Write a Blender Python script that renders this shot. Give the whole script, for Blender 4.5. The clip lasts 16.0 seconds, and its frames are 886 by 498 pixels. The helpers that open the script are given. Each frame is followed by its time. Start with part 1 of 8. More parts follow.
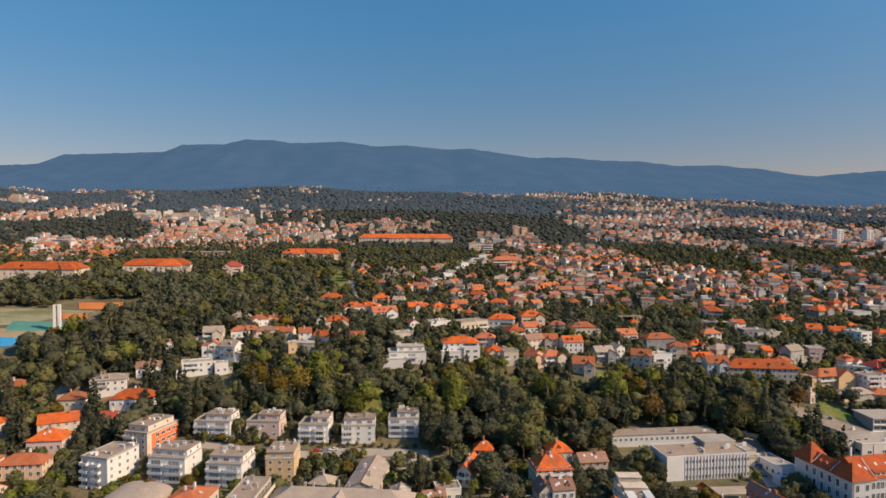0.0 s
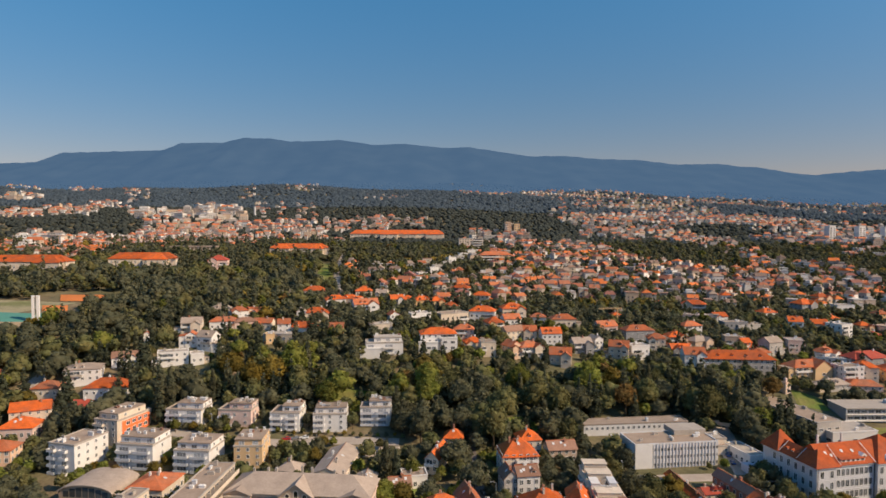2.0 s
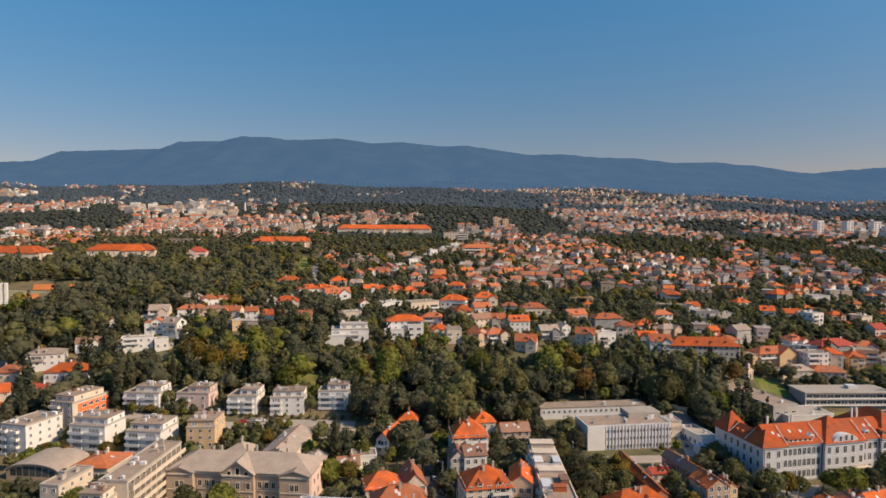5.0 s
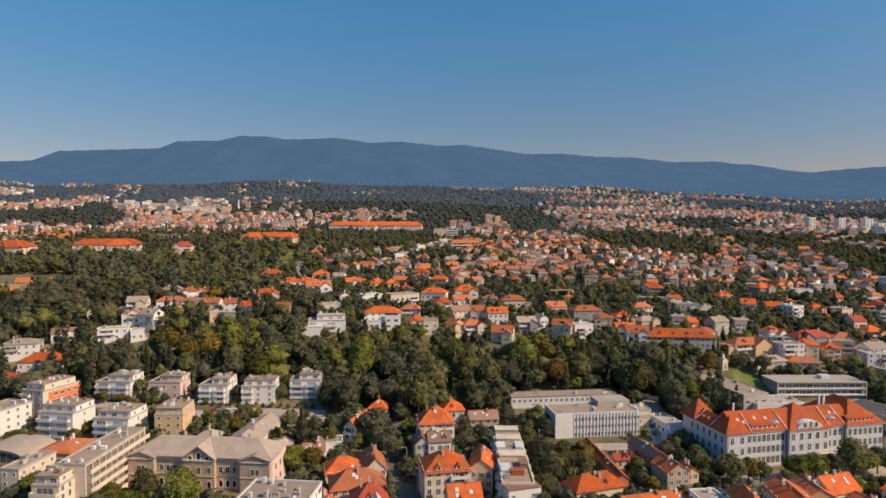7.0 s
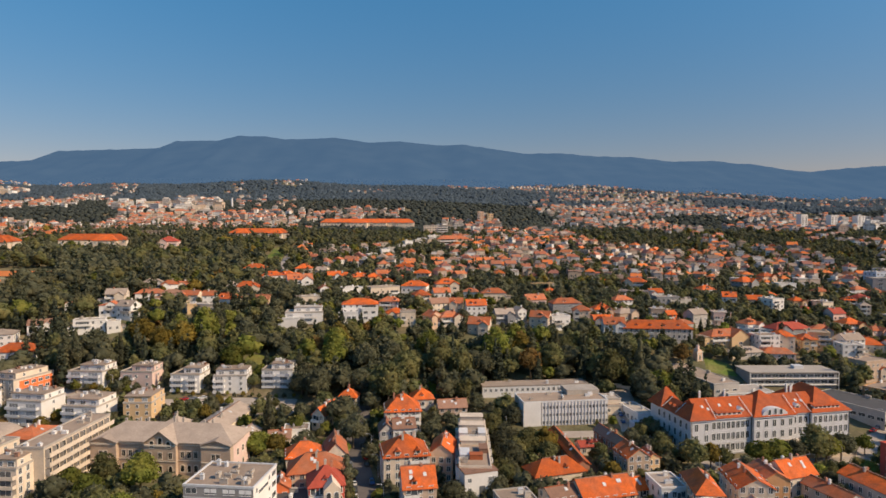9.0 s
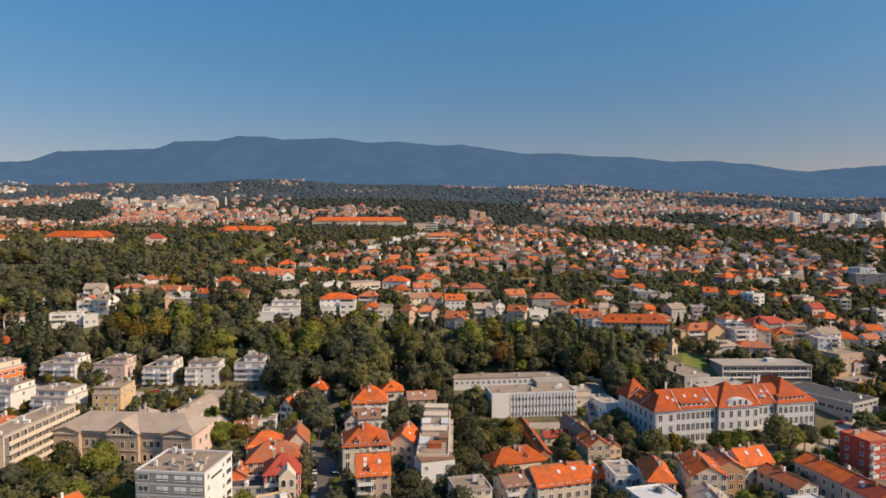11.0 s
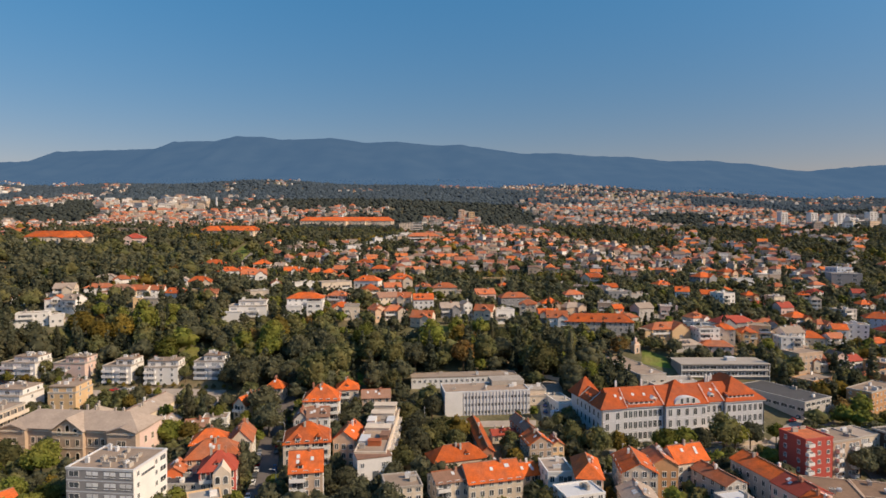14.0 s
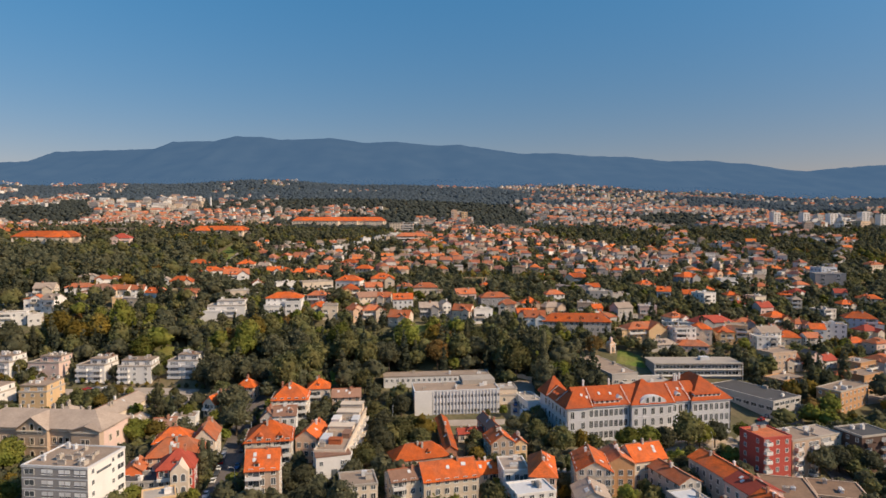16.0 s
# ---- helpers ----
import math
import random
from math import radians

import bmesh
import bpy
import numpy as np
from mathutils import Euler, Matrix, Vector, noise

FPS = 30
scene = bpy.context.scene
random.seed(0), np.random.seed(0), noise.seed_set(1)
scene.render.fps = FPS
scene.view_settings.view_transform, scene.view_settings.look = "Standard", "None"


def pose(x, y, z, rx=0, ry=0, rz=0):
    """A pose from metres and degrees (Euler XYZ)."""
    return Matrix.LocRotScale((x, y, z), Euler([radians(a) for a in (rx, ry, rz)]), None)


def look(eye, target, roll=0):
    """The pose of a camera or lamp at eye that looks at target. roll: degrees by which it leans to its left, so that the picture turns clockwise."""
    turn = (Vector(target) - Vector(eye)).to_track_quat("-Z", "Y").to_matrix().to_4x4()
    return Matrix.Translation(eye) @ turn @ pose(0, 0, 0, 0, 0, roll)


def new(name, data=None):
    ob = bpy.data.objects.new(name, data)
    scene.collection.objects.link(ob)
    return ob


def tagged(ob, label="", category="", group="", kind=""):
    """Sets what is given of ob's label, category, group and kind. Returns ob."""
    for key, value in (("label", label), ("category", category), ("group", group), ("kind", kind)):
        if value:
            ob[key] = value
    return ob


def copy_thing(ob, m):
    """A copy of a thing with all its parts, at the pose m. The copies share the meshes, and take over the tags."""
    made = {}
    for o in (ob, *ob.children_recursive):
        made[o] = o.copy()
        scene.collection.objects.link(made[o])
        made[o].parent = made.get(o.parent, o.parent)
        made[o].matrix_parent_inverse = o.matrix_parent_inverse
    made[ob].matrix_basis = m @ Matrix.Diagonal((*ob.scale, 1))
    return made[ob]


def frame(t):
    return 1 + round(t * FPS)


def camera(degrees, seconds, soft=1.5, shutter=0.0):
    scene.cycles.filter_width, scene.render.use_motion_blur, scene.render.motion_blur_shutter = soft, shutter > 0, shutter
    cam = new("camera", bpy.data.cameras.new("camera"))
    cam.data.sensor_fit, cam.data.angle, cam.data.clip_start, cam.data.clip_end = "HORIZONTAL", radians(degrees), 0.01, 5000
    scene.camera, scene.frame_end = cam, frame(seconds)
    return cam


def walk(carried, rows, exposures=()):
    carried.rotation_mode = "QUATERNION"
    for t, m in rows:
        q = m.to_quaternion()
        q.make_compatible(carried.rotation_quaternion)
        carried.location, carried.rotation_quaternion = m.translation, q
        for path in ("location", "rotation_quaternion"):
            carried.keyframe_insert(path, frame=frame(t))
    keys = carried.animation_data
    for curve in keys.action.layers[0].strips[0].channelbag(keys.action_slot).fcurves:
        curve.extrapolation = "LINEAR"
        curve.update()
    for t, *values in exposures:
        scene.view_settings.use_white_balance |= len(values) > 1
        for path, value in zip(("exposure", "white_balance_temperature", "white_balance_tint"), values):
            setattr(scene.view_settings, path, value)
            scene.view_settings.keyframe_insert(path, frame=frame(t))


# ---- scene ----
cam = camera(70.0, 16.0, soft=1.6)
# seconds, eye x y z, yaw, pitch, roll in degrees
PATH = [
    (0, 0.50, 2.45, 115.08, -0.008, -2.065, 0.107),
    (0.5, 3.93, 2.33, 113.88, -0.002, -2.087, 0.119),
    (1, 7.37, 2.18, 112.67, 0.005, -2.106, 0.128),
    (1.5, 10.82, 2.03, 111.45, 0.012, -2.124, 0.135),
    (2, 14.29, 1.86, 110.23, 0.020, -2.140, 0.139),
    (2.5, 17.77, 1.68, 109.00, 0.028, -2.153, 0.142),
    (3, 21.27, 1.48, 107.77, 0.037, -2.165, 0.142),
    (3.5, 24.78, 1.28, 106.54, 0.046, -2.175, 0.140),
    (4, 28.30, 1.06, 105.30, 0.056, -2.183, 0.137),
    (5.25, 37.17, 0.48, 102.17, 0.083, -2.190, 0.120),
    (6.5, 46.03, -0.17, 99.04, 0.110, -2.192, 0.101),
    (7, 49.59, -0.44, 97.77, 0.122, -2.188, 0.091),
    (7.5, 53.16, -0.72, 96.50, 0.135, -2.181, 0.081),
    (8, 56.74, -1.01, 95.22, 0.148, -2.172, 0.070),
    (8.5, 60.31, -1.30, 93.94, 0.161, -2.162, 0.058),
    (9, 63.89, -1.60, 92.66, 0.175, -2.149, 0.047),
    (9.75, 69.25, -2.06, 90.85, 0.197, -2.128, 0.030),
    (10.5, 74.62, -2.53, 89.45, 0.220, -2.111, 0.014),
    (11.5, 81.77, -3.17, 88.97, 0.251, -2.104, -0.006),
    (12, 85.34, -3.49, 88.96, 0.267, -2.103, -0.015),
    (12.5, 88.91, -3.82, 88.94, 0.284, -2.103, -0.023),
    (13, 92.47, -4.15, 88.93, 0.301, -2.102, -0.029),
    (13.5, 96.02, -4.48, 88.92, 0.319, -2.102, -0.035),
    (14, 99.56, -4.81, 88.90, 0.337, -2.102, -0.038),
    (14.5, 103.10, -5.14, 88.89, 0.355, -2.101, -0.040),
    (15, 106.63, -5.48, 88.88, 0.374, -2.101, -0.041),
    (15.5, 110.14, -5.81, 88.86, 0.393, -2.100, -0.039),
    (16, 113.65, -6.14, 88.85, 0.413, -2.100, -0.036),
]
walk(cam, [(t, pose(0, 0, 0, 0, 0, yaw) @ pose(x * math.cos(radians(yaw)) + y * math.sin(radians(yaw)), y * math.cos(radians(yaw)) - x * math.sin(radians(yaw)), z, 90 + pitch, 0, 0) @ pose(0, 0, 0, 0, 0, roll))
           for t, x, y, z, yaw, pitch, roll in PATH], exposures=[(0, 0.34, 6980, 12.5), (16, 0.34, 6980, 12.5)])

# ---------------------------------------------------------------- daylight
SUN_EL, SUN_AZ = 37.0, -20.0  # height, and degrees from +x towards +y
world = bpy.data.worlds.new("world")
scene.world = world
world.use_nodes = True
wn, wl = world.node_tree.nodes, world.node_tree.links
sky = wn.new("ShaderNodeTexSky")
sky.sky_type, sky.sun_disc = "NISHITA", False
sky.sun_elevation, sky.sun_rotation = radians(SUN_EL), radians(90 - SUN_AZ)
sky.altitude, sky.air_density, sky.dust_density, sky.ozone_density = 200, 1.0, 0.9, 2.0
wn["Background"].inputs["Strength"].default_value = 0.110
vivid = wn.new("ShaderNodeHueSaturation")
vivid.inputs["Saturation"].default_value = 1.39
vivid.inputs["Hue"].default_value = 0.491
wl.new(sky.outputs["Color"], vivid.inputs["Color"])
# low sky darkened and tinted, easing off upwards; brighter sky above fills shade
where, split, low, low_tint = wn.new("ShaderNodeTexCoord"), wn.new("ShaderNodeSeparateXYZ"), wn.new("ShaderNodeMapRange"), wn.new("ShaderNodeMix")
low.interpolation_type = "SMOOTHSTEP"
low.inputs["From Min"].default_value, low.inputs["From Max"].default_value = 0.0, 0.50
low.inputs["To Min"].default_value, low.inputs["To Max"].default_value = 1.0, 0.0
low_tint.data_type, low_tint.blend_type = "RGBA", "MULTIPLY"
low_tint.inputs["B"].default_value = (0.655, 0.468, 0.505, 1)
wl.new(where.outputs["Generated"], split.inputs[0]), wl.new(split.outputs["Z"], low.inputs["Value"])
wl.new(low.outputs["Result"], low_tint.inputs["Factor"]), wl.new(vivid.outputs["Color"], low_tint.inputs["A"])
wl.new(low_tint.outputs["Result"], wn["Background"].inputs["Color"])
sun = new("sun", bpy.data.lights.new("sun", "SUN"))
sun.data.energy, sun.data.angle, sun.data.color = 3.65, radians(0.53), (1.0, 0.805, 0.565)
SUN_WAY = Vector((math.cos(radians(SUN_AZ)) * math.cos(radians(SUN_EL)), math.sin(radians(SUN_AZ)) * math.cos(radians(SUN_EL)), math.sin(radians(SUN_EL))))
sun.matrix_world = look((400, 200, 400), Vector((400, 200, 400)) - SUN_WAY)


# ---------------------------------------------------------------- materials
def mat(name, colour, rough=0.85, var=0.18, size=3.0, fine=0.12, own=0.0, bump=0.0, metal=0.0, second=None, spec=0.3, island=0.0):
    """A surface: its colour varies over `size` metres, finely, and from thing to thing (own) or piece to piece (island)."""
    m = bpy.data.materials.new(name)
    m.use_nodes = True
    n, l = m.node_tree.nodes, m.node_tree.links
    b = n["Principled BSDF"]
    b.inputs["Roughness"].default_value, b.inputs["Metallic"].default_value = rough, metal
    b.inputs["Specular IOR Level"].default_value = spec
    geo = n.new("ShaderNodeNewGeometry")
    big, small = n.new("ShaderNodeTexNoise"), n.new("ShaderNodeTexNoise")
    for tex, s in ((big, 1.0 / size), (small, 6.0 / size)):
        l.new(geo.outputs["Position"], tex.inputs["Vector"])
        tex.inputs["Scale"].default_value, tex.inputs["Detail"].default_value, tex.inputs["Roughness"].default_value = s, 4, 0.62

    def ranged(socket, amount):
        r = n.new("ShaderNodeMapRange")
        r.inputs["From Min"].default_value, r.inputs["From Max"].default_value = 0.25, 0.75
        r.inputs["To Min"].default_value, r.inputs["To Max"].default_value = 1 - amount, 1 + amount
        l.new(socket, r.inputs["Value"])
        return r.outputs["Result"]

    def times(a, c):
        x = n.new("ShaderNodeMath")
        x.operation = "MULTIPLY"
        l.new(a, x.inputs[0]), l.new(c, x.inputs[1])
        return x.outputs[0]

    value = times(ranged(big.outputs["Fac"], var), ranged(small.outputs["Fac"], fine))
    if own:
        value = times(value, ranged(n.new("ShaderNodeObjectInfo").outputs["Random"], own))
    if island:
        value = times(value, ranged(geo.outputs["Random Per Island"], island))
    mix = n.new("ShaderNodeMix")
    mix.data_type = "RGBA"
    mix.inputs["A"].default_value, mix.inputs["B"].default_value = (*colour, 1), (*(second or colour), 1)
    if second:
        pick = n.new("ShaderNodeTexNoise")
        pick.inputs["Scale"].default_value, pick.inputs["Detail"].default_value = 0.45 / size, 5
        l.new(geo.outputs["Position"], pick.inputs["Vector"])
        ramp = n.new("ShaderNodeMapRange")
        ramp.inputs["From Min"].default_value, ramp.inputs["From Max"].default_value = 0.42, 0.62
        l.new(pick.outputs["Fac"], ramp.inputs["Value"])
        l.new(ramp.outputs["Result"], mix.inputs["Factor"])
    scaled = n.new("ShaderNodeVectorMath")
    scaled.operation = "SCALE"
    l.new(mix.outputs["Result"], scaled.inputs[0]), l.new(value, scaled.inputs["Scale"])
    l.new(scaled.outputs[0], b.inputs["Base Color"])
    if bump:
        k = n.new("ShaderNodeBump")
        k.inputs["Strength"].default_value, k.inputs["Distance"].default_value = 0.6, bump
        l.new(small.outputs["Fac"], k.inputs["Height"]), l.new(k.outputs["Normal"], b.inputs["Normal"])
    return m


def pieces(name, colours, rough=0.85, fine=0.15, size=6.0):
    """One surface for many joined pieces, each of which takes one of the colours."""
    m = mat(name, colours[0], rough, 0.12, size, fine)
    n, l = m.node_tree.nodes, m.node_tree.links
    geo = n.new("ShaderNodeNewGeometry")
    ramp = n.new("ShaderNodeValToRGB")
    ramp.color_ramp.interpolation = "CONSTANT"
    e = ramp.color_ramp.elements
    while len(e) < len(colours):
        e.new(0.5)
    for k, c in enumerate(colours):
        e[k].position, e[k].color = k / len(colours), (*c, 1)
    l.new(geo.outputs["Random Per Island"], ramp.inputs["Fac"])
    mix = next(x for x in n if x.bl_idname == "ShaderNodeMix")
    l.new(ramp.outputs["Color"], mix.inputs["A"])
    mix.inputs["Factor"].default_value = 0
    return m


M = {
    "white": mat("white_render", (0.74, 0.72, 0.70), 0.8, 0.06, 4, 0.04, own=0.04),
    "cream": mat("cream_render", (0.66, 0.56, 0.455), 0.85, 0.14, 3, 0.09, own=0.06),
    "yellow": mat("yellow_render", (0.68, 0.47, 0.27), 0.85, 0.08, 4, 0.05, own=0.05),
    "peach": mat("peach_render", (0.70, 0.48, 0.34), 0.85, 0.13, 3, 0.09, own=0.05),
    "pink": mat("pink_render", (0.70, 0.52, 0.46), 0.85, 0.08, 4, 0.05, own=0.05),
    "grey": mat("grey_render", (0.48, 0.45, 0.42), 0.85, 0.15, 3, 0.1, own=0.06),
    "darkgrey": mat("dark_grey_render", (0.30, 0.30, 0.31), 0.85, 0.1, 4, 0.06, own=0.06),
    "red": mat("red_render", (0.47, 0.09, 0.07), 0.85, 0.08, 4, 0.05),
    "orange_wall": mat("orange_render", (0.85, 0.20, 0.07), 0.85, 0.08, 4, 0.05),
    "stone": mat("weathered_stone", (0.50, 0.375, 0.285), 0.9, 0.14, 3, 0.1, own=0.05),
    "ochre": mat("ochre_render", (0.52, 0.29, 0.15), 0.88, 0.12, 4, 0.08, own=0.06),
    "umber": mat("umber_render", (0.12, 0.075, 0.06), 0.9, 0.12, 3, 0.08),
    "brick": mat("brick", (0.42, 0.20, 0.13), 0.9, 0.15, 2, 0.12),
    "blue": mat("pale_blue_render", (0.50, 0.56, 0.66), 0.85, 0.08, 4, 0.05),
    "pinkpanel": mat("pink_panel", (0.75, 0.32, 0.38), 0.6, 0.05, 4, 0.03),
    "t_orange": mat("orange_tile", (0.58, 0.116, 0.022), 0.85, 0.26, 2.5, 0.26, own=0.2, bump=0.06, second=(0.43, 0.108, 0.040)),
    "t_terra": mat("terracotta_tile", (0.47, 0.135, 0.055), 0.88, 0.22, 2.5, 0.22, own=0.18, bump=0.06, second=(0.38, 0.15, 0.085)),
    "t_red": mat("red_tile", (0.37, 0.070, 0.045), 0.85, 0.15, 2.5, 0.16, own=0.15, bump=0.05),
    "t_brown": mat("brown_tile", (0.30, 0.17, 0.12), 0.9, 0.16, 2.5, 0.16, own=0.15, bump=0.05),
    "t_grey": mat("grey_fibre_cement", (0.37, 0.30, 0.25), 0.9, 0.16, 4, 0.12, own=0.1, bump=0.04),
    "t_dark": mat("dark_sheet_roof", (0.085, 0.085, 0.09), 0.9, 0.15, 4, 0.1),
    "gravel": mat("gravel_roof", (0.325, 0.25, 0.195), 0.95, 0.16, 5, 0.14, own=0.1, bump=0.03),
    "felt": mat("brown_roofing_felt", (0.22, 0.145, 0.10), 0.95, 0.2, 5, 0.16, own=0.1, bump=0.03),
    "cool": mat("cool_white_render", (0.60, 0.60, 0.625), 0.8, 0.06, 4, 0.05),
    "slab": mat("concrete", (0.43, 0.385, 0.34), 0.9, 0.14, 3, 0.1, own=0.06),
    "metal": mat("zinc", (0.55, 0.56, 0.58), 0.4, 0.1, 1, 0.08, metal=0.7),
    "lead": mat("light_metal", (0.62, 0.63, 0.65), 0.5, 0.08, 1, 0.06),
    "glass": mat("window_glass", (0.075, 0.085, 0.095), 0.12, 0.2, 5, 0.1, own=0.4, spec=0.6),
    "shutter": mat("shutter", (0.82, 0.81, 0.80), 0.6, 0.08, 1, 0.05, own=0.1),
    "frame": mat("window_frame", (0.78, 0.78, 0.77), 0.5, 0.04, 1, 0.03),
    "pane": mat("old_window_glass", (0.03, 0.034, 0.038), 0.2, 0.2, 5, 0.1, own=0.4, spec=0.4),
    "clad": mat("grey_cladding", (0.34, 0.325, 0.32), 0.7, 0.08, 3, 0.05),
    "t_palace": mat("deep_orange_tile", (0.44, 0.088, 0.022), 0.85, 0.22, 2.5, 0.22, bump=0.06, second=(0.35, 0.085, 0.034)),
    "paleglass": mat("pale_curtained_glass", (0.24, 0.25, 0.265), 0.25, 0.2, 4, 0.15, own=0.5, spec=0.5),
    "ashlar": mat("window_surround", (0.68, 0.585, 0.48), 0.85, 0.08, 2, 0.06),
    "dark": mat("doorway_shade", (0.06, 0.055, 0.05), 0.7, 0.1, 2, 0.1),
    "grass": mat("grass", (0.13, 0.19, 0.035), 0.95, 0.25, 8, 0.25, second=(0.20, 0.19, 0.06)),
    "field": mat("dry_playing_field", (0.30, 0.27, 0.17), 0.95, 0.2, 9, 0.2, second=(0.17, 0.18, 0.08)),
    "asphalt": mat("asphalt", (0.14, 0.125, 0.12), 0.9, 0.2, 8, 0.12),
    "paving": mat("paving", (0.38, 0.33, 0.29), 0.9, 0.15, 5, 0.1),
    "clay": mat("clay_court", (0.62, 0.20, 0.06), 0.95, 0.08, 6, 0.08),
    "court": mat("green_court", (0.09, 0.27, 0.22), 0.8, 0.06, 6, 0.05),
    "sand": mat("bare_earth", (0.36, 0.27, 0.17), 0.95, 0.15, 6, 0.12),
    "bark": mat("bark", (0.10, 0.075, 0.055), 0.95, 0.2, 0.6, 0.2),
    "water": mat("pool_water", (0.05, 0.33, 0.62), 0.08, 0.05, 6, 0.04, spec=0.5),
    "ground": mat("garden_ground", (0.12, 0.115, 0.06), 0.98, 0.3, 14, 0.3, second=(0.19, 0.15, 0.09)),
}


# ---------------------------------------------------------------- building blocks
def box(bm, x0, y0, z0, x1, y1, z1, index=0):
    v = [bm.verts.new(c) for c in ((x0, y0, z0), (x1, y0, z0), (x1, y1, z0), (x0, y1, z0), (x0, y0, z1), (x1, y0, z1), (x1, y1, z1), (x0, y1, z1))]
    for f in ((3, 2, 1, 0), (4, 5, 6, 7), (0, 1, 5, 4), (1, 2, 6, 5), (2, 3, 7, 6), (3, 0, 4, 7)):
        bm.faces.new([v[i] for i in f]).material_index = index
    return v


def solid(bm, verts, faces, index=0):
    v = [bm.verts.new(c) for c in verts]
    for f in faces:
        bm.faces.new([v[i] for i in f]).material_index = index


def mesh_of(name, bm, *materials):
    me = bpy.data.meshes.new(name)
    bm.to_mesh(me)
    bm.free()
    for m in materials:
        me.materials.append(m)
    return me


def part(name, bm, material, parent, label=""):
    """One mesh object under a thing or a part; bm may be a bmesh or a finished mesh."""
    me = bm if isinstance(bm, bpy.types.Mesh) else mesh_of(name, bm, *(material if isinstance(material, (list, tuple)) else [material]))
    ob = new(name, me)
    ob.parent = parent
    return tagged(ob, label)


def thing(name, label, category, x, y, z, rot=0.0, group="", kind=""):
    ob = new(name)
    ob.matrix_world = pose(x, y, z, 0, 0, rot)
    return tagged(ob, label, category, group, kind)


# ---------------------------------------------------------------- the lie of the land
GROUND_Y = [-400, 150, 250, 280, 305, 330, 355, 380, 425, 475, 525, 590, 720, 1000, 1500, 2000, 2650, 3200, 4900]
GROUND_Z = [2, 2, 2, 5, 10, 17, 24, 31, 38, 44, 49, 55, 69, 88, 142, 196, 270, 312, 345]
SLOPE_Y = [150, 250, 300, 380, 460, 600, 900, 1100, 2000]
SLOPE = [0.015, 0.020, 0.03, 0.058, 0.05, 0.045, 0.0, 0.03, 0.02]


def ground_z(x, y):
    """The height of the ground: it rises away from the city and falls to the right, with low hills far out."""
    z = float(np.interp(y, GROUND_Y, GROUND_Z)) - float(np.interp(y, SLOPE_Y, SLOPE)) * max(-350.0, min(350.0, x - 50))
    far = max(0.0, min(1.0, (y - 750) / 1500))
    z -= 0.036 * far * max(0.0, min(2200.0, x - 350))
    return z + far * (8 * math.sin(x / 210 + 1.3) * math.cos(y / 260) + 5 * math.sin(x / 95 + y / 170))


def sheet():
    ys = [-400 + 40 * k for k in range(13)] + [100 + 8 * k for k in range(76)] + [708 * 1.035 ** k for k in range(57)]
    cols = 150
    verts, faces = [], []
    for y in ys:
        half = 520 + 0.86 * max(y, 0)
        for c in range(cols + 1):
            x = 60 + half * (2 * c / cols - 1)
            verts.append((x, y, ground_z(x, y)))
    w = cols + 1
    for r in range(len(ys) - 1):
        for c in range(cols):
            faces.append((r * w + c, r * w + c + 1, (r + 1) * w + c + 1, (r + 1) * w + c))
    me = bpy.data.meshes.new("ground")
    me.from_pydata(verts, [], faces)
    me.polygons.foreach_set("use_smooth", [True] * len(me.polygons))
    me.materials.append(M["ground"])
    return tagged(new("ground", me), "dry grass and garden soil rising towards the hills", "ground", kind="structure")


sheet()

# the ridge of the mountain: x and height along it
RIDGE = [(-4300, 560), (-3260, 548), (-2912, 562), (-2750, 628), (-2020, 648), (-1880, 700), (-1570, 705), (-1440, 738), (-1240, 734), (-1080, 712),
         (-720, 724), (-490, 690), (-260, 698), (30, 668), (190, 676), (640, 610), (900, 614), (1130, 592), (1420, 586), (1710, 553), (2000, 560),
         (2160, 540), (2290, 536), (2530, 496), (2690, 480), (2940, 504), (3220, 524), (4300, 560)]


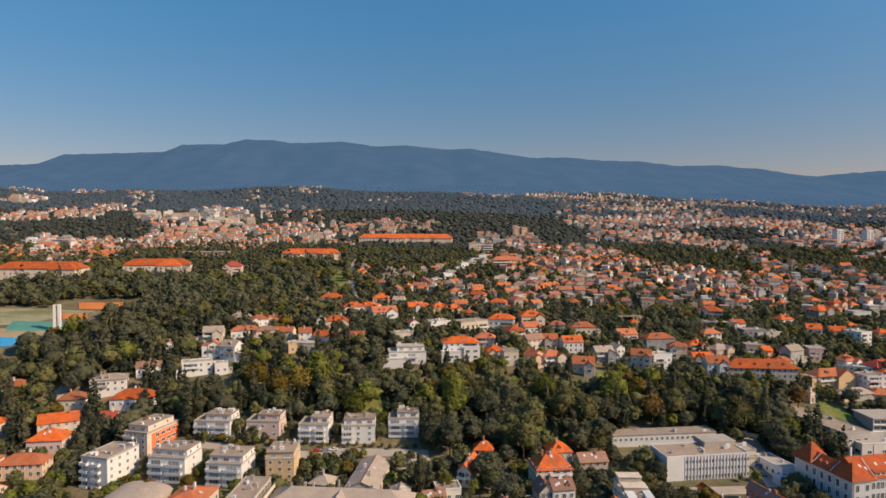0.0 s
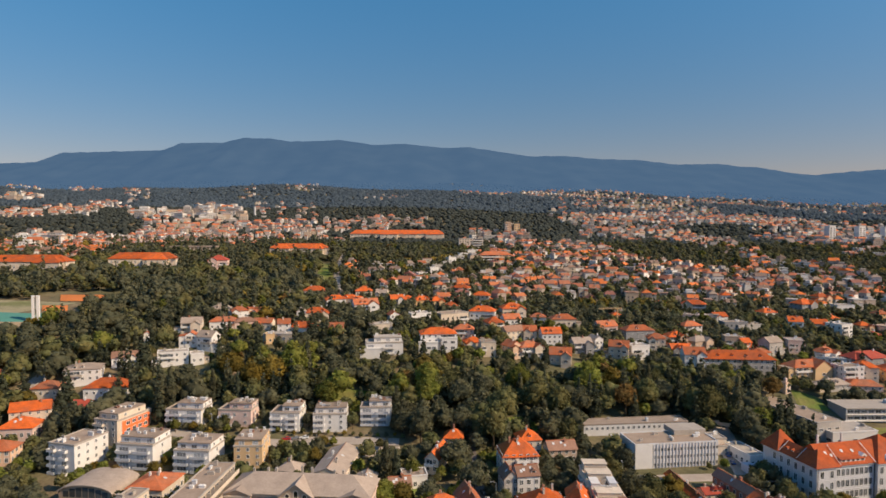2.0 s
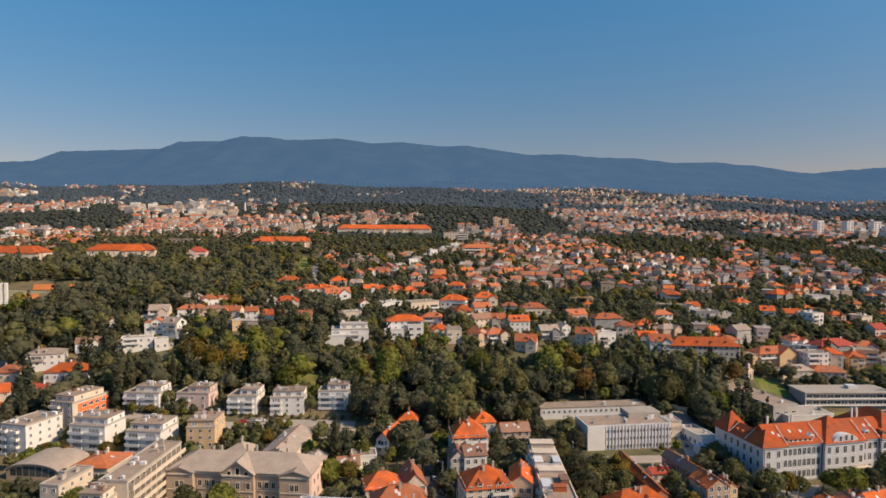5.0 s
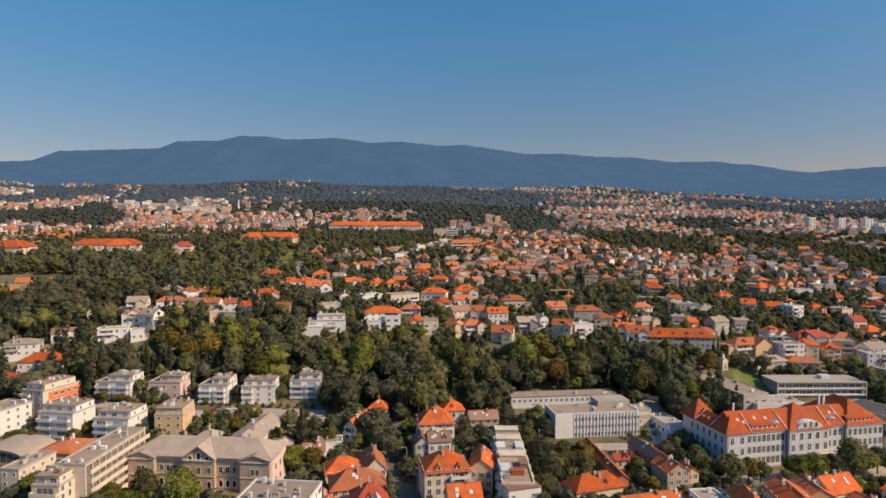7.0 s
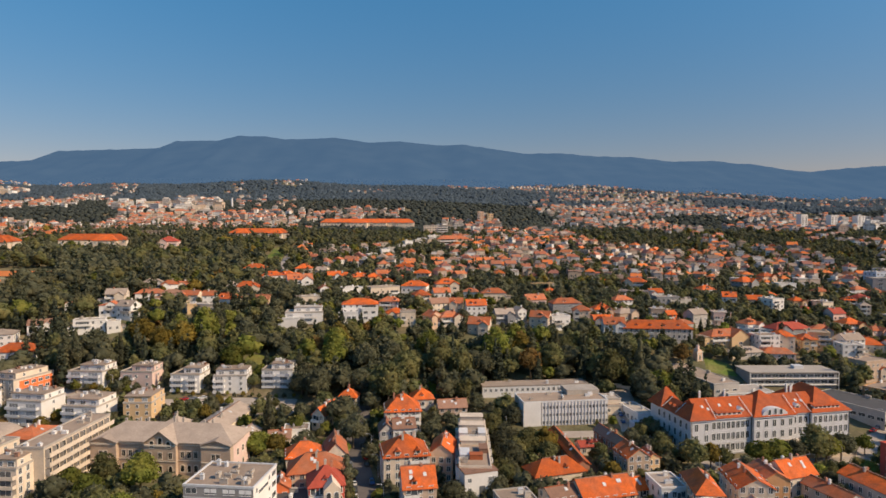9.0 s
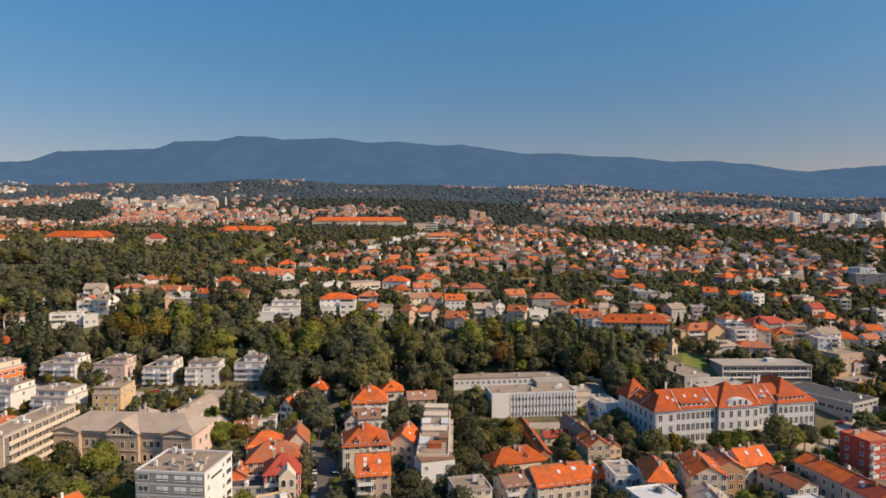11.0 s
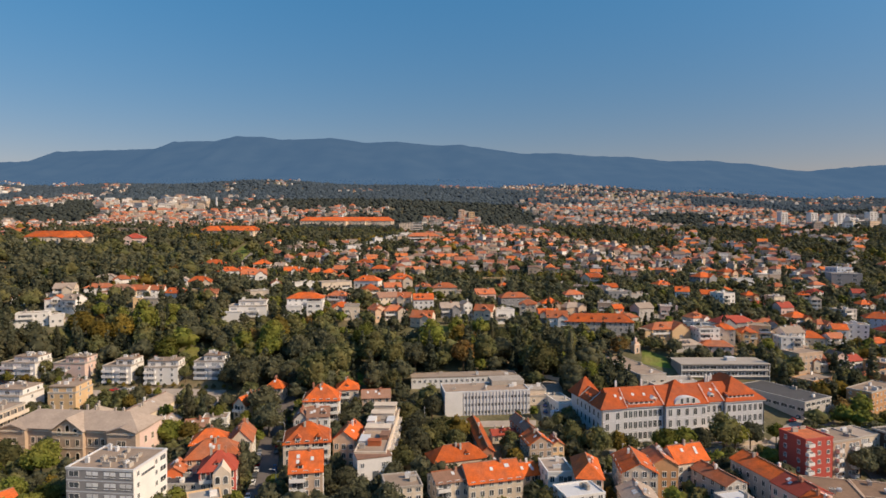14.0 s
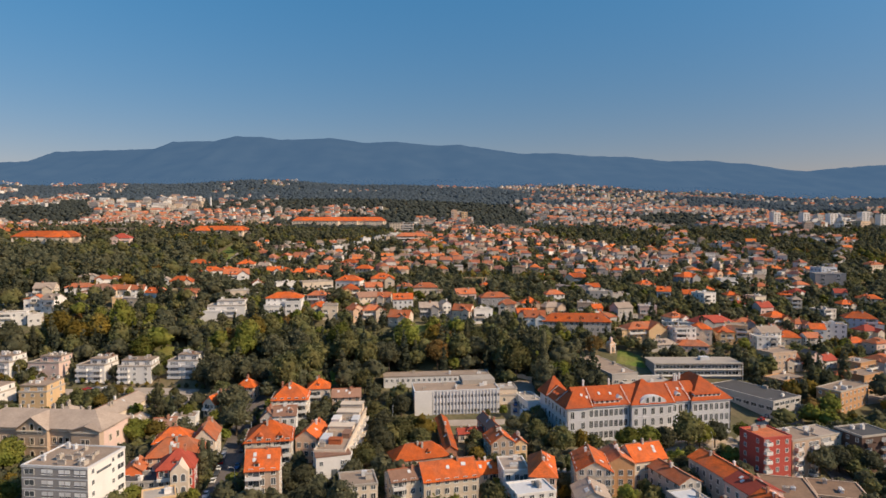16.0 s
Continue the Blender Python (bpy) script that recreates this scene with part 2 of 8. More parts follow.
def mountain():
    m = bpy.data.materials.new("haze_glow_forest")
    m.use_nodes = True
    n, l = m.node_tree.nodes, m.node_tree.links
    b = n["Principled BSDF"]
    b.inputs["Roughness"].default_value, b.inputs["Specular IOR Level"].default_value = 1.0, 0.0
    tex = n.new("ShaderNodeTexNoise")
    tex.inputs["Scale"].default_value, tex.inputs["Detail"].default_value = 0.006, 8
    geo = n.new("ShaderNodeNewGeometry")
    l.new(geo.outputs["Position"], tex.inputs["Vector"])
    ramp = n.new("ShaderNodeValToRGB")
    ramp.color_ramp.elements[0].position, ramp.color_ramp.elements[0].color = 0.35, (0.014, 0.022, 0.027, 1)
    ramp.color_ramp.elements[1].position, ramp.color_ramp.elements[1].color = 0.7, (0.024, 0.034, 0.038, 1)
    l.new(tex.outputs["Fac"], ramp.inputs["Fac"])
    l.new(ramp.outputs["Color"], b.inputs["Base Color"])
    # distance haze is put into the forest as a blue glow
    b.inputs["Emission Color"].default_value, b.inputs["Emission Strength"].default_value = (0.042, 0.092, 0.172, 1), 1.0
    xs, hs = [p[0] for p in RIDGE], [p[1] for p in RIDGE]
    cols, rows = 330, 46
    verts, faces = [], []
    for r in range(rows + 1):
        for c in range(cols + 1):
            u = r / rows
            x = -4300 + 8600 * c / cols
            y = 3050 + 1550 * u
            top = float(np.interp(x, xs, hs)) + 5 * noise.noise((x / 60, 0, 3))
            foot = 215
            spur = noise.noise((x / 330 + 0.3 * u, u * 1.1, 7)) * 0.6 + noise.noise((x / 120, u * 3, 2)) * 0.3
            s = u ** 1.25
            z = foot + (top - foot) * s + spur * 85 * u * (1 - u) * 2.2
            verts.append((x, y, z))
    w = cols + 1
    verts += [(-4300 + 8600 * c / cols, 4900, 200) for c in range(w)]
    for r in range(rows + 1):
        for c in range(cols):
            faces.append((r * w + c, r * w + c + 1, (r + 1) * w + c + 1, (r + 1) * w + c))
    me = bpy.data.meshes.new("backdrop_mountain")
    me.from_pydata(verts, [], faces)
    me.polygons.foreach_set("use_smooth", [True] * len(me.polygons))
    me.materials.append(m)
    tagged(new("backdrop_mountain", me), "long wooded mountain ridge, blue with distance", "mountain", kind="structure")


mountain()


# ---------------------------------------------------------------- houses
def ring_mesh(outer, inner, y0, y1, depth, cross=True):
    """A frame round a pane in one piece: the outline stands at y0 before the wall, the pane lies at y1."""
    bm = bmesh.new()
    n = len(outer)
    a = [bm.verts.new((x, depth, z)) for x, z in outer]
    o = [bm.verts.new((x, y0, z)) for x, z in outer]
    i = [bm.verts.new((x, y0, z)) for x, z in inner]
    p = [bm.verts.new((x, y1, z)) for x, z in inner]
    for k in range(n):
        j = (k + 1) % n
        bm.faces.new((a[k], a[j], o[j], o[k])), bm.faces.new((o[k], o[j], i[j], i[k])), bm.faces.new((i[k], i[j], p[j], p[k]))
    bm.faces.new(p).material_index = 1
    if cross:
        # the mullion is folded out of the pane, so that frame and pane stay one piece
        face = next(f for f in bm.faces if f.material_index == 1)
        (x0, _), (x1, _) = inner[0], inner[1]
        m, t = (x0 + x1) / 2, 0.06
        res = bmesh.ops.bisect_plane(bm, geom=[face] + list(face.edges) + list(face.verts), plane_co=(m - t, 0, 0), plane_no=(1, 0, 0))
        right = max((f for f in bm.faces if f.material_index == 1), key=lambda f: f.calc_center_median().x)
        bmesh.ops.bisect_plane(bm, geom=[right] + list(right.edges) + list(right.verts), plane_co=(m + t, 0, 0), plane_no=(1, 0, 0))
        for f in bm.faces:
            if f.material_index == 1 and abs(f.calc_center_median().x - m) < t:
                f.material_index = 0
    bmesh.ops.recalc_face_normals(bm, faces=bm.faces)
    return mesh_of("window", bm, M["frame"], M["glass"])


def window_mesh(w, h, sill=True, t=0.10):
    s = t * 1.6 if sill else t
    outer = [(-w / 2 - t, -s), (w / 2 + t, -s), (w / 2 + t, h + t), (-w / 2 - t, h + t)]
    return ring_mesh(outer, [(-w / 2, 0), (w / 2, 0), (w / 2, h), (-w / 2, h)], -0.11, -0.03, 0.02)


def arched_mesh(w, h, t=0.18):
    def outline(g):
        r = w / 2 + g
        return [(-r, -g), (r, -g)] + [(r * math.cos(a), h - w / 2 + r * math.sin(a)) for a in [math.pi * k / 8 for k in range(9)]]
    return ring_mesh(outline(t), outline(0.0), -0.12, -0.04, 0.02, False)


def shuttered_mesh(w, h):
    """A window whose roller shutter is let down to a quarter."""
    bm = bmesh.new()
    zs, ys = (-0.14, 0, h * 0.25, h), (-0.18, -0.03, -0.08)
    solid(bm, [(-w / 2, ys[0], zs[0]), (w / 2, ys[0], zs[0]), (-w / 2, ys[0], zs[1]), (w / 2, ys[0], zs[1]), (-w / 2, ys[1], zs[1]), (w / 2, ys[1], zs[1]),
               (-w / 2, ys[1], zs[2]), (w / 2, ys[1], zs[2]), (-w / 2, ys[2], zs[2]), (w / 2, ys[2], zs[2]), (-w / 2, ys[2], zs[3]), (w / 2, ys[2], zs[3]), (-w / 2, 0.02, zs[3]), (w / 2, 0.02, zs[3])],
          [(0, 1, 3, 2), (2, 3, 5, 4), (6, 7, 9, 8), (8, 9, 11, 10), (10, 11, 13, 12)])
    bm.verts.ensure_lookup_table()
    bm.faces.new([bm.verts[k] for k in (4, 5, 7, 6)]).material_index = 1
    return mesh_of("window", bm, M["shutter"], M["glass"])


WIN = {"small": window_mesh(1.1, 1.35), "tall": window_mesh(1.3, 2.1), "mid": window_mesh(1.3, 1.75), "wide": window_mesh(2.2, 1.4), "band": window_mesh(3.0, 1.5, False), "arch": arched_mesh(1.3, 2.3), "shut": shuttered_mesh(1.7, 1.5), "palace": window_mesh(1.55, 2.75, True, 0.14), "framed": window_mesh(1.25, 2.1, True, 0.26), "framed_arch": arched_mesh(1.3, 2.3, 0.34)}
WIN["pale"] = window_mesh(2.2, 1.4)
WIN["pale"].materials[1] = M["paleglass"]
for key in ("framed", "framed_arch"):
    WIN[key].materials[0], WIN[key].materials[1] = M["ashlar"], M["pane"]


def row(parent, name, mesh, places, side_rot, label=""):
    """The same mesh set along a wall at (x, y, z), turned with the wall."""
    for x, y, z in places:
        o = new(name, mesh)
        o.parent = parent
        o.matrix_basis = pose(x, y, z, 0, 0, side_rot)
        tagged(o, label)


def wall_windows(parent, w, d, z0, floors, fh, front, side, mesh, left=True, right=True, back=0):
    """Windows on the front (-y), the two sides and the back of a body w by d."""
    for f in range(floors):
        z = z0 + f * fh
        if front:
            row(parent, "window", mesh, [(-w / 2 + w * (k + 0.5) / front, -d / 2, z) for k in range(front)], 0)
        if side and right:
            row(parent, "window", mesh, [(w / 2, -d / 2 + d * (k + 0.5) / side, z) for k in range(side)], 90)
        if side and left:
            row(parent, "window", mesh, [(-w / 2, -d / 2 + d * (k + 0.5) / side, z) for k in range(side)], -90)
        if back:
            row(parent, "window", mesh, [(-w / 2 + w * (k + 0.5) / back, d / 2, z) for k in range(back)], 180)


def hip_roof(w, d, z, rise, over=0.5, thick=0.22, cut=None):
    """A hipped roof over a body w by d whose eaves lie at z; cut shortens the hips (0 a gable, 1 a full hip)."""
    a, b = w / 2 + over, d / 2 + over
    bm = bmesh.new()
    along = w >= d
    k = 1.0 if cut is None else cut
    r = max((a - b * k) if along else (b - a * k), 0.05)
    ridge = ((-r, 0), (r, 0)) if along else ((0, -r), (0, r))
    low = [(-a, -b, z - thick), (a, -b, z - thick), (a, b, z - thick), (-a, b, z - thick)]
    up = [(-a, -b, z), (a, -b, z), (a, b, z), (-a, b, z)]
    v = low + up + [(x, y, z + rise) for x, y in ridge]
    f = [(3, 2, 1, 0), (0, 1, 5, 4), (1, 2, 6, 5), (2, 3, 7, 6), (3, 0, 4, 7)]
    f += [(4, 5, 9, 8), (6, 7, 8, 9), (5, 6, 9), (7, 4, 8)] if along else [(5, 6, 9, 8), (7, 4, 8, 9), (4, 5, 8), (6, 7, 9)]
    solid(bm, v, f)
    return bm


def gable_roof(w, d, z, rise, over=0.5, thick=0.22):
    """Two pitched slabs; the ridge runs along the longer side."""
    bm = bmesh.new()
    along = w >= d
    L, h = (w / 2 + over * 0.6, d / 2) if along else (d / 2 + over * 0.6, w / 2)
    drop = rise / h * over
    for s in (-1, 1):
        pts = []
        for l in (-L, L):
            for q, zz in ((s * (h + over), z - drop), (0, z + rise)):
                for t in (0, thick):
                    pts.append((l, q, zz + t) if along else (q, l, zz + t))
        solid(bm, pts, [(0, 1, 3, 2), (4, 6, 7, 5), (0, 4, 5, 1), (2, 3, 7, 6), (1, 5, 7, 3), (0, 2, 6, 4)])
    bmesh.ops.recalc_face_normals(bm, faces=bm.faces)
    return bm


def body(w, d, h, rise=0.0, gable=False, deep=4.0):
    bm = bmesh.new()
    box(bm, -w / 2, -d / 2, -deep, w / 2, d / 2, h)
    if gable:
        a, b = w / 2, d / 2
        if w >= d:
            solid(bm, [(-a, -b, h), (-a, b, h), (-a, 0, h + rise), (a, -b, h), (a, b, h), (a, 0, h + rise)], [(0, 2, 1), (3, 4, 5), (0, 3, 5, 2), (1, 2, 5, 4)])
        else:
            solid(bm, [(-a, -b, h), (a, -b, h), (0, -b, h + rise), (-a, b, h), (a, b, h), (0, b, h + rise)], [(0, 1, 2), (3, 5, 4), (0, 2, 5, 3), (1, 4, 5, 2)])
    return bm


def chimney(parent, x, y, z, h=1.6, material="brick"):
    bm = bmesh.new()
    box(bm, -0.35, -0.35, -1.5, 0.35, 0.35, h)
    box(bm, -0.45, -0.45, h, 0.45, 0.45, h + 0.15)
    box(bm, -0.2, -0.2, h + 0.15, 0.2, 0.2, h + 0.4)
    o = part("chimney", bm, M[material], parent)
    o.location = (x, y, z)


def dormer(parent, x, y, z, rot, roof, w=1.6):
    bm = bmesh.new()
    box(bm, -w / 2, 0, -0.3, w / 2, 2.2, 1.3, 1)
    box(bm, -w * 0.32, -0.05, 0.25, w * 0.32, 0.01, 1.15, 2)
    solid(bm, [(-w * 0.62, -0.3, 1.25), (w * 0.62, -0.3, 1.25), (0, -0.3, 1.25 + w * 0.45), (-w * 0.62, 2.6, 1.25), (w * 0.62, 2.6, 1.25), (0, 2.6, 1.25 + w * 0.45)],
          [(0, 1, 2), (3, 5, 4), (0, 2, 5, 3), (1, 4, 5, 2), (0, 3, 4, 1)], 0)
    o = part("dormer", bm, [M[roof], M["white"], M["glass"]], parent)
    o.matrix_basis = pose(x, y, z, 0, 0, rot)


def skylight(parent, x, y, z, tilt, rot):
    bm = bmesh.new()
    box(bm, -0.5, -0.65, 0, 0.5, 0.65, 0.12, 0)
    box(bm, -0.4, -0.55, 0.1, 0.4, 0.55, 0.14, 1)
    o = part("skylight", bm, [M["lead"], M["lead"]], parent)
    o.matrix_basis = pose(x, y, z, 0, 0, rot) @ pose(0, 0, 0, tilt, 0, 0)


def flat_top(parent, w, d, h, mat_name="gravel", rim="slab", clutter=3, seed=1, high=0.5):
    """A flat roof with its parapet, and stacks and vents on it."""
    bm = bmesh.new()
    box(bm, -w / 2 + 0.3, -d / 2 + 0.3, h, w / 2 - 0.3, d / 2 - 0.3, h + 0.12)
    part("roof", bm, M[mat_name], parent)
    bm = bmesh.new()
    for x0, y0, x1, y1 in ((-w / 2 - 0.15, -d / 2 - 0.15, w / 2 + 0.15, -d / 2 + 0.3), (-w / 2 - 0.15, d / 2 - 0.3, w / 2 + 0.15, d / 2 + 0.15),
                           (-w / 2 - 0.15, -d / 2 + 0.3, -w / 2 + 0.3, d / 2 - 0.3), (w / 2 - 0.3, -d / 2 + 0.3, w / 2 + 0.15, d / 2 - 0.3)):
        box(bm, x0, y0, h - 0.2, x1, y1, h + high)
    part("parapet", bm, M[rim], parent)
    r = random.Random(seed)
    for k in range(clutter):
        bm = bmesh.new()
        sx, sy, sz = r.uniform(0.5, 1.3), r.uniform(0.5, 1.1), r.uniform(0.7, 1.7)
        box(bm, -sx, -sy / 2, 0, sx, sy / 2, sz)
        box(bm, -sx - 0.12, -sy / 2 - 0.12, sz, sx + 0.12, sy / 2 + 0.12, sz + 0.14)
        for q in (-0.5, 0.4):
            box(bm, sx * q - 0.15, -0.15, sz + 0.14, sx * q + 0.15, 0.15, sz + 0.5)
        o = part("vent_block", bm, M[r.choice(("slab", "slab", "lead", "white"))], parent)
        o.matrix_basis = pose(r.uniform(-w / 2 + 1.8, w / 2 - 1.8), r.uniform(-d / 2 + 1.5, d / 2 - 1.5), h + 0.12, 0, 0, r.choice((0, 90)))


def balcony_mesh(w, deep, rail=1.0):
    bm = bmesh.new()
    box(bm, -w / 2, -deep, -0.2, w / 2, 0.02, 0)
    box(bm, -w / 2, -deep, 0, w / 2, -deep + 0.12, rail)
    box(bm, -w / 2, -deep + 0.12, 0, -w / 2 + 0.12, 0.02, rail)
    box(bm, w / 2 - 0.12, -deep + 0.12, 0, w / 2, 0.02, rail)
    return bm


ROOF_WORDS = {"t_orange": "bright orange tiled", "t_terra": "terracotta tiled", "t_red": "dark red tiled", "t_brown": "brown tiled", "t_grey": "grey fibre-cement", "t_dark": "dark sheet-metal"}
WALL_WORDS = {"white": "white", "cream": "cream", "yellow": "yellow", "peach": "peach", "pink": "pale pink", "grey": "grey", "darkgrey": "dark grey", "red": "red", "stone": "stone", "ochre": "ochre", "brick": "brick", "blue": "pale blue", "orange_wall": "orange"}
FOOT = []  # x, y, turn, half width, half depth of all that stands on the ground


GRID = {}  # the same by squares of 60 metres


def footprint(x, y, rot, w, d, ahead=0.0):
    """Keeps trees off a building, and off the ground for some metres ahead of it."""
    f = (x, y, math.cos(radians(rot)), math.sin(radians(rot)), w / 2, d / 2, ahead)
    FOOT.append(f)
    reach = max(w, d) / 2 + 16
    for i in range(int((x - reach) // 60), int((x + reach) // 60) + 1):
        for j in range(int((y - reach) // 60), int((y + reach) // 60) + 1):
            GRID.setdefault((i, j), []).append(f)


def house(x, y, rot, w, d, h, kind="hip", walls="cream", roof="t_terra", rise=None, win="small", name="house", label=""):
    """A town house: hip, gable or flat; its windows follow from its size."""
    footprint(x, y, rot, w, d, 9.0 if 330 < y < 420 else 5.0 if y > 330 else 1.0)
    seed = int(abs(x * 13 + y * 7)) % 9973
    r = random.Random(seed)
    if walls == "cream" and y > 330 and r.random() < 0.35:
        walls = "white"
    floors = max(1, round((h - 0.4) / 3.1))
    shape = {"hip": "hipped", "gable": "gabled", "flat": "flat"}[kind]
    text = label or (f"{WALL_WORDS[walls]} rendered {floors}-storey house with a flat roof" if kind == "flat" else f"{WALL_WORDS[walls]} rendered {floors}-storey house with a {shape} {ROOF_WORDS[roof]} roof")
    o = thing(name, text, "house", x, y, ground_z(x, y), rot, "houses on the hillside" if y > 330 else "houses in the town")
    rise = rise or min(w, d) * 0.32
    part("wall", body(w, d, h, rise - 0.05, kind == "gable"), M[walls], o)
    if kind == "flat":
        flat_top(o, w, d, h, roof if roof in ("gravel", "slab", "t_grey", "lead", "t_dark", "felt") else "gravel", walls if walls != "cream" else "slab", 2, seed)
    else:
        part("roof", hip_roof(w, d, h, rise) if kind == "hip" else gable_roof(w, d, h, rise), M[roof], o)
        for k in range(r.choice((1, 1, 2))):
            along = w >= d
            q = r.uniform(-0.25, 0.25) * max(w, d)
            s = r.uniform(-0.12, 0.12) * min(w, d)
            chimney(o, q if along else s, s if along else q, h + rise * 0.8, 1.3, r.choice(("brick", "slab", "white")))
        if y < 300:
            along = w >= d
            L, D = max(w, d), min(w, d)
            half = L / 2 + 0.3 if kind == "gable" else max((L - D) / 2, 0.1)
            bm = bmesh.new()
            if along:
                box(bm, -half, -0.16, h + rise + 0.05, half, 0.16, h + rise + (0.36 if kind == "gable" else 0.16))
            else:
                box(bm, -0.16, -half, h + rise + 0.05, 0.16, half, h + rise + (0.36 if kind == "gable" else 0.16))
            part("ridge_tiles", bm, M["t_brown" if roof != "t_brown" else "t_terra"], o)
            for k in range(r.choice((1, 2, 3))):
                q, t = r.uniform(-0.3, 0.3) * L, r.uniform(0.3, 0.6)
                up = math.degrees(math.atan2(rise, D / 2))
                sd = r.choice((-1, 1))
                zz = h + rise * (1 - t) + 0.22
                if kind == "hip" and abs(q) > half:
                    continue
                if along:
                    skylight(o, q, -D / 2 * t, zz, up, 0)
                else:
                    skylight(o, sd * D / 2 * t, q, zz, up, 90 * sd)
            for k in range(r.choice((1, 2))):
                q, t = r.uniform(-0.35, 0.35) * half * 2, r.uniform(-0.35, 0.35)
                chimney(o, q if along else t * D / 2, t * D / 2 if along else q, h + rise * (1 - abs(t)) + 0.2, r.uniform(0.9, 1.6), r.choice(("brick", "slab", "white")))
    if y < 430:
        wall_windows(o, w, d, 0.95, floors, 3.1, max(1, round(w / (3.1 if y < 300 else 3.6))), max(1, round(d / (3.6 if y < 300 else 4.2))), WIN["mid" if win == "small" and y < 300 else win], left=x > -10 or y < 330, right=x < 130 or y < 330)
    else:
        bm = bmesh.new()
        for f in range(floors):
            z = 0.95 + 3.1 * f
            for k in range(max(1, round(w / 3.6))):
                q = -w / 2 + w * (k + 0.5) / max(1, round(w / 3.6))
                box(bm, q - 0.6, -d / 2 - 0.05, z, q + 0.6, -d / 2 + 0.05, z + 1.4)
            for k in range(max(1, round(d / 4.2))):
                q = -d / 2 + d * (k + 0.5) / max(1, round(d / 4.2))
                for e in (-w / 2, w / 2):
                    box(bm, e - 0.05, q - 0.6, z, e + 0.05, q + 0.6, z + 1.4)
        tagged(part("panes", bm, M["glass"], o), kind="stuff")
    side = r.choice((-1, 1))
    if y > 330 and kind != "flat" and w > 8.5 and r.random() < 0.6:
        # a gabled wing that comes forward
        ww, dd, hh = w * r.uniform(0.38, 0.5), r.uniform(1.6, 3.2), h - r.uniform(0.0, 0.8)
        q, y0, up = side * (w / 2 - ww / 2 - 0.3), -d / 2 - dd, ww * 0.36
        bm = bmesh.new()
        box(bm, q - ww / 2, y0, -4, q + ww / 2, -d / 2 + 0.5, hh)
        solid(bm, [(q - ww / 2, y0, hh), (q + ww / 2, y0, hh), (q, y0, hh + up), (q - ww / 2, 0, hh), (q + ww / 2, 0, hh), (q, 0, hh + up)], [(0, 1, 2), (3, 5, 4), (0, 2, 5, 3), (1, 4, 5, 2)])
        wing = part("wing", bm, M[walls], o)
        bm = bmesh.new()
        for s in (-1, 1):
            e, lo = q + s * (ww / 2 + 0.4), hh - 0.2
            solid(bm, [(e, y0 - 0.4, lo), (q, y0 - 0.4, hh + up + 0.05), (q, 0, hh + up + 0.05), (e, 0, lo), (e, y0 - 0.4, lo + 0.22), (q, y0 - 0.4, hh + up + 0.27), (q, 0, hh + up + 0.27), (e, 0, lo + 0.22)],
                  [(0, 1, 2, 3), (4, 7, 6, 5), (0, 4, 5, 1), (2, 6, 7, 3), (0, 3, 7, 4), (1, 5, 6, 2)])
        part("wing_roof", bm, M[roof], wing)
        row(wing, "window", WIN["wide" if ww > 4 else "small"], [(q, y0, 0.95 + 3.1 * f) for f in range(max(1, int(hh / 3.1)))], 0)
    if h > 5.5 and r.random() < (0.7 if y > 330 else 0.45):
        bw = w * r.uniform(0.36, 0.62)
        bx = -side * (w / 2 - bw / 2 - 0.2)
        for f in range(1, floors):
            p = part("balcony", balcony_mesh(bw, 1.4, 0.95), M["white" if walls != "white" or r.random() < 0.5 else "slab"], o)
            p.location = (bx, -d / 2, f * 3.1 + 0.1)
            bm = bmesh.new()
            box(bm, bx - bw * 0.36, -d / 2 - 0.07, f * 3.1 + 0.12, bx + bw * 0.36, -d / 2 + 0.02, f * 3.1 + 2.25)
            part("balcony_door", bm, M["glass"], o)
    if kind != "flat" and w > 8.5 and r.random() < 0.45:
        # dormers in the front slope
        pitch = rise / (min(w, d) / 2)
        for k in range(r.choice((1, 1, 2))):
            back = d / 2 * 0.45
            if w >= d:
                dormer(o, r.uniform(-0.28, 0.28) * w, -d / 2 + back * 0.5, h + pitch * back * 0.5 - 0.3, 0, roof, r.uniform(1.5, 2.3))
    if y > 330 and r.random() < 0.5:
        # a low annex beside the house, with a lean-to or a terrace on top
        aw, ad, ah = r.uniform(2.8, 4.6), d * r.uniform(0.5, 0.85), r.choice((2.8, 2.8, 3.2, 5.6))
        ax = -side * (w / 2 + aw / 2)
        bm = bmesh.new()
        box(bm, ax - aw / 2, -d / 2 + 0.4, -4, ax + aw / 2, -d / 2 + 0.4 + ad, ah)
        annex = part("annex", bm, M[r.choice((walls, "white", "cream", "grey"))], o)
        bm = bmesh.new()
        up = 0.25 if kind == "flat" or r.random() < 0.4 else 1.1
        e0, e1 = ax - side * (aw / 2 + 0.3), ax + side * aw / 2
        solid(bm, [(e0, -d / 2 + 0.1, ah), (e1, -d / 2 + 0.1, ah), (e1, -d / 2 + 0.7 + ad, ah), (e0, -d / 2 + 0.7 + ad, ah), (e0, -d / 2 + 0.1, ah + 0.2), (e1, -d / 2 + 0.1, ah + up), (e1, -d / 2 + 0.7 + ad, ah + up), (e0, -d / 2 + 0.7 + ad, ah + 0.2)],
              [(3, 2, 1, 0), (4, 5, 6, 7), (0, 1, 5, 4), (1, 2, 6, 5), (2, 3, 7, 6), (3, 0, 4, 7)])
        bmesh.ops.recalc_face_normals(bm, faces=bm.faces)
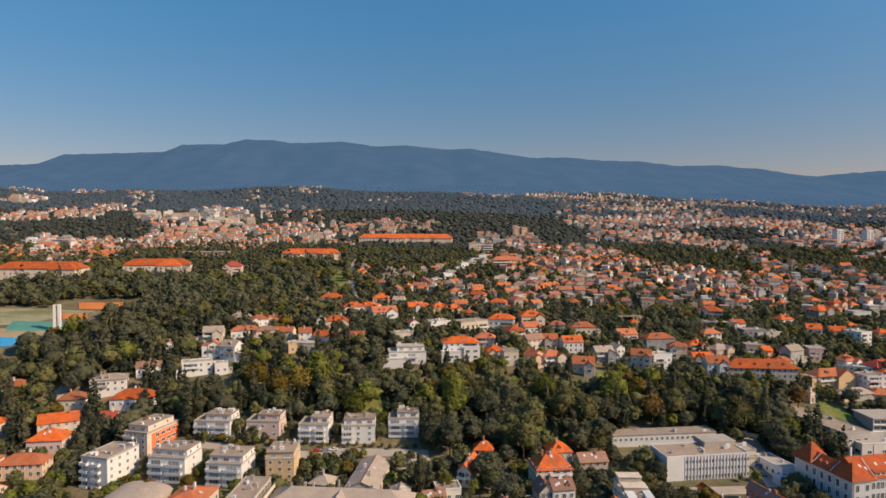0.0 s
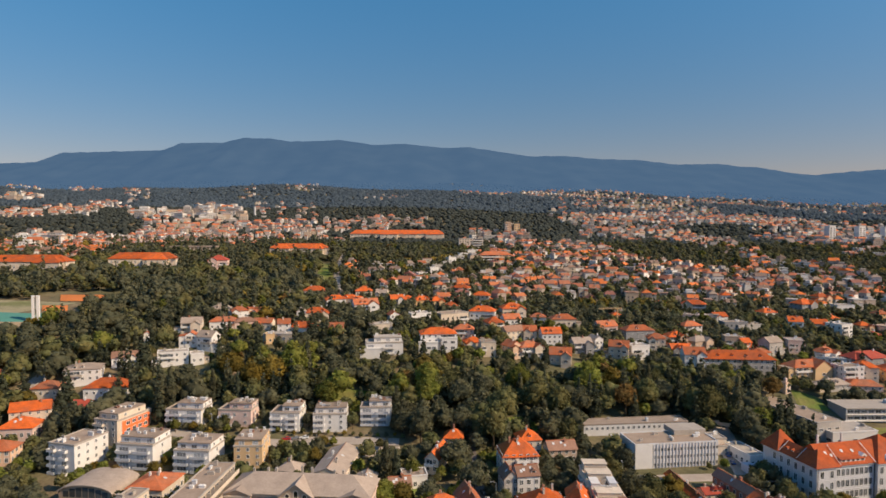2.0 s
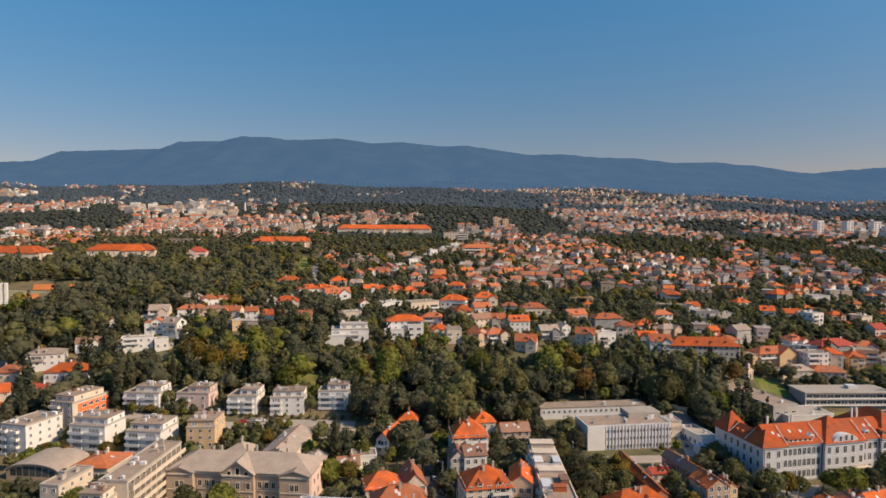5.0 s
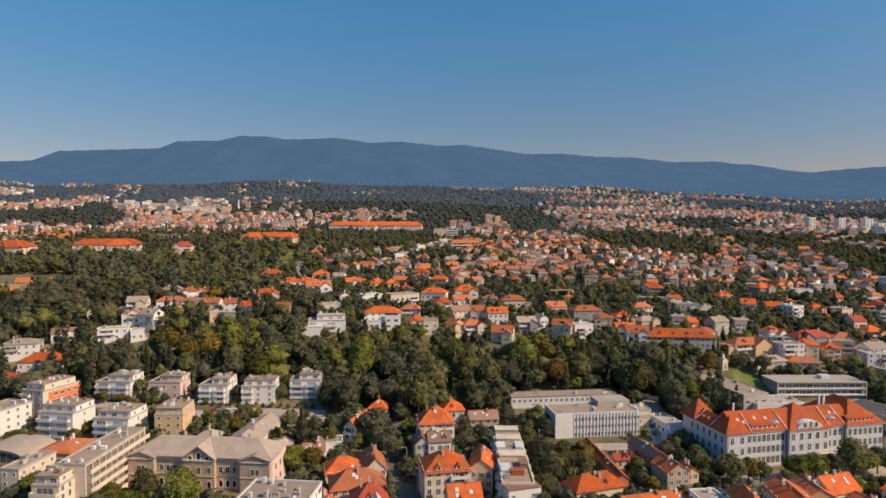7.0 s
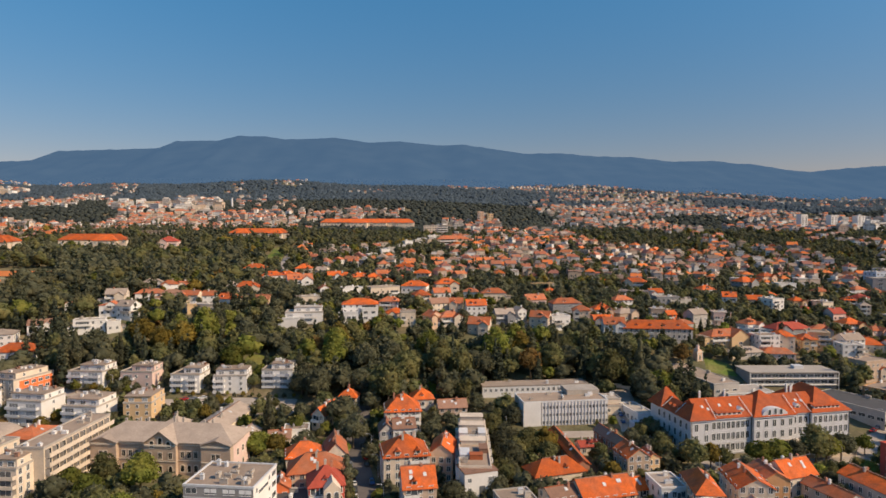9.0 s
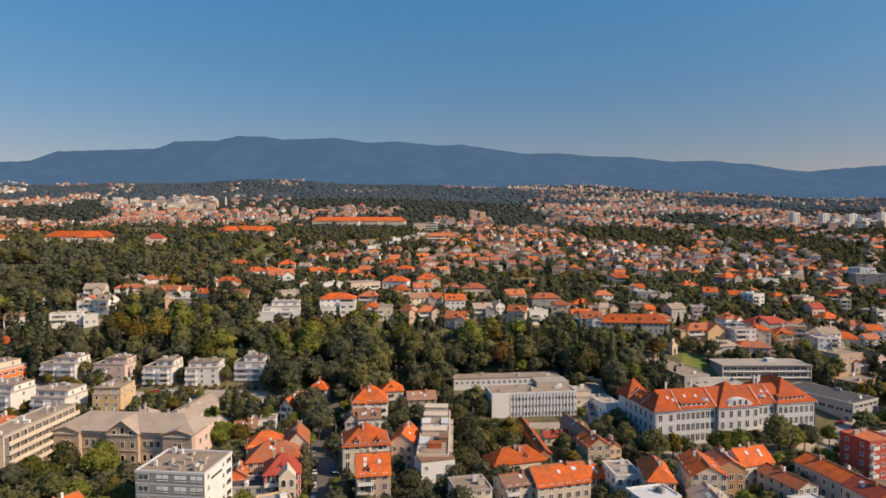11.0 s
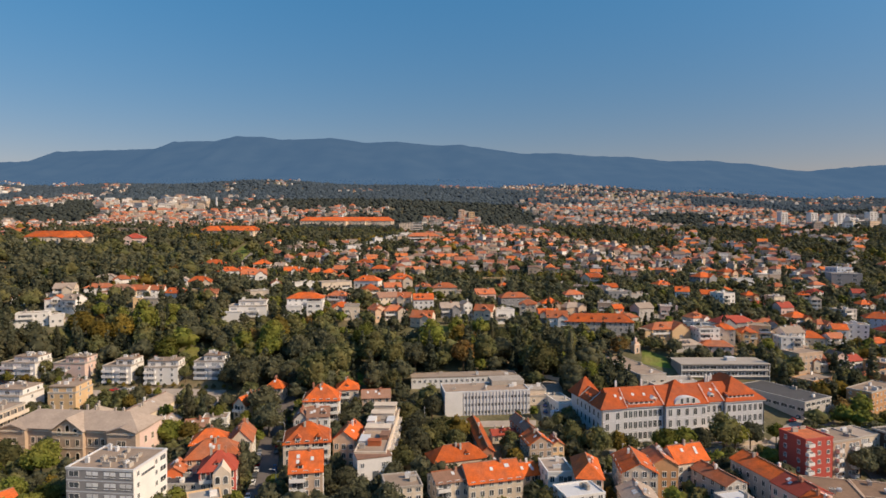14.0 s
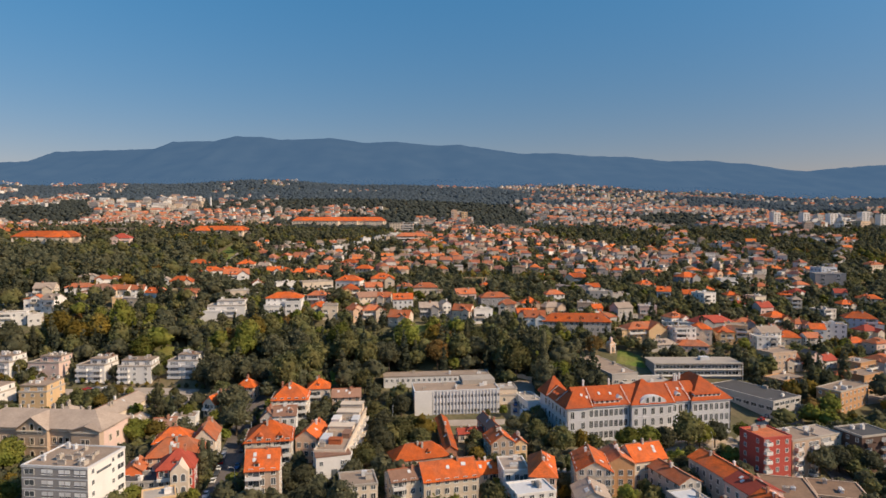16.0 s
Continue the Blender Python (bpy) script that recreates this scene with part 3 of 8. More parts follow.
        part("annex_roof", bm, M["gravel" if up < 1 else roof if kind != "flat" else "t_terra"], annex)
        row(annex, "window", WIN["small"], [(ax, -d / 2 + 0.4, 0.9)], 0)
    return o


# ---------------------------------------------------------------- the larger buildings
def corner(fx, fy, rot, w, d):
    """The middle of a body from its front left corner."""
    c, s = math.cos(radians(rot)), math.sin(radians(rot))
    return fx + c * w / 2 - s * d / 2, fy + s * w / 2 + c * d / 2


def balconies(o, spans, y, z0, floors, fh, material, deep=1.5, rot=0, at=0.0):
    """Stacks of balconies on a wall, each with a dark glazed door behind it."""
    for x0, x1 in spans:
        me = mesh_of("balcony", balcony_mesh(x1 - x0, deep), M[material])
        bm = bmesh.new()
        box(bm, -(x1 - x0) * 0.32, -0.06, 0.05, (x1 - x0) * 0.32, 0.02, 2.1, 1)
        for q in np.linspace(-(x1 - x0) * 0.32, (x1 - x0) * 0.32, 4):
            box(bm, q - 0.05, -0.1, 0.05, q + 0.05, -0.05, 2.25, 0)
        door = mesh_of("balcony_door", bm, M["frame"], M["paleglass"])
        for f in range(floors):
            for name, mesh in (("balcony", me), ("balcony_door", door)):
                b = new(name, mesh)
                b.parent = o
                m = (x0 + x1) / 2
                b.matrix_basis = pose(m, y, z0 + f * fh) if not rot else pose(at, m, z0 + f * fh, 0, 0, rot)


def block(fx, fy, rot, w, d, h, walls, label, spans=(), top=2.7, inset=(0.5, 3.0, 1.2, 1.0), roof="gravel", side=3, front=0, stacks=8, floors=None, rim="slab", win="small", balcony="white", name="apartment_building", side_spans=()):
    """A flat-roofed block with balconies in front and a set-back top storey (insets: left, front, right, back)."""
    x, y = corner(fx, fy, rot, w, d)
    footprint(x, y, rot, w, d, 9.0)
    o = thing(name, label, "building", x, y, ground_z(x, y - d / 3), rot, "blocks of flats")
    part("wall", body(w, d, h), M[walls], o)
    floors = floors or max(1, round(h / 3.0))
    fh = h / floors
    balconies(o, spans, -d / 2, 0.15, floors, fh, balcony)
    balconies(o, side_spans, 0, 0.15, floors, fh, balcony, rot=90, at=w / 2)
    seed = int(abs(x + y))
    flat_top(o, w, d, h, roof, rim, 0 if top else stacks, seed)
    if top:
        l, f, r, b = inset
        x0, y0, x1, y1 = -w / 2 + l, -d / 2 + f, w / 2 - r, d / 2 - b
        bm = bmesh.new()
        box(bm, x0, y0, h, x1, y1, h + top)
        p = part("penthouse", bm, M[walls], o)
        bm = bmesh.new()
        box(bm, x0 - 0.1, y0 - 0.5, h + top, x1 + 0.1, y1 + 0.1, h + top + 0.28)
        part("penthouse_roof", bm, M[roof], p)
        n = max(2, int((x1 - x0) / 4.4))
        row(p, "window", WIN["pale"], [(x0 + (x1 - x0) * (k + 0.5) / n, y0, h + 0.5) for k in range(n)], 0)
        row(p, "window", WIN["small"], [(x1, y0 + (y1 - y0) * (k + 0.5) / 2, h + 0.8) for k in range(2)], 90)
        r_ = random.Random(seed)
        for k in range(stacks):
            bm = bmesh.new()
            sx, sy, sz = r_.uniform(0.4, 0.9), r_.uniform(0.3, 0.5), r_.uniform(0.6, 1.3)
            box(bm, -sx, -sy, 0, sx, sy, sz)
            box(bm, -sx - 0.1, -sy - 0.1, sz, sx + 0.1, sy + 0.1, sz + 0.12)
            q = part("vent_block", bm, M[r_.choice(("slab", "white", "lead", "t_brown"))], o)
            q.location = (r_.uniform(x0 + 1, x1 - 1), r_.uniform(y0 + 0.8, y1 - 0.8), h + top + 0.28)
    if side or front:
        wall_windows(o, w, d, 1.0, floors, fh, front, side, WIN[win])
    return o


block(-148.7, 260.2, -15, 13.0, 18.0, 12.5, "white", "white four-storey block of flats with grey-parapeted balconies", spans=((-6.3, -2.6), (-0.5, 3.2)), top=0, side=4, stacks=7)
block(-123.6, 265.8, -8, 16.5, 14.0, 10.0, "white", "pale grey block of flats with a set-back top floor", spans=((-8.0, -1.6), (-0.4, 7.0)), inset=(0.6, 2.4, 0.3, 0.3), side=1, balcony="lead")
block(-98.5, 263.5, -6, 15.5, 14.5, 9.0, "white", "white block of flats with deep front balconies", spans=((-7.4, -1.2), (0.0, 6.8)), inset=(0.6, 2.4, 0.3, 0.3), side=1, balcony="lead")
block(-74.7, 267.8, 2, 12.0, 14.5, 9.0, "yellow", "warm yellow block of flats with a grey top-floor terrace", inset=(0.2, 0.9, 0.2, 0.3), front=3, side=2, win="small", balcony="slab")
block(-117.8, 300.3, -5, 17.5, 12.0, 8.0, "white", "white villa block with balconies and a roof terrace", spans=((-8.5, -1.2), (0.4, 7.6)), inset=(4.6, 2.6, 0.15, 0.3), side=1, balcony="cool")
block(-93.5, 302.4, -4, 16.0, 11.0, 7.5, "pink", "pale pink villa block with grey balconies and a roof terrace", spans=((-7.8, -1.0),), inset=(4.6, 2.4, 0.15, 0.3), side=1, front=3, balcony="cool")
block(-67.9, 299.7, -2, 14.0, 12.5, 8.0, "white", "white villa block with a stepped-back upper floor", spans=((-6.9, -1.2), (0.6, 5.6)), inset=(5.0, 3.4, 0.15, 0.3), side=1)
block(-47.4, 299.3, 4, 15.8, 11.0, 8.0, "white", "bright white villa block with wide balconies", spans=((-7.8, -2.4),), inset=(0.9, 2.2, 0.15, 0.3), side=1, front=3)
block(-25.8, 305.9, 2, 14.8, 10.0, 8.5, "white", "white villa block on ground-floor columns", spans=((-7.3, -1.0), (0.2, 6.2)), inset=(4.2, 2.4, 0.15, 0.3), side=1, front=0, balcony="cool")

# the long block with an orange flank
o = block(-143.8, 285.6, -16, 12.6, 21.0, 10.5, "cream", "cream block of flats with an orange painted flank", spans=((-6.0, -0.6),), inset=(0.8, 2.2, 1.2, 2.0), side=0, front=3, balcony="cream", roof="gravel")
bm = bmesh.new()
box(bm, 6.3, -7.5, -2.0, 6.42, 9.6, 9.6)
p = part("painted_panel", bm, M["orange_wall"], o, "orange painted wall panel")
row(o, "window", WIN["wide"], [(6.43, -4 + 3.6 * k, 0.9 + 3.3 * f) for k in range(4) for f in range(3)], 90)
bm = bmesh.new()
box(bm, 6.3, -10.5, -4, 10.3, 6.0, 0.3)
part("garage", bm, M["orange_wall"], o, "low orange garage wing")

# the tall white block
o = block(-9.9, 173.9, -6, 20.6, 17.5, 16.5, "white", "white office block with a flat gravel roof and white shutters", top=0, side=0, stacks=14, floors=5, rim="lead", balcony="white")
bm = bmesh.new()
box(bm, -10.3, -8.772, 0.0, 10.3, -8.7, 16.3)
part("front_cladding", bm, M["clad"], o, "grey front cladding")
for f in range(6):
    bm = bmesh.new()
    box(bm, -10.3, -8.80, 0.15 + 3.3 * f - 0.25, 10.3, -8.765, 0.15 + 3.3 * f + 0.1)
    part("floor_band", bm, M["lead"], o)
for f in range(5):
    z = 1.2 + 3.3 * f
    row(o, "window", WIN["band"], [(-7.9 + 0.0, -8.75, z)], 0)
    row(o, "window", WIN["shut"], [(-3.2, -8.75, z), (-1.3, -8.75, z), (2.2, -8.75, z), (4.1, -8.75, z), (7.0, -8.75, z), (8.9, -8.75, z)], 0, "window with a lowered white shutter")
    row(o, "window", WIN["small"], [(10.3, -6.5, z), (10.3, 2.8, z)], 90)
    row(o, "window", WIN["band"], [(10.3, 6.4, z)], 90)
bm = bmesh.new()
box(bm, 10.3, -4.8, 13.6, 10.42, 1.8, 14.3)
part("window", bm, M["glass"], o)
bm = bmesh.new()
box(bm, -10.2, -8.83, 3.2, -4.6, -8.752, 6.4)
part("painted_panel", bm, M["pinkpanel"], o, "pink facade panel")

# the long slab with balconies along its flank
x, y = corner(-75.7, 201.0, -3, 9.6, 37.0)
footprint(x, y, -3, 9.6, 37.0)
o = thing("apartment_building", "long five-storey cream block of flats with continuous balconies", "building", x, y, ground_z(x, y), -3, "blocks of flats")
part("wall", body(9.6, 37.0, 16.0), M["cream"], o)
flat_top(o, 9.6, 37.0, 16.0, "gravel", "slab", 9, 5)
for f in range(5):
    z = 0.3 + 3.15 * f
    bm = bmesh.new()
    box(bm, 4.8, -18.0, z - 0.22, 6.5, 18.5, z)
    box(bm, 6.36, -18.0, z, 6.5, 18.5, z + 1.3)
    part("balcony", bm, M["cream"], o)
    for k in range(10):
        bm = bmesh.new()
        box(bm, 4.78, -17.2 + 3.62 * k, z + 0.1, 4.86, -14.9 + 3.62 * k, z + 2.3)
        part("balcony_door", bm, M["glass"], o)
        bm = bmesh.new()
        box(bm, 4.8, -18.0 + 3.62 * k, z, 6.3, -17.9 + 3.62 * k, z + 2.6)
        part("balcony_divider", bm, M["slab"], o)
block(-79.2, 193.8, -4, 9.0, 10.0, 12.0, "cream", "cream end wing with wrap-around balconies", spans=((-4.4, 4.4),), inset=(0.6, 1.2, 0.6, 0.3), side=3, balcony="cream", win="tall")
block(-101.1, 211.0, -8, 7.0, 17.0, 10.0, "cream", "old cream house with a low grey roof and a side bay", top=0, side=4, front=2, roof="t_grey", stacks=3, name="house")
house(-95.0, 239.5, -6, 14, 16, 8, "hip", "cream", "t_terra", rise=2.4, label="low hall with a wide weathered red tiled roof")
house(-113.5, 199.0, -8, 22, 14, 6, "hip", "grey", "t_grey", rise=2.2, label="grey hall with a shallow hipped fibre-cement roof")


def vaulted_hall(x, y, rot, w, d, h, rise):
    """A hall under a low barrel roof, with a glazed arch at its end."""
    footprint(x, y, rot, w, d, 6)
    o = thing("vaulted_hall", "low hall with a broad grey barrel roof and glazed end arch", "building", x, y, ground_z(x, y), rot)
    arc = [(-w / 2 * math.cos(math.pi * k / 16), rise * math.sin(math.pi * k / 16)) for k in range(17)]
    bm = bmesh.new()
    front, back = [[bm.verts.new((px, q, z)) for px, z in [(-w / 2, -4)] + [(a, h + b) for a, b in arc] + [(w / 2, -4)]] for q in (-d / 2, d / 2)]
    bm.faces.new(front[::-1]), bm.faces.new(back)
    for k in range(len(front)):
        j = (k + 1) % len(front)
        bm.faces.new((front[k], front[j], back[j], back[k]))
    part("wall", bm, M["stone"], o)
    bm = bmesh.new()
    rings = [[bm.verts.new((a * g, q, h + b * g + lift)) for a, b in arc] for q, g, lift in ((-d / 2 - 0.7, 1.03, 0.05), (-d / 2 - 0.7, 1.05, 0.35), (d / 2 + 0.5, 1.05, 0.35), (d / 2 + 0.5, 1.03, 0.05))]
    for i in range(4):
        for k in range(16):
            bm.faces.new((rings[i][k], rings[i][k + 1], rings[(i + 1) % 4][k + 1], rings[(i + 1) % 4][k]))
    bmesh.ops.recalc_face_normals(bm, faces=bm.faces)
    part("roof", bm, M["t_grey"], o)
    for k in range(-3, 4):
        top = h + rise * math.sqrt(1 - (abs(k) * w / 8.2 + w / 18) ** 2 / (w / 2) ** 2) - 0.7 if abs(k) < 4 else h
        bm = bmesh.new()
        box(bm, k * w / 8.2 - w / 19, -d / 2 - 0.06, h - 1.2, k * w / 8.2 + w / 19, -d / 2 + 0.05, max(top, h - 0.6))
        part("pane", bm, M["glass"], o)
    return o


vaulted_hall(-119.5, 245.0, -6, 21.5, 17.0, 3.2, 3.3)
house(-112.0, 176.0, -8, 18, 12, 5, "flat", "grey", "t_dark", label="low grey annex with a dark sheet roof")


# ---------------------------------------------------------------- the school palace
def palace(fx, fy, rot):
    w, d, h = 75.0, 17.0, 14.0
    x, y = corner(fx, fy, rot, w, d)
    footprint(x, y, rot, w + 2, d + 3)
    footprint(*corner(fx, fy, rot, 18, 30), rot, 18, 30)
    footprint(*corner(fx + 58, fy + 13, rot, 18, 32), rot, 18, 32)
    o = thing("school_palace", "white three-storey palace with steep orange tiled roofs", "building", x, y, ground_z(x, y) + 0.2, rot)
    a, b = w / 2, d / 2
    bm = bmesh.new()
    box(bm, -a + 9, -b + 1.0, -4, a - 18, b, h)
    part("wall", bm, M["cool"], o)
    bays = [(-a, -a + 9.0, -b, 30 - b), (-9.0, 10.0, -b - 0.6, b + 1), (a - 18.5, a, -b - 0.2, 26 - b)]
    for x0, x1, y0, y1 in bays:
        bm = bmesh.new()
        box(bm, x0, y0, -4, x1, y1, h)
        part("wing", bm, M["cool"], o)
        bm = hip_roof(x1 - x0, y1 - y0, h + 0.55, 8.2 if x0 > -20 else 3.9, 0.7)
        bmesh.ops.translate(bm, verts=bm.verts, vec=((x0 + x1) / 2, (y0 + y1) / 2, 0))
        part("wing_roof", bm, M["t_palace"], o)
    bm = hip_roof(w - 20, d - 1, h + 0.55, 6.2, 0.7, cut=0)
    bmesh.ops.translate(bm, verts=bm.verts, vec=(-4.5, 0.5, 0))
    part("roof", bm, M["t_palace"], o)
    # back-left roof turret over the far end of the left wing
    bm = hip_roof(10.4, 9.6, h + 0.6, 7.2, 0.6)
    bmesh.ops.translate(bm, verts=bm.verts, vec=(-a + 4.4, 30 - b - 4.8, 0))
    part("turret_roof", bm, M["t_palace"], o)
    bm = hip_roof(10.6, 10.2, h + 0.6, 5.6, 0.6)
    bmesh.ops.translate(bm, verts=bm.verts, vec=(-a + 4.9, -b + 4.9, 0))
    part("corner_roof", bm, M["t_palace"], o)
    # light metal valleys where the roofs meet
    for q, s in ((-a + 11.2, 1), (-9.7, -1), (10.7, 1), (a - 19.2, -1)):
        bm = bmesh.new()
        solid(bm, [(q - 0.1, -b - 0.1, h + 0.75), (q + 0.1, -b - 0.1, h + 0.75), (q + 0.1 + 0.4 * s, -b + 7.6, h + 6.4), (q - 0.1 + 0.4 * s, -b + 7.6, h + 6.4),
                   (q - 0.1, -b - 0.1, h + 0.95), (q + 0.1, -b - 0.1, h + 0.95), (q + 0.1 + 0.4 * s, -b + 7.6, h + 6.6), (q - 0.1 + 0.4 * s, -b + 7.6, h + 6.6)],
              [(3, 2, 1, 0), (4, 5, 6, 7), (0, 1, 5, 4), (1, 2, 6, 5), (2, 3, 7, 6), (3, 0, 4, 7)])
        part("flashing", bm, M["lead"], o)
    # cornice and string courses
    def course(x0, y0, z0, x1, y1, z1):
        bm = bmesh.new()
        box(bm, x0, y0, z0, x1, y1, z1)
        part("cornice" if z1 > h else "string_course", bm, M["cool"], o)

    for z, out, t in ((h - 0.1, 0.55, 0.6), (4.3, 0.18, 0.3), (-0.2, 0.25, 0.5), (9.0, 0.14, 0.2)):
        for x0, x1, y0 in ((-a, -a + 9, -b), (-9, 10, -b - 0.6), (a - 18.5, a, -b - 0.2), (-a + 9, -9, -b + 1), (10, a - 18.5, -b + 1)):
            course(x0 - (out if y0 < -b + 1 else 0), y0 - out, z, x1 + (out if y0 < -b + 1 else 0), y0 + 0.1, z + t)
        course(-a - out, -b, z, -a + 0.1, 30 - b, z + t)
        course(a - 0.1, -b, z, a + out, 26 - b, z + t)
    groups = [(-a + 2.4, -a + 7.0, 2, -b), (-a + 11.0, -11.0, 8, -b + 1), (-7.2, 8.2, 5, -b - 0.6), (11.5, a - 20.5, 3, -b + 1), (a - 17.0, a - 1.8, 7, -b - 0.2)]
    for x0, x1, n, yy in groups:
        for f in range(3):
            row(o, "window", WIN["palace"], [(x0 + (x1 - x0) * k / max(n - 1, 1), yy, 1.0 + 4.5 * f) for k in range(n)], 0)
    for f in range(3):
        row(o, "window", WIN["palace"], [(-a, -b + 3 + 4.0 * k, 1.0 + 4.5 * f) for k in range(6)], -90)
        row(o, "window", WIN["palace"], [(a, -b + 3 + 4.0 * k, 1.0 + 4.5 * f) for k in range(5)], 90)
    # curved gable over the middle
    bm = bmesh.new()
    pts = [(-6.0, h + 0.4)] + [(6.0 * math.cos(t), h + 0.7 + 2.9 * math.sin(t)) for t in [math.pi * (1 - k / 12) for k in range(13)]] + [(6.0, h + 0.4)]
    fr = [bm.verts.new((px + 0.5, -b - 0.95, pz)) for px, pz in pts]
    bk = [bm.verts.new((px + 0.5, -b + 3.0, pz)) for px, pz in pts]
    bm.faces.new(fr[::-1])
    for k in range(len(pts)):
        j = (k + 1) % len(pts)
        bm.faces.new((fr[k], fr[j], bk[j], bk[k]))
    g = part("curved_gable", bm, M["cool"], o)
    row(g, "window", WIN["arch"], [(-2.2, -b - 0.97, h + 0.9), (0.5, -b - 0.97, h + 1.2), (3.2, -b - 0.97, h + 0.9)], 0)
    for x0, x1, y0, z in ((-a + 12.6, -a + 24.0, -b + 1.4, h + 1.4), (a - 17.0, a - 4.5, -b + 0.5, h + 1.75)):
        # a ribbon of low dormer lights under one tiled lid
        bm = bmesh.new()
        box(bm, x0, y0, z - 0.5, x1, y0 + 2.0, z + 0.95)
        band = part("dormer_band", bm, M["white"], o)
        bm = bmesh.new()
        solid(bm, [(x0 - 0.2, y0 - 0.35, z + 0.9), (x1 + 0.2, y0 - 0.35, z + 0.9), (x1 + 0.2, y0 + 3.0, z + 1.6), (x0 - 0.2, y0 + 3.0, z + 1.6), (x0 - 0.2, y0 - 0.35, z + 1.05), (x1 + 0.2, y0 - 0.35, z + 1.05), (x1 + 0.2, y0 + 3.0, z + 1.75), (x0 - 0.2, y0 + 3.0, z + 1.75)],
              [(3, 2, 1, 0), (4, 5, 6, 7), (0, 1, 5, 4), (1, 2, 6, 5), (2, 3, 7, 6), (3, 0, 4, 7)])
        part("lid", bm, M["t_palace"], band)
        n = int((x1 - x0) / 1.9)
        for k in range(n):
            bm = bmesh.new()
            m = x0 + (x1 - x0) * (k + 0.5) / n
            box(bm, m - 0.62, y0 - 0.06, z + 0.1, m + 0.62, y0 + 0.02, z + 0.8)
            part("pane", bm, M["glass"], band)
    # downpipes in the corners of the bays, and pilasters between the windows
    for q in (-a + 9.25, -9.25, 10.25, a - 18.75, -a + 0.2, a - 0.2):
        bm = bmesh.new()
        bmesh.ops.create_cone(bm, segments=8, radius1=0.14, radius2=0.14, depth=h + 1.0, cap_ends=True)
        # the dark colour covers the recess shade as well as the pipe
        pipe = part("downpipe", bm, M["t_dark"], o)
        pipe.location = (q, -b + (0.82 if abs(abs(q) - a) > 1 else -0.3), h / 2 - 0.6)
    for k in range(3):
        dormer(o, -a + 1.3, -b + 11.6 + 3.1 * k, h + 1.2, -90, "t_palace", 1.5)
    for y0, y1 in ((-b + 10.4, -b + 10.6), (30 - b - 10.0, 30 - b - 9.8)):
        # light flashings where the wing meets its two pavilions
        bm = bmesh.new()
        solid(bm, [(-a - 0.5, y0, h + 0.7), (-a - 0.5, y1, h + 0.7), (-a + 4.5, y1, h + 4.6), (-a + 4.5, y0, h + 4.6), (-a - 0.5, y0, h + 0.95), (-a - 0.5, y1, h + 0.95), (-a + 4.5, y1, h + 4.85), (-a + 4.5, y0, h + 4.85)],
              [(3, 2, 1, 0), (4, 5, 6, 7), (0, 1, 5, 4), (1, 2, 6, 5), (2, 3, 7, 6), (3, 0, 4, 7)])
        part("flashing", bm, M["lead"], o)
    dormer(o, -13, -b + 2.4, h + 1.6, 0, "white", 2.4), dormer(o, 14, -b + 2.4, h + 1.6, 0, "white", 2.2)
    for q, zz in ((-29, 3.4), (-27, 2.6), (-21, 3.6), (-16, 3.4), (15.5, 3.6), (18, 3.4)):
        skylight(o, q, -b + 1 + zz * 1.25, h + 0.9 + zz * 0.95, 38, 0)
    for cx, cy in ((a - 16, 9), (a - 13.5, 9), (-12, 6), (20, 5), (-24, 6)):
        chimney(o, cx, cy, h + 5.2, 2.6, "white")
    # ground-floor porch
    bm = bmesh.new()
    box(bm, 5.0, -b - 4.2, -2, 11.5, -b - 0.6, 3.6)
    box(bm, 4.6, -b - 4.6, 3.6, 11.9, -b - 0.6, 4.0)
    part("porch", bm, M["cream"], o)
    # low side annex behind the left wing
    bm = bmesh.new()
    box(bm, -a - 9, 12, -3, -a, 24, 5.5)
    part("annex", bm, M["blue"], o, "pale blue annex")
    return o


palace(162.1, 248.2, 12.5)


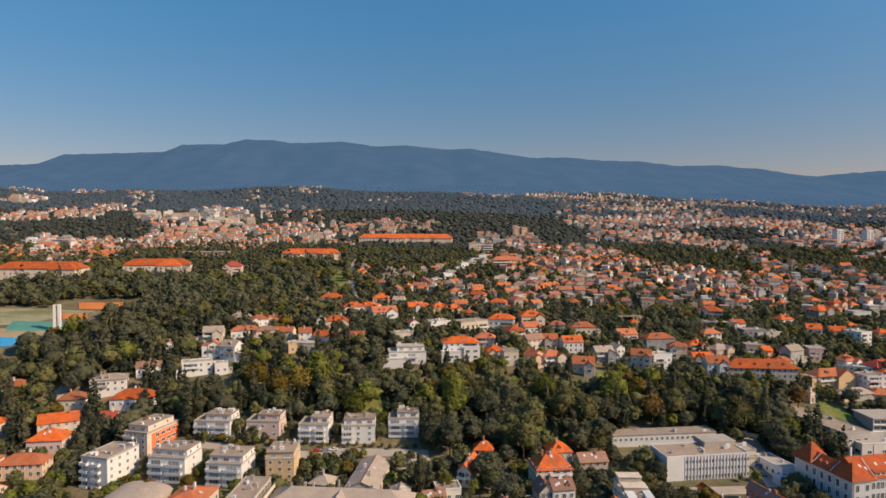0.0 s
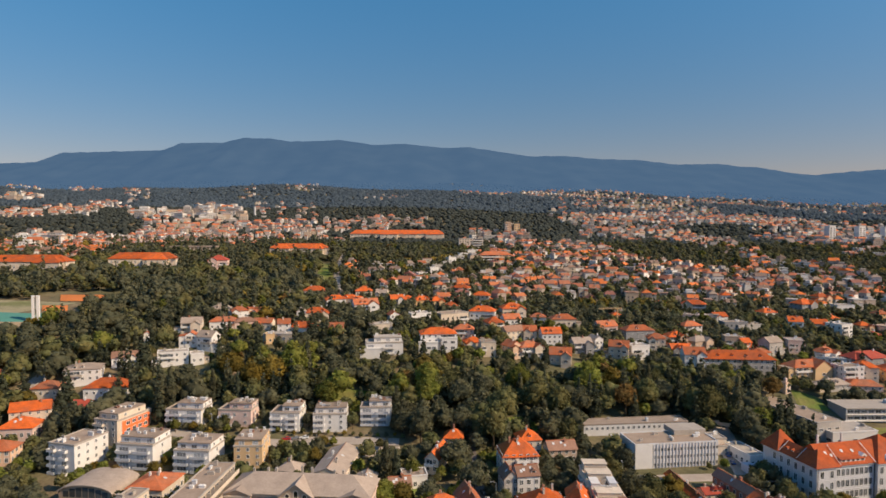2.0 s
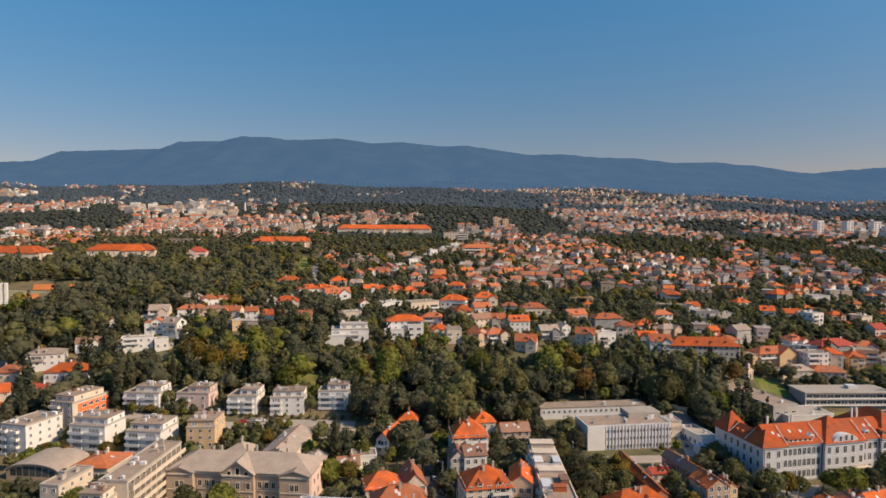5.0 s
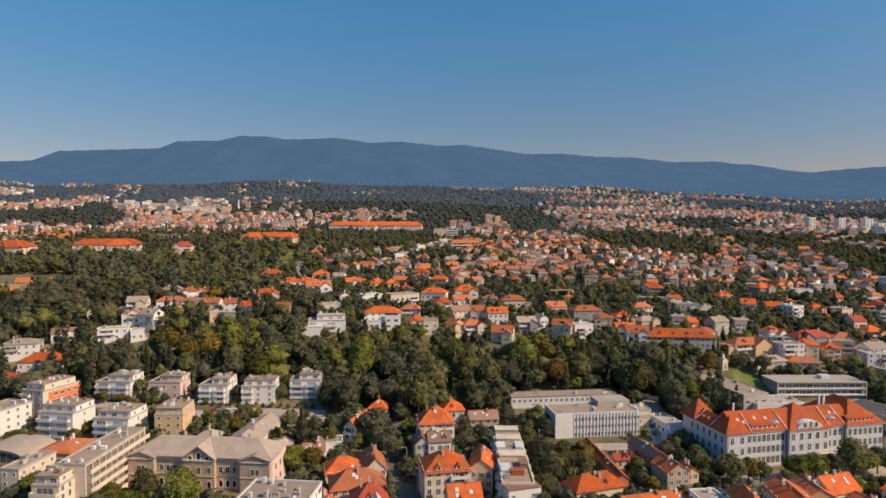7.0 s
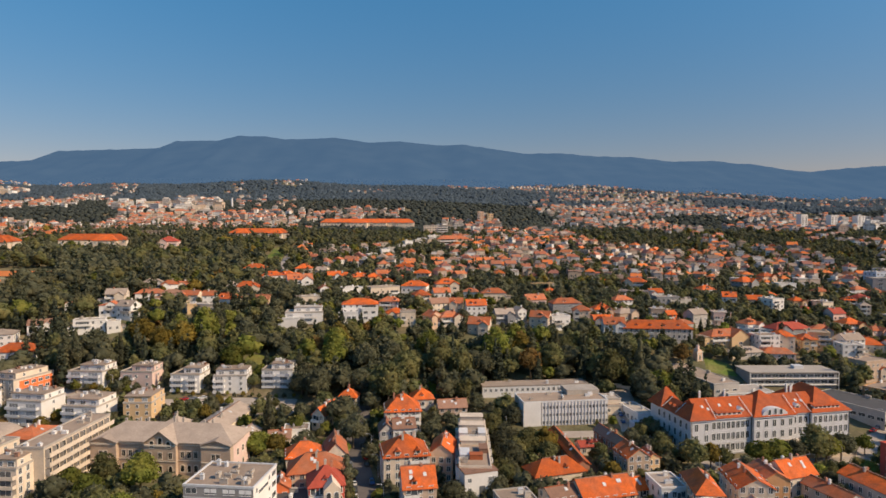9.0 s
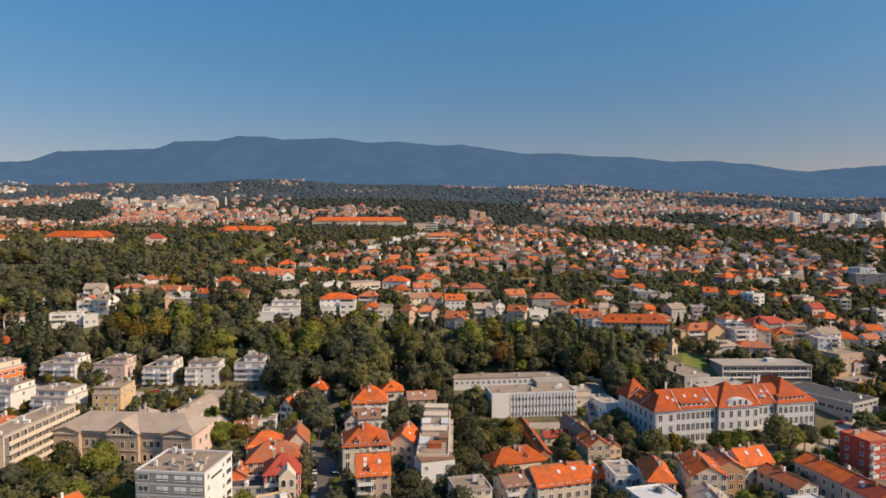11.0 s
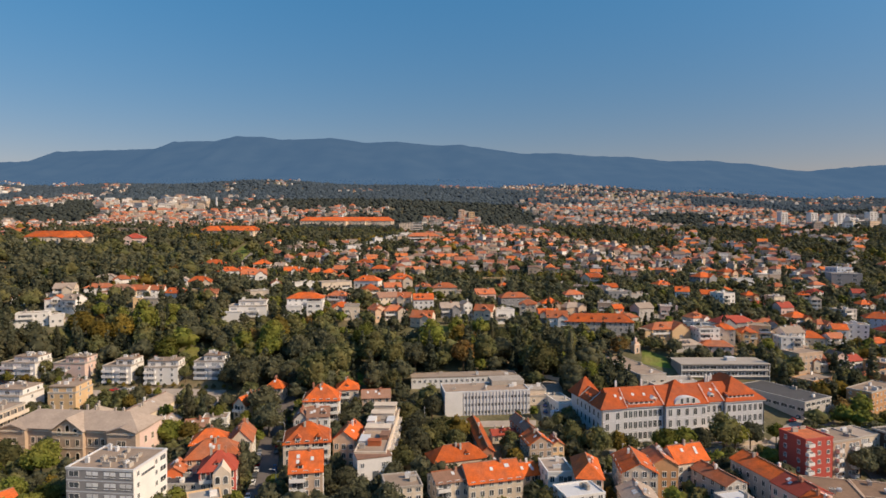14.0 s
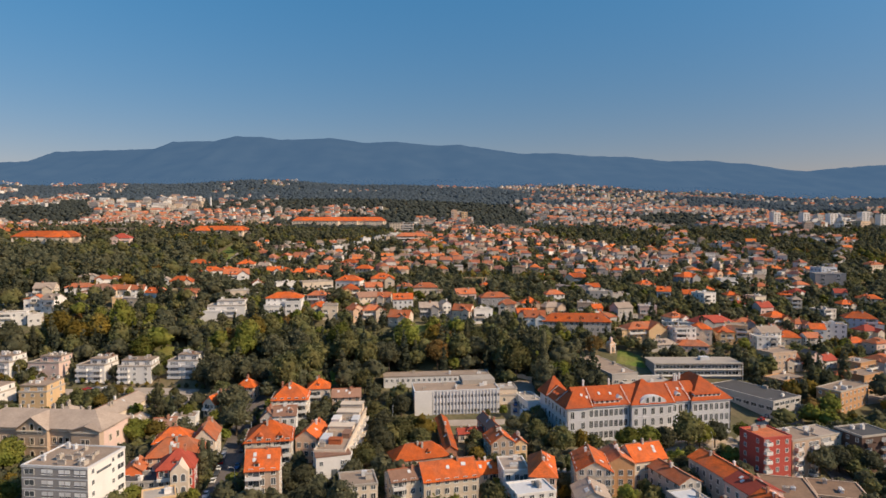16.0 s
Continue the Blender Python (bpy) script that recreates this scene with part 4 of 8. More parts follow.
# ---------------------------------------------------------------- the stone mansion
def mansion(fx, fy, rot):
    w, d, h = 51.5, 16.0, 11.5
    x, y = corner(fx, fy, rot, w, d)
    footprint(x, y, rot, w + 2, d + 4, 9)
    o = thing("mansion", "long weathered stone mansion with a grey hipped roof and central gable", "building", x, y, ground_z(x, y), rot)
    a, b = w / 2, d / 2
    bm = bmesh.new()
    box(bm, -a, -b, -4, a, b, h)
    part("wall", bm, M["stone"], o)
    # paler sheet over the stone: sunlight on this flank put into its colour
    bm = bmesh.new()
    box(bm, a, -b + 0.4, -4, a + 0.12, b, h - 0.6)
    part("side_wall", bm, M["pink"], o, "side wall, toned paler as if sunlit")
    part("roof", hip_roof(w, d, h + 0.3, 4.6, 0.9, cut=0.95), M["t_grey"], o)
    for x0, x1, rise in ((-a - 0.3, -a + 9.5, 1.7), (-5.6, 6.0, 4.4), (a - 10.5, a + 0.3, 1.7)):
        bm = bmesh.new()
        m, y0 = (x0 + x1) / 2, -b - 1.6
        box(bm, x0, y0, -4, x1, -b + 1, h)
        solid(bm, [(x0, y0, h), (x1, y0, h), (m, y0, h + rise - 0.2), (x0, 0, h), (x1, 0, h), (m, 0, h + rise - 0.2)], [(0, 1, 2), (3, 5, 4), (0, 2, 5, 3), (1, 4, 5, 2)])
        wing = part("pavilion", bm, M["stone"], o)
        bm = bmesh.new()
        for s in (-1, 1):
            e = x0 - 0.6 if s < 0 else x1 + 0.6
            lo = h - 0.25
            solid(bm, [(e, y0 - 0.7, lo), (m, y0 - 0.7, h + rise), (m, 1.0, h + rise), (e, 1.0, lo), (e, y0 - 0.7, lo + 0.3), (m, y0 - 0.7, h + rise + 0.3), (m, 1.0, h + rise + 0.3), (e, 1.0, lo + 0.3)],
                  [(0, 1, 2, 3), (4, 7, 6, 5), (0, 4, 5, 1), (2, 6, 7, 3), (0, 3, 7, 4), (1, 5, 6, 2)])
        part("gable_roof", bm, M["t_grey"], wing)
        if rise > 4:
            for f, me in ((1.2, "framed_arch"), (6.2, "framed")):
                row(wing, "window", WIN[me], [(-3.7, y0, f), (0.2, y0, f), (4.0, y0, f)], 0)
            row(wing, "window", WIN["framed_arch"], [(0.2, y0, h - 0.2)], 0)
            row(wing, "window", WIN["framed_arch"], [(-2.9, y0, h - 1.4), (3.3, y0, h - 1.4)], 0)
        else:
            row(wing, "window", WIN["framed"], [(m - 0.85, y0, 6.2), (m + 0.85, y0, 6.2), (m - 0.85, y0, 1.4), (m + 0.85, y0, 1.4)], 0)
    for x0, x1, y0 in ((-a + 9.5, -5.6, -b), (6.0, a - 10.5, -b), (-a - 0.3, -a + 9.5, -b - 1.6), (a - 10.5, a + 0.3, -b - 1.6), (-5.6, 6.0, -b - 1.6)):
        for name, out, z0, z1 in (("string_course", 0.2, 5.1, 5.45), ("cornice", 0.35, h - 0.9, h - 0.35)):
            bm = bmesh.new()
            box(bm, x0, y0 - out, z0, x1, y0 + 0.05, z1)
            part(name, bm, M["ashlar"], o)
    for x0, n in ((-a + 11.4, 4), (7.6, 4)):
        row(o, "window", WIN["framed_arch"], [(x0 + 2.5 * k, -b, 1.2) for k in range(n)], 0)
        row(o, "window", WIN["framed"], [(x0 + 2.5 * k, -b, 6.2) for k in range(n)], 0)
    row(o, "window", WIN["framed"], [(a + 0.12, -3 + 4.5 * k, 1.4 + 4.8 * f) for k in range(2) for f in range(2)], 90)
    for cx, cy in ((-14, 2.5), (-11, 2.8), (-19, 1.5), (2, 4), (11, 2.2), (14.2, 2.4), (-2, 5)):
        chimney(o, cx, cy, h + 2.6, 2.6, "slab")


mansion(-62.8, 223.5, -5)


# ---------------------------------------------------------------- schools of the new town
def school(fx, fy, rot):
    w, d, h = 39.0, 16.0, 10.5
    x, y = corner(fx, fy, rot, w, d)
    footprint(x, y, rot, w, d + 2)
    o = thing("school_building", "grey school with a gridded glass front and white end wall", "building", x, y, ground_z(x, y - 6), rot)
    part("wall", body(w, d, h), M["cool"], o)
    flat_top(o, w, d, h, "gravel", "lead", 9, 8)
    a, b = w / 2, d / 2
    bm = bmesh.new()
    box(bm, -a - 0.05, -b - 0.3, -4, -a + 8.0, -b + 0.02, h + 0.4)
    part("end_panel", bm, M["white"], o, "blank white facade panel")
    for k in range(20):
        bm = bmesh.new()
        box(bm, -a + 8.35 + 1.54 * k, -b - 0.38, 0.3, -a + 8.6 + 1.54 * k, -b + 0.02, h)
        part("mullion", bm, M["white"], o)
    pane = bmesh.new()
    box(pane, 0.2, -b - 0.07, 0, 1.09, -b + 0.02, 1.15, 0)
    pane = mesh_of("pane", pane, M["paleglass"])
    pale = bmesh.new()
    box(pale, 0, -b - 0.09, 0, 1.29, -b + 0.02, 1.9, 0)
    pale = mesh_of("panel", pale, M["cool"])
    for f in range(3):
        for k in range(20):
            for name, me, z in (("pane", pane, 0.8), ("panel", pale, 2.05)):
                q = new(name, me)
                q.parent = o
                q.location = (-a + 8.6 + 1.54 * k, 0, z + 3.35 * f)
    bm = bmesh.new()
    box(bm, 4, b - 6, h + 0.1, a, b + 4, h + 2.4)
    part("roof_storey", bm, M["slab"], o)
    return o


school(98.8, 276.1, 8)

o = block(82.2, 303.2, 7, 53.0, 9.0, 5.2, "white", "long low white school wing with a grey roof", top=0, side=1, front=0, roof="t_grey", stacks=3, floors=2, name="school_wing", rim="t_grey")
row(o, "window", WIN["small"], [(-25 + 2.63 * k, -4.5, 2.7) for k in range(20)], 0)
block(128.0, 289.0, 6, 20.0, 14.0, 3.6, "cream", "low brown-roofed school extension", top=0, side=1, front=4, roof="gravel", stacks=4, name="school_wing")


def terrace_school(fx, fy, rot, w, d, h):
    x, y = corner(fx, fy, rot, w, d)
    footprint(x, y, rot, w, d)
    o = thing("school_building", "two-storey grey school with pale galleries and a broad beige flat roof", "building", x, y, ground_z(x, y - 3), rot)
    part("wall", body(w, d, h - 0.4), M["darkgrey"], o)
    bm = bmesh.new()
    box(bm, -w / 2 - 0.6, -d / 2 - 1.2, h - 0.4, w / 2 + 0.6, d / 2 + 0.5, h + 0.1)
    part("roof", bm, M["slab"], o)
    for f in range(2):
        bm = bmesh.new()
        box(bm, -w / 2 - 0.4, -d / 2 - 1.2, 0.2 + 3.3 * f, w / 2 + 0.4, -d / 2, 0.5 + 3.3 * f)
        part("gallery", bm, M["white"], o)
        row(o, "window", WIN["band"], [(-w / 2 + 2.2 + 3.7 * k, -d / 2, 1.0 + 3.3 * f) for k in range(int(w / 3.7))], 0)
    for k in (-w / 2 - 0.4, w / 2 + 0.1):
        bm = bmesh.new()
        box(bm, k, -d / 2 - 1.2, -2, k + 0.3, -d / 2 - 0.9, h - 0.4)
        part("post", bm, M["white"], o)
    bm = bmesh.new()
    box(bm, 4, -1, h + 0.1, 9, 3, h + 1.8)
    part("roof_box", bm, M["lead"], o)


terrace_school(223.0, 326.2, 1, 46.0, 15.0, 7.0)


def grey_hall(x, y, rot, w, d, h, label, walls="grey", roof="gravel"):
    footprint(x, y, rot, w, d)
    o = thing("school_hall", label, "building", x, y, ground_z(x, y), rot)
    part("wall", body(w, d, h), M[walls], o)
    flat_top(o, w, d, h, roof, walls, 2, 3, 0.3)
    n = int(d / 4)
    row(o, "window", WIN["band"], [(-w / 2, -d / 2 + d * (k + 0.5) / n, 1.2 + 3.2 * f) for k in range(n) for f in range(max(1, int(h / 3.3)))], -90)
    row(o, "window", WIN["wide"], [(-w / 2 + w * (k + 0.5) / 3, -d / 2, 1.2) for k in range(3)], 0)
    return o


grey_hall(196.0, 326.0, 14, 14, 44, 5.5, "grey school wing with a long flat roof")
grey_hall(211.0, 309.0, 8, 24, 15, 6.0, "low school hall with white front walls", "white", "slab")
o = grey_hall(263.0, 302.0, 28, 20, 36, 5.5, "low dark-roofed hall with a glazed end", "grey", "t_dark")
row(o, "window", WIN["band"], [(-7.6 + 3.8 * k, -18.0, 3.3) for k in range(5)], 0)

# the narrow stepped block
x, y = 74.4, 229.0
footprint(x, y, -1, 11, 52)
o = thing("apartment_building", "narrow cream block of flats with roof terraces", "building", x, y, ground_z(x, y), -1, "blocks of flats")
part("wall", body(10.5, 51.0, 11.5), M["cream"], o)
flat_top(o, 10.5, 51.0, 11.5, "gravel", "cream", 10, 12, 0.6)
for k, (yy, hh) in enumerate(((14, 2.2), (-2, 1.6), (22, 3.0))):
    bm = bmesh.new()
    box(bm, -4.6, yy - 2.4, 11.6, 4.2, yy + 2.4, 11.6 + hh)
    box(bm, -4.9, yy - 2.7, 11.6 + hh, 4.5, yy + 2.7, 11.8 + hh)
    part("roof_storey", bm, M["cream"], o)
for f in range(3):
    for k in range(6):
        b = part("balcony", balcony_mesh(3.6, 1.3), M["white"], o)
        b.matrix_basis = pose(5.25, -20 + 8 * k, 1.2 + 3.6 * f, 0, 0, 90)
        b = part("balcony", b.data, None, o)
        b.matrix_basis = pose(-5.25, -20 + 8 * k, 1.2 + 3.6 * f, 0, 0, -90)
    row(o, "window", WIN["wide"], [(-5.25, -16 + 8 * k, 1.6 + 3.6 * f) for k in range(5)], -90)
    row(o, "window", WIN["small"], [(5.25, -16 + 8 * k, 1.6 + 3.6 * f) for k in range(5)], 90)
bm = bmesh.new()
box(bm, -5.7, -4.6, -4, 5.7, 4.2, 11.0)
end = part("end_wing", bm, M["white"], o, "blank pale end wing set at an angle")
end.matrix_basis = pose(0.4, -24.0, 0, 0, 0, 19)
bm = bmesh.new()
box(bm, -5.85, -4.75, 11.0, 5.85, 4.35, 11.35)
part("end_roof", bm, M["t_brown"], end)
row(end, "window", WIN["small"], [(-4.0, -4.6, 8.2), (3.0, -4.6, 8.0), (-4.0, -4.6, 5.0)], 0)
bm = bmesh.new()
box(bm, -0.7, -4.68, 2.6, 1.3, -4.58, 6.6)
part("stair_window", bm, M["glass"], end)
for k, (px, py, sx, sy, hh, m) in enumerate(((-3.4, -14, 1.6, 3.4, 1.2, "lead"), (3.2, -10, 1.4, 2.6, 1.6, "t_brown"), (-3.6, 6, 1.5, 3.0, 1.9, "white"), (3.4, 8, 1.3, 3.2, 1.3, "lead"), (0.5, -17.5, 2.2, 1.4, 1.7, "t_terra"))):
    bm = bmesh.new()
    box(bm, px - sx, py - sy, 11.6, px + sx, py + sy, 11.6 + hh)
    box(bm, px - sx - 0.15, py - sy - 0.15, 11.6 + hh, px + sx + 0.15, py + sy + 0.15, 11.75 + hh)
    part("roof_hut", bm, M[m], o)

# the red block and its neighbours
o = block(223.5, 211.7, 15, 11.5, 12.0, 16.0, "red", "red six-storey block of flats with small dark windows", top=0, side=2, front=3, roof="t_terra", stacks=2, floors=5, rim="red")
balconies(o, ((-5.8, -3.2),), -6.0, 1.2, 5, 3.2, "white")
block(236.6, 217.5, 20, 13.5, 12.0, 13.5, "stone", "dusty beige block of flats with narrow balconies", spans=((-5.5, -3.2), (2.0, 4.6)), top=0, side=3, front=4, roof="gravel", stacks=3)
block(252.0, 229.0, 20, 12.5, 11.0, 11.5, "cream", "cream block of flats with a grey roof", spans=((-4.5, 0.5),), top=0, side=3, front=3, roof="t_grey", stacks=2)
block(266.5, 225.5, 16, 15.0, 12.0, 13.0, "umber", "dark brown block of flats with loggias", spans=((-6.5, -2.0), (1.0, 5.5)), top=0, side=3, roof="t_dark", stacks=2, balcony="umber")
block(297.4, 288.2, 33, 27.0, 11.0, 10.0, "ochre", "orange-ochre block of flats with a flat beige roof", top=0, side=3, front=7, roof="gravel", stacks=4)


# ---------------------------------------------------------------- the chapel by the park
def chapel(x, y, rot):
    footprint(x, y, rot, 8, 8, 14)
    o = thing("chapel", "small pinkish-white chapel with an arched doorway and a bell turret", "chapel", x, y, ground_z(x, y), rot)
    o.scale = (0.72, 0.72, 0.72)
    bm = bmesh.new()
    pts = [(-2.5, -2), (2.5, -2), (2.5, 6.2)] + [(2.5 * math.cos(t), 6.2 + 2.4 * math.sin(t)) for t in [math.pi * k / 8 for k in range(1, 8)]] + [(-2.5, 6.2)]
    fr, bk = [bm.verts.new((px, -2.6, pz)) for px, pz in pts], [bm.verts.new((px, 2.6, pz)) for px, pz in pts]
    bm.faces.new(fr), bm.faces.new(bk[::-1])
    for k in range(len(pts)):
        j = (k + 1) % len(pts)
        bm.faces.new((fr[k], bk[k], bk[j], fr[j]))
    part("wall", bm, M["peach"], o)
    bm = bmesh.new()
    for sx in (-2.6, 2.2):
        box(bm, sx, -2.85, -2, sx + 0.4, -2.6, 6.4)
    box(bm, -2.9, -2.95, 6.2, 2.9, -2.6, 6.6)
    part("pilaster", bm, M["white"], o)
    bm = bmesh.new()
    box(bm, -0.9, -1.2, 8.3, 0.9, 0.8, 10.6)
    solid(bm, [(-1.1, -1.4, 10.6), (1.1, -1.4, 10.6), (1.1, 1.0, 10.6), (-1.1, 1.0, 10.6), (0, -0.2, 12.4)], [(3, 2, 1, 0), (0, 1, 4), (1, 2, 4), (2, 3, 4), (3, 0, 4)])
    part("bell_turret", bm, M["pink"], o)
    q = new("doorway", arched_mesh(1.5, 3.8))
    q.parent = o
    q.location = (0, -2.62, 0.2)
    # a near-black pane stands for the shade inside the doorway
    q.data.materials[1] = M["dark"]


chapel(207.5, 356.0, 22)


# ---------------------------------------------------------------- long roofs, villas and street houses
def long_house(x, y, rot, w, d, h, rise, walls, roof, label, dormers=0, win="tall", chimneys=3, front=0, floors=2):
    footprint(x, y, rot, w, d)
    o = thing("long_building", label, "building", x, y, ground_z(x, y), rot)
    part("wall", body(w, d, h), M[walls], o)
    part("roof", hip_roof(w, d, h, rise, 0.7), M[roof], o)
    for k in range(dormers):
        dormer(o, -w / 2 + w * (k + 1) / (dormers + 1), -d / 2 + 1.6, h + 0.9, 0, roof, 1.6)
    for k in range(chimneys):
        chimney(o, -w / 2 + w * (k + 1) / (chimneys + 1), 0.8, h + rise * 0.8, 1.6)
    wall_windows(o, w, d, 1.2, floors, h / floors, front or round(w / 3.2), round(d / 4), WIN[win])
    return o


long_house(193.0, 384.5, -5, 41, 12, 7.0, 4.5, "grey", "t_orange", "long grey building with an orange tiled roof and small dormers", 4)
house(168.0, 388.0, -5, 13, 11, 7, "gable", "white", "t_terra")
o = house(11.0, 392.0, 6, 22, 13, 9, "hip", "white", "t_orange", rise=3.2, label="large white villa with terraces and an orange hipped roof")
bm = bmesh.new()
box(bm, -12.5, -12.5, -5, -1, -6.5, 4.6)
box(bm, -12.7, -12.7, 4.6, -0.8, -12.4, 5.5)
box(bm, 1.5, -10.5, -5, 11.0, -6.5, 6.8)
box(bm, 1.3, -10.7, 6.8, 11.2, -10.4, 7.6)
part("terrace", bm, M["white"], o)
row(o, "window", WIN["wide"], [(-10, -12.5, 1.0), (-6.5, -12.5, 1.0), (-3.4, -12.5, 1.0), (3.6, -10.5, 3.8), (8.2, -10.5, 3.8), (3.6, -10.5, 0.4), (8.2, -10.5, 0.4)], 0)
o = block(-31.2, 372.7, 8, 22.0, 13.0, 6.5, "white", "white terraced villa with stepped flat roofs", spans=((-10.8, -5.5), (-1.0, 6.0)), inset=(5.0, 3.5, 0.6, 0.5), side=3, front=0, stacks=4, roof="slab", name="villa")
bm = bmesh.new()
box(bm, -14.5, -11.0, -5, -2.5, -6.5, 3.6)
box(bm, -14.7, -11.2, 3.6, -2.3, -10.9, 4.5)
part("terrace", bm, M["white"], o)
house(-196.0, 594.0, 10, 17, 14, 11, "hip", "pink", "t_red", label="tall pink villa with a red hipped roof above the trees")

# street fronts: x, y, turn, width, depth, eaves
house(45.7, 265.5, 7, 15, 13, 11.5, "hip", "cream", "t_orange", rise=6.0, win="tall", label="cream town house with a steep orange hipped roof and chimneys")
house(53.2, 288.5, 9, 10, 10, 7, "hip", "cream", "t_orange", rise=4.0)
house(47.3, 250.0, 9, 9, 9, 10.5, "gable", "white", "t_brown", rise=2.6, label="white house with a shallow brown gabled roof")
house(40.5, 250.5, 9, 6, 10, 9.0, "gable", "grey", "t_brown", rise=3.0)
o = house(49.6, 219.0, 11, 16, 14, 11.5, "hip", "cream", "t_orange", rise=5.5, win="tall", label="corner house with a bright orange mansard roof and dormers")
dormer(o, -3, -6.4, 12.0, 0, "t_orange", 2.0), dormer(o, 4, -6.4, 12.0, 0, "t_orange", 1.8)
o = house(55.6, 190.5, 10, 10.2, 10.0, 12.0, "gable", "stone", "t_orange", rise=4.8, win="tall", label="four-storey stone-fronted house with a steep orange roof")
dormer(o, -1.6, -4.4, 12.6, 0, "t_orange", 1.6)
chimney(o, -3.6, 1.2, 15.2, 2.2, "slab")
house(63.4, 226.5, -6, 8, 15, 10.5, "gable", "peach", "t_orange", rise=3.0, label="peach house with a blank flank and an orange roof")
house(13.5, 222.5, 14, 13, 10, 8.5, "hip", "cream", "t_orange", rise=4.2)
house(24.0, 226.0, 12, 8, 15, 9.0, "gable", "cream", "t_terra", rise=4.2)
house(20.5, 208.5, 12, 18, 11, 9.0, "hip", "peach", "t_terra", rise=4.8, label="broad house with a weathered terracotta roof")
house(11.0, 199.0, 12, 6, 9, 7.0, "gable", "orange_wall", "t_terra")
o = house(26.0, 196.5, 14, 11, 11, 9.5, "hip", "red", "t_red", rise=5.0, win="arch", label="dark red-roofed villa with a cream gabled tower")
bm = bmesh.new()
box(bm, -1.0, -9.0, -4, 4.2, -5.0, 9.6)
solid(bm, [(-1.0, -9.0, 9.6), (4.2, -9.0, 9.6), (1.6, -9.0, 12.2), (-1.0, 0, 9.6), (4.2, 0, 9.6), (1.6, 0, 12.2)], [(0, 1, 2), (3, 5, 4), (0, 2, 5, 3), (1, 4, 5, 2)])
g = part("gable_tower", bm, M["cream"], o, "cream gabled tower")
row(g, "window", WIN["arch"], [(0.4, -9.0, 6.6), (2.8, -9.0, 6.6), (0.4, -9.0, 2.6), (2.8, -9.0, 2.6)], 0)
house(19.3, 289.5, -4, 8.5, 8, 6, "hip", "cream", "t_orange", rise=3.6)
house(12.0, 274.0, -18, 6, 16, 6, "gable", "cream", "t_orange", rise=3.2)
house(103.0, 221.0, 19, 20, 10, 5, "hip", "cream", "t_orange", rise=4.2, label="single-storey house with a large orange hipped roof")
house(113.3, 195.5, 16, 18, 12, 8.5, "gable", "cream", "t_orange", rise=4.0)
house(126.5, 206.0, 16, 12, 9, 6, "gable", "cream", "t_orange", rise=2.6)
house(133.0, 229.5, 12, 9, 11, 8.5, "gable", "stone", "t_orange", rise=3.0, label="stone house with an orange saddle roof")
house(140.5, 233.0, 12, 5, 7, 6.5, "gable", "yellow", "t_terra", rise=1.6)
house(112.8, 247.0, 6, 4.5, 40, 4.5, "gable", "brick", "t_orange", rise=1.5, label="long narrow shed with an orange tiled roof")
house(131.5, 250.5, 15, 5, 22, 7, "gable", "brick", "t_brown", rise=2.2, label="brick shed row with a ridge of brown tiles")
house(122.5, 252.0, 10, 10, 6, 3.5, "gable", "cream", "t_red", rise=1.5)
house(143.5, 191.5, -6, 8, 17, 12.5, "hip", "peach", "t_orange", rise=3.4, label="corner house with a curved front and an orange roof")
house(135.2, 199.5, 6, 8.5, 12, 10, "flat", "white", "t_grey", label="white courtyard wing with a grey flat roof")
house(160.5, 198.5, -4, 11, 16, 11.5, "gable", "cream", "t_orange", rise=3.0)
house(157.0, 182.5, -2, 10, 11, 8, "gable", "grey", "t_grey", rise=2.4)
house(170.5, 205.0, 0, 9, 12, 11, "gable", "ochre", "t_terra", rise=2.5)
house(180.5, 209.5, 18, 13, 10, 10.5, "gable", "cream", "t_orange", rise=4.0)
house(187.0, 196.5, 18, 8, 16, 9.0, "gable", "grey", "t_terra", rise=1.9)
house(186.0, 180.5, 15, 9, 10, 8, "flat", "grey", "lead")
house(203.5, 199.5, 13, 10, 21, 10.5, "gable", "grey", "t_orange", rise=2.4, label="terraced house row with an orange-red tiled roof")
house(206.5, 184.0, 13, 11, 12, 10.5, "gable", "pink", "t_red", rise=2.4)
house(207.5, 171.5, 13, 10, 12, 10.0, "gable", "cream", "t_orange", rise=2.4)
house(209.0, 157.0, 13, 10, 14, 10.0, "gable", "cream", "t_terra", rise=2.4)
house(192.5, 164.5, 13, 9, 12, 9.0, "gable", "cream", "t_orange", rise=3.5)
house(221.5, 191.0, -14, 14, 24, 6.0, "flat", "stone", "felt", label="low workshop with a brown felted flat roof")
house(238.5, 194.5, -16, 15, 14, 5.5, "flat", "stone", "felt", label="low garage hall with a brown felted roof")
house(85.6, 188.5, 14, 11, 11, 8.5, "flat", "cream", "gravel")
house(100.0, 192.5, 20, 11, 9, 8.5, "gable", "cream", "t_brown", rise=2.0)
house(138.0, 177.0, 16, 12, 9, 11.5, "flat", "white", "lead", label="white house with skylights on its flat roof")
house(29.0, 176.0, 25, 9, 8, 8, "flat", "yellow", "slab", label="yellow house with a square roof lantern")
house(17.0, 194.0, 4, 15, 9, 5.5, "flat", "grey", "t_dark", label="low grey garage with a dark flat roof")
house(-33.0, 176.0, -30, 7, 11, 5.0, "gable", "cream", "t_orange")
house(2.5, 258.0, 10, 10, 8, 5.0, "flat", "white", "gravel")
house(-3.0, 252.0, 10, 9, 7, 4.0, "gable", "cream", "t_brown")
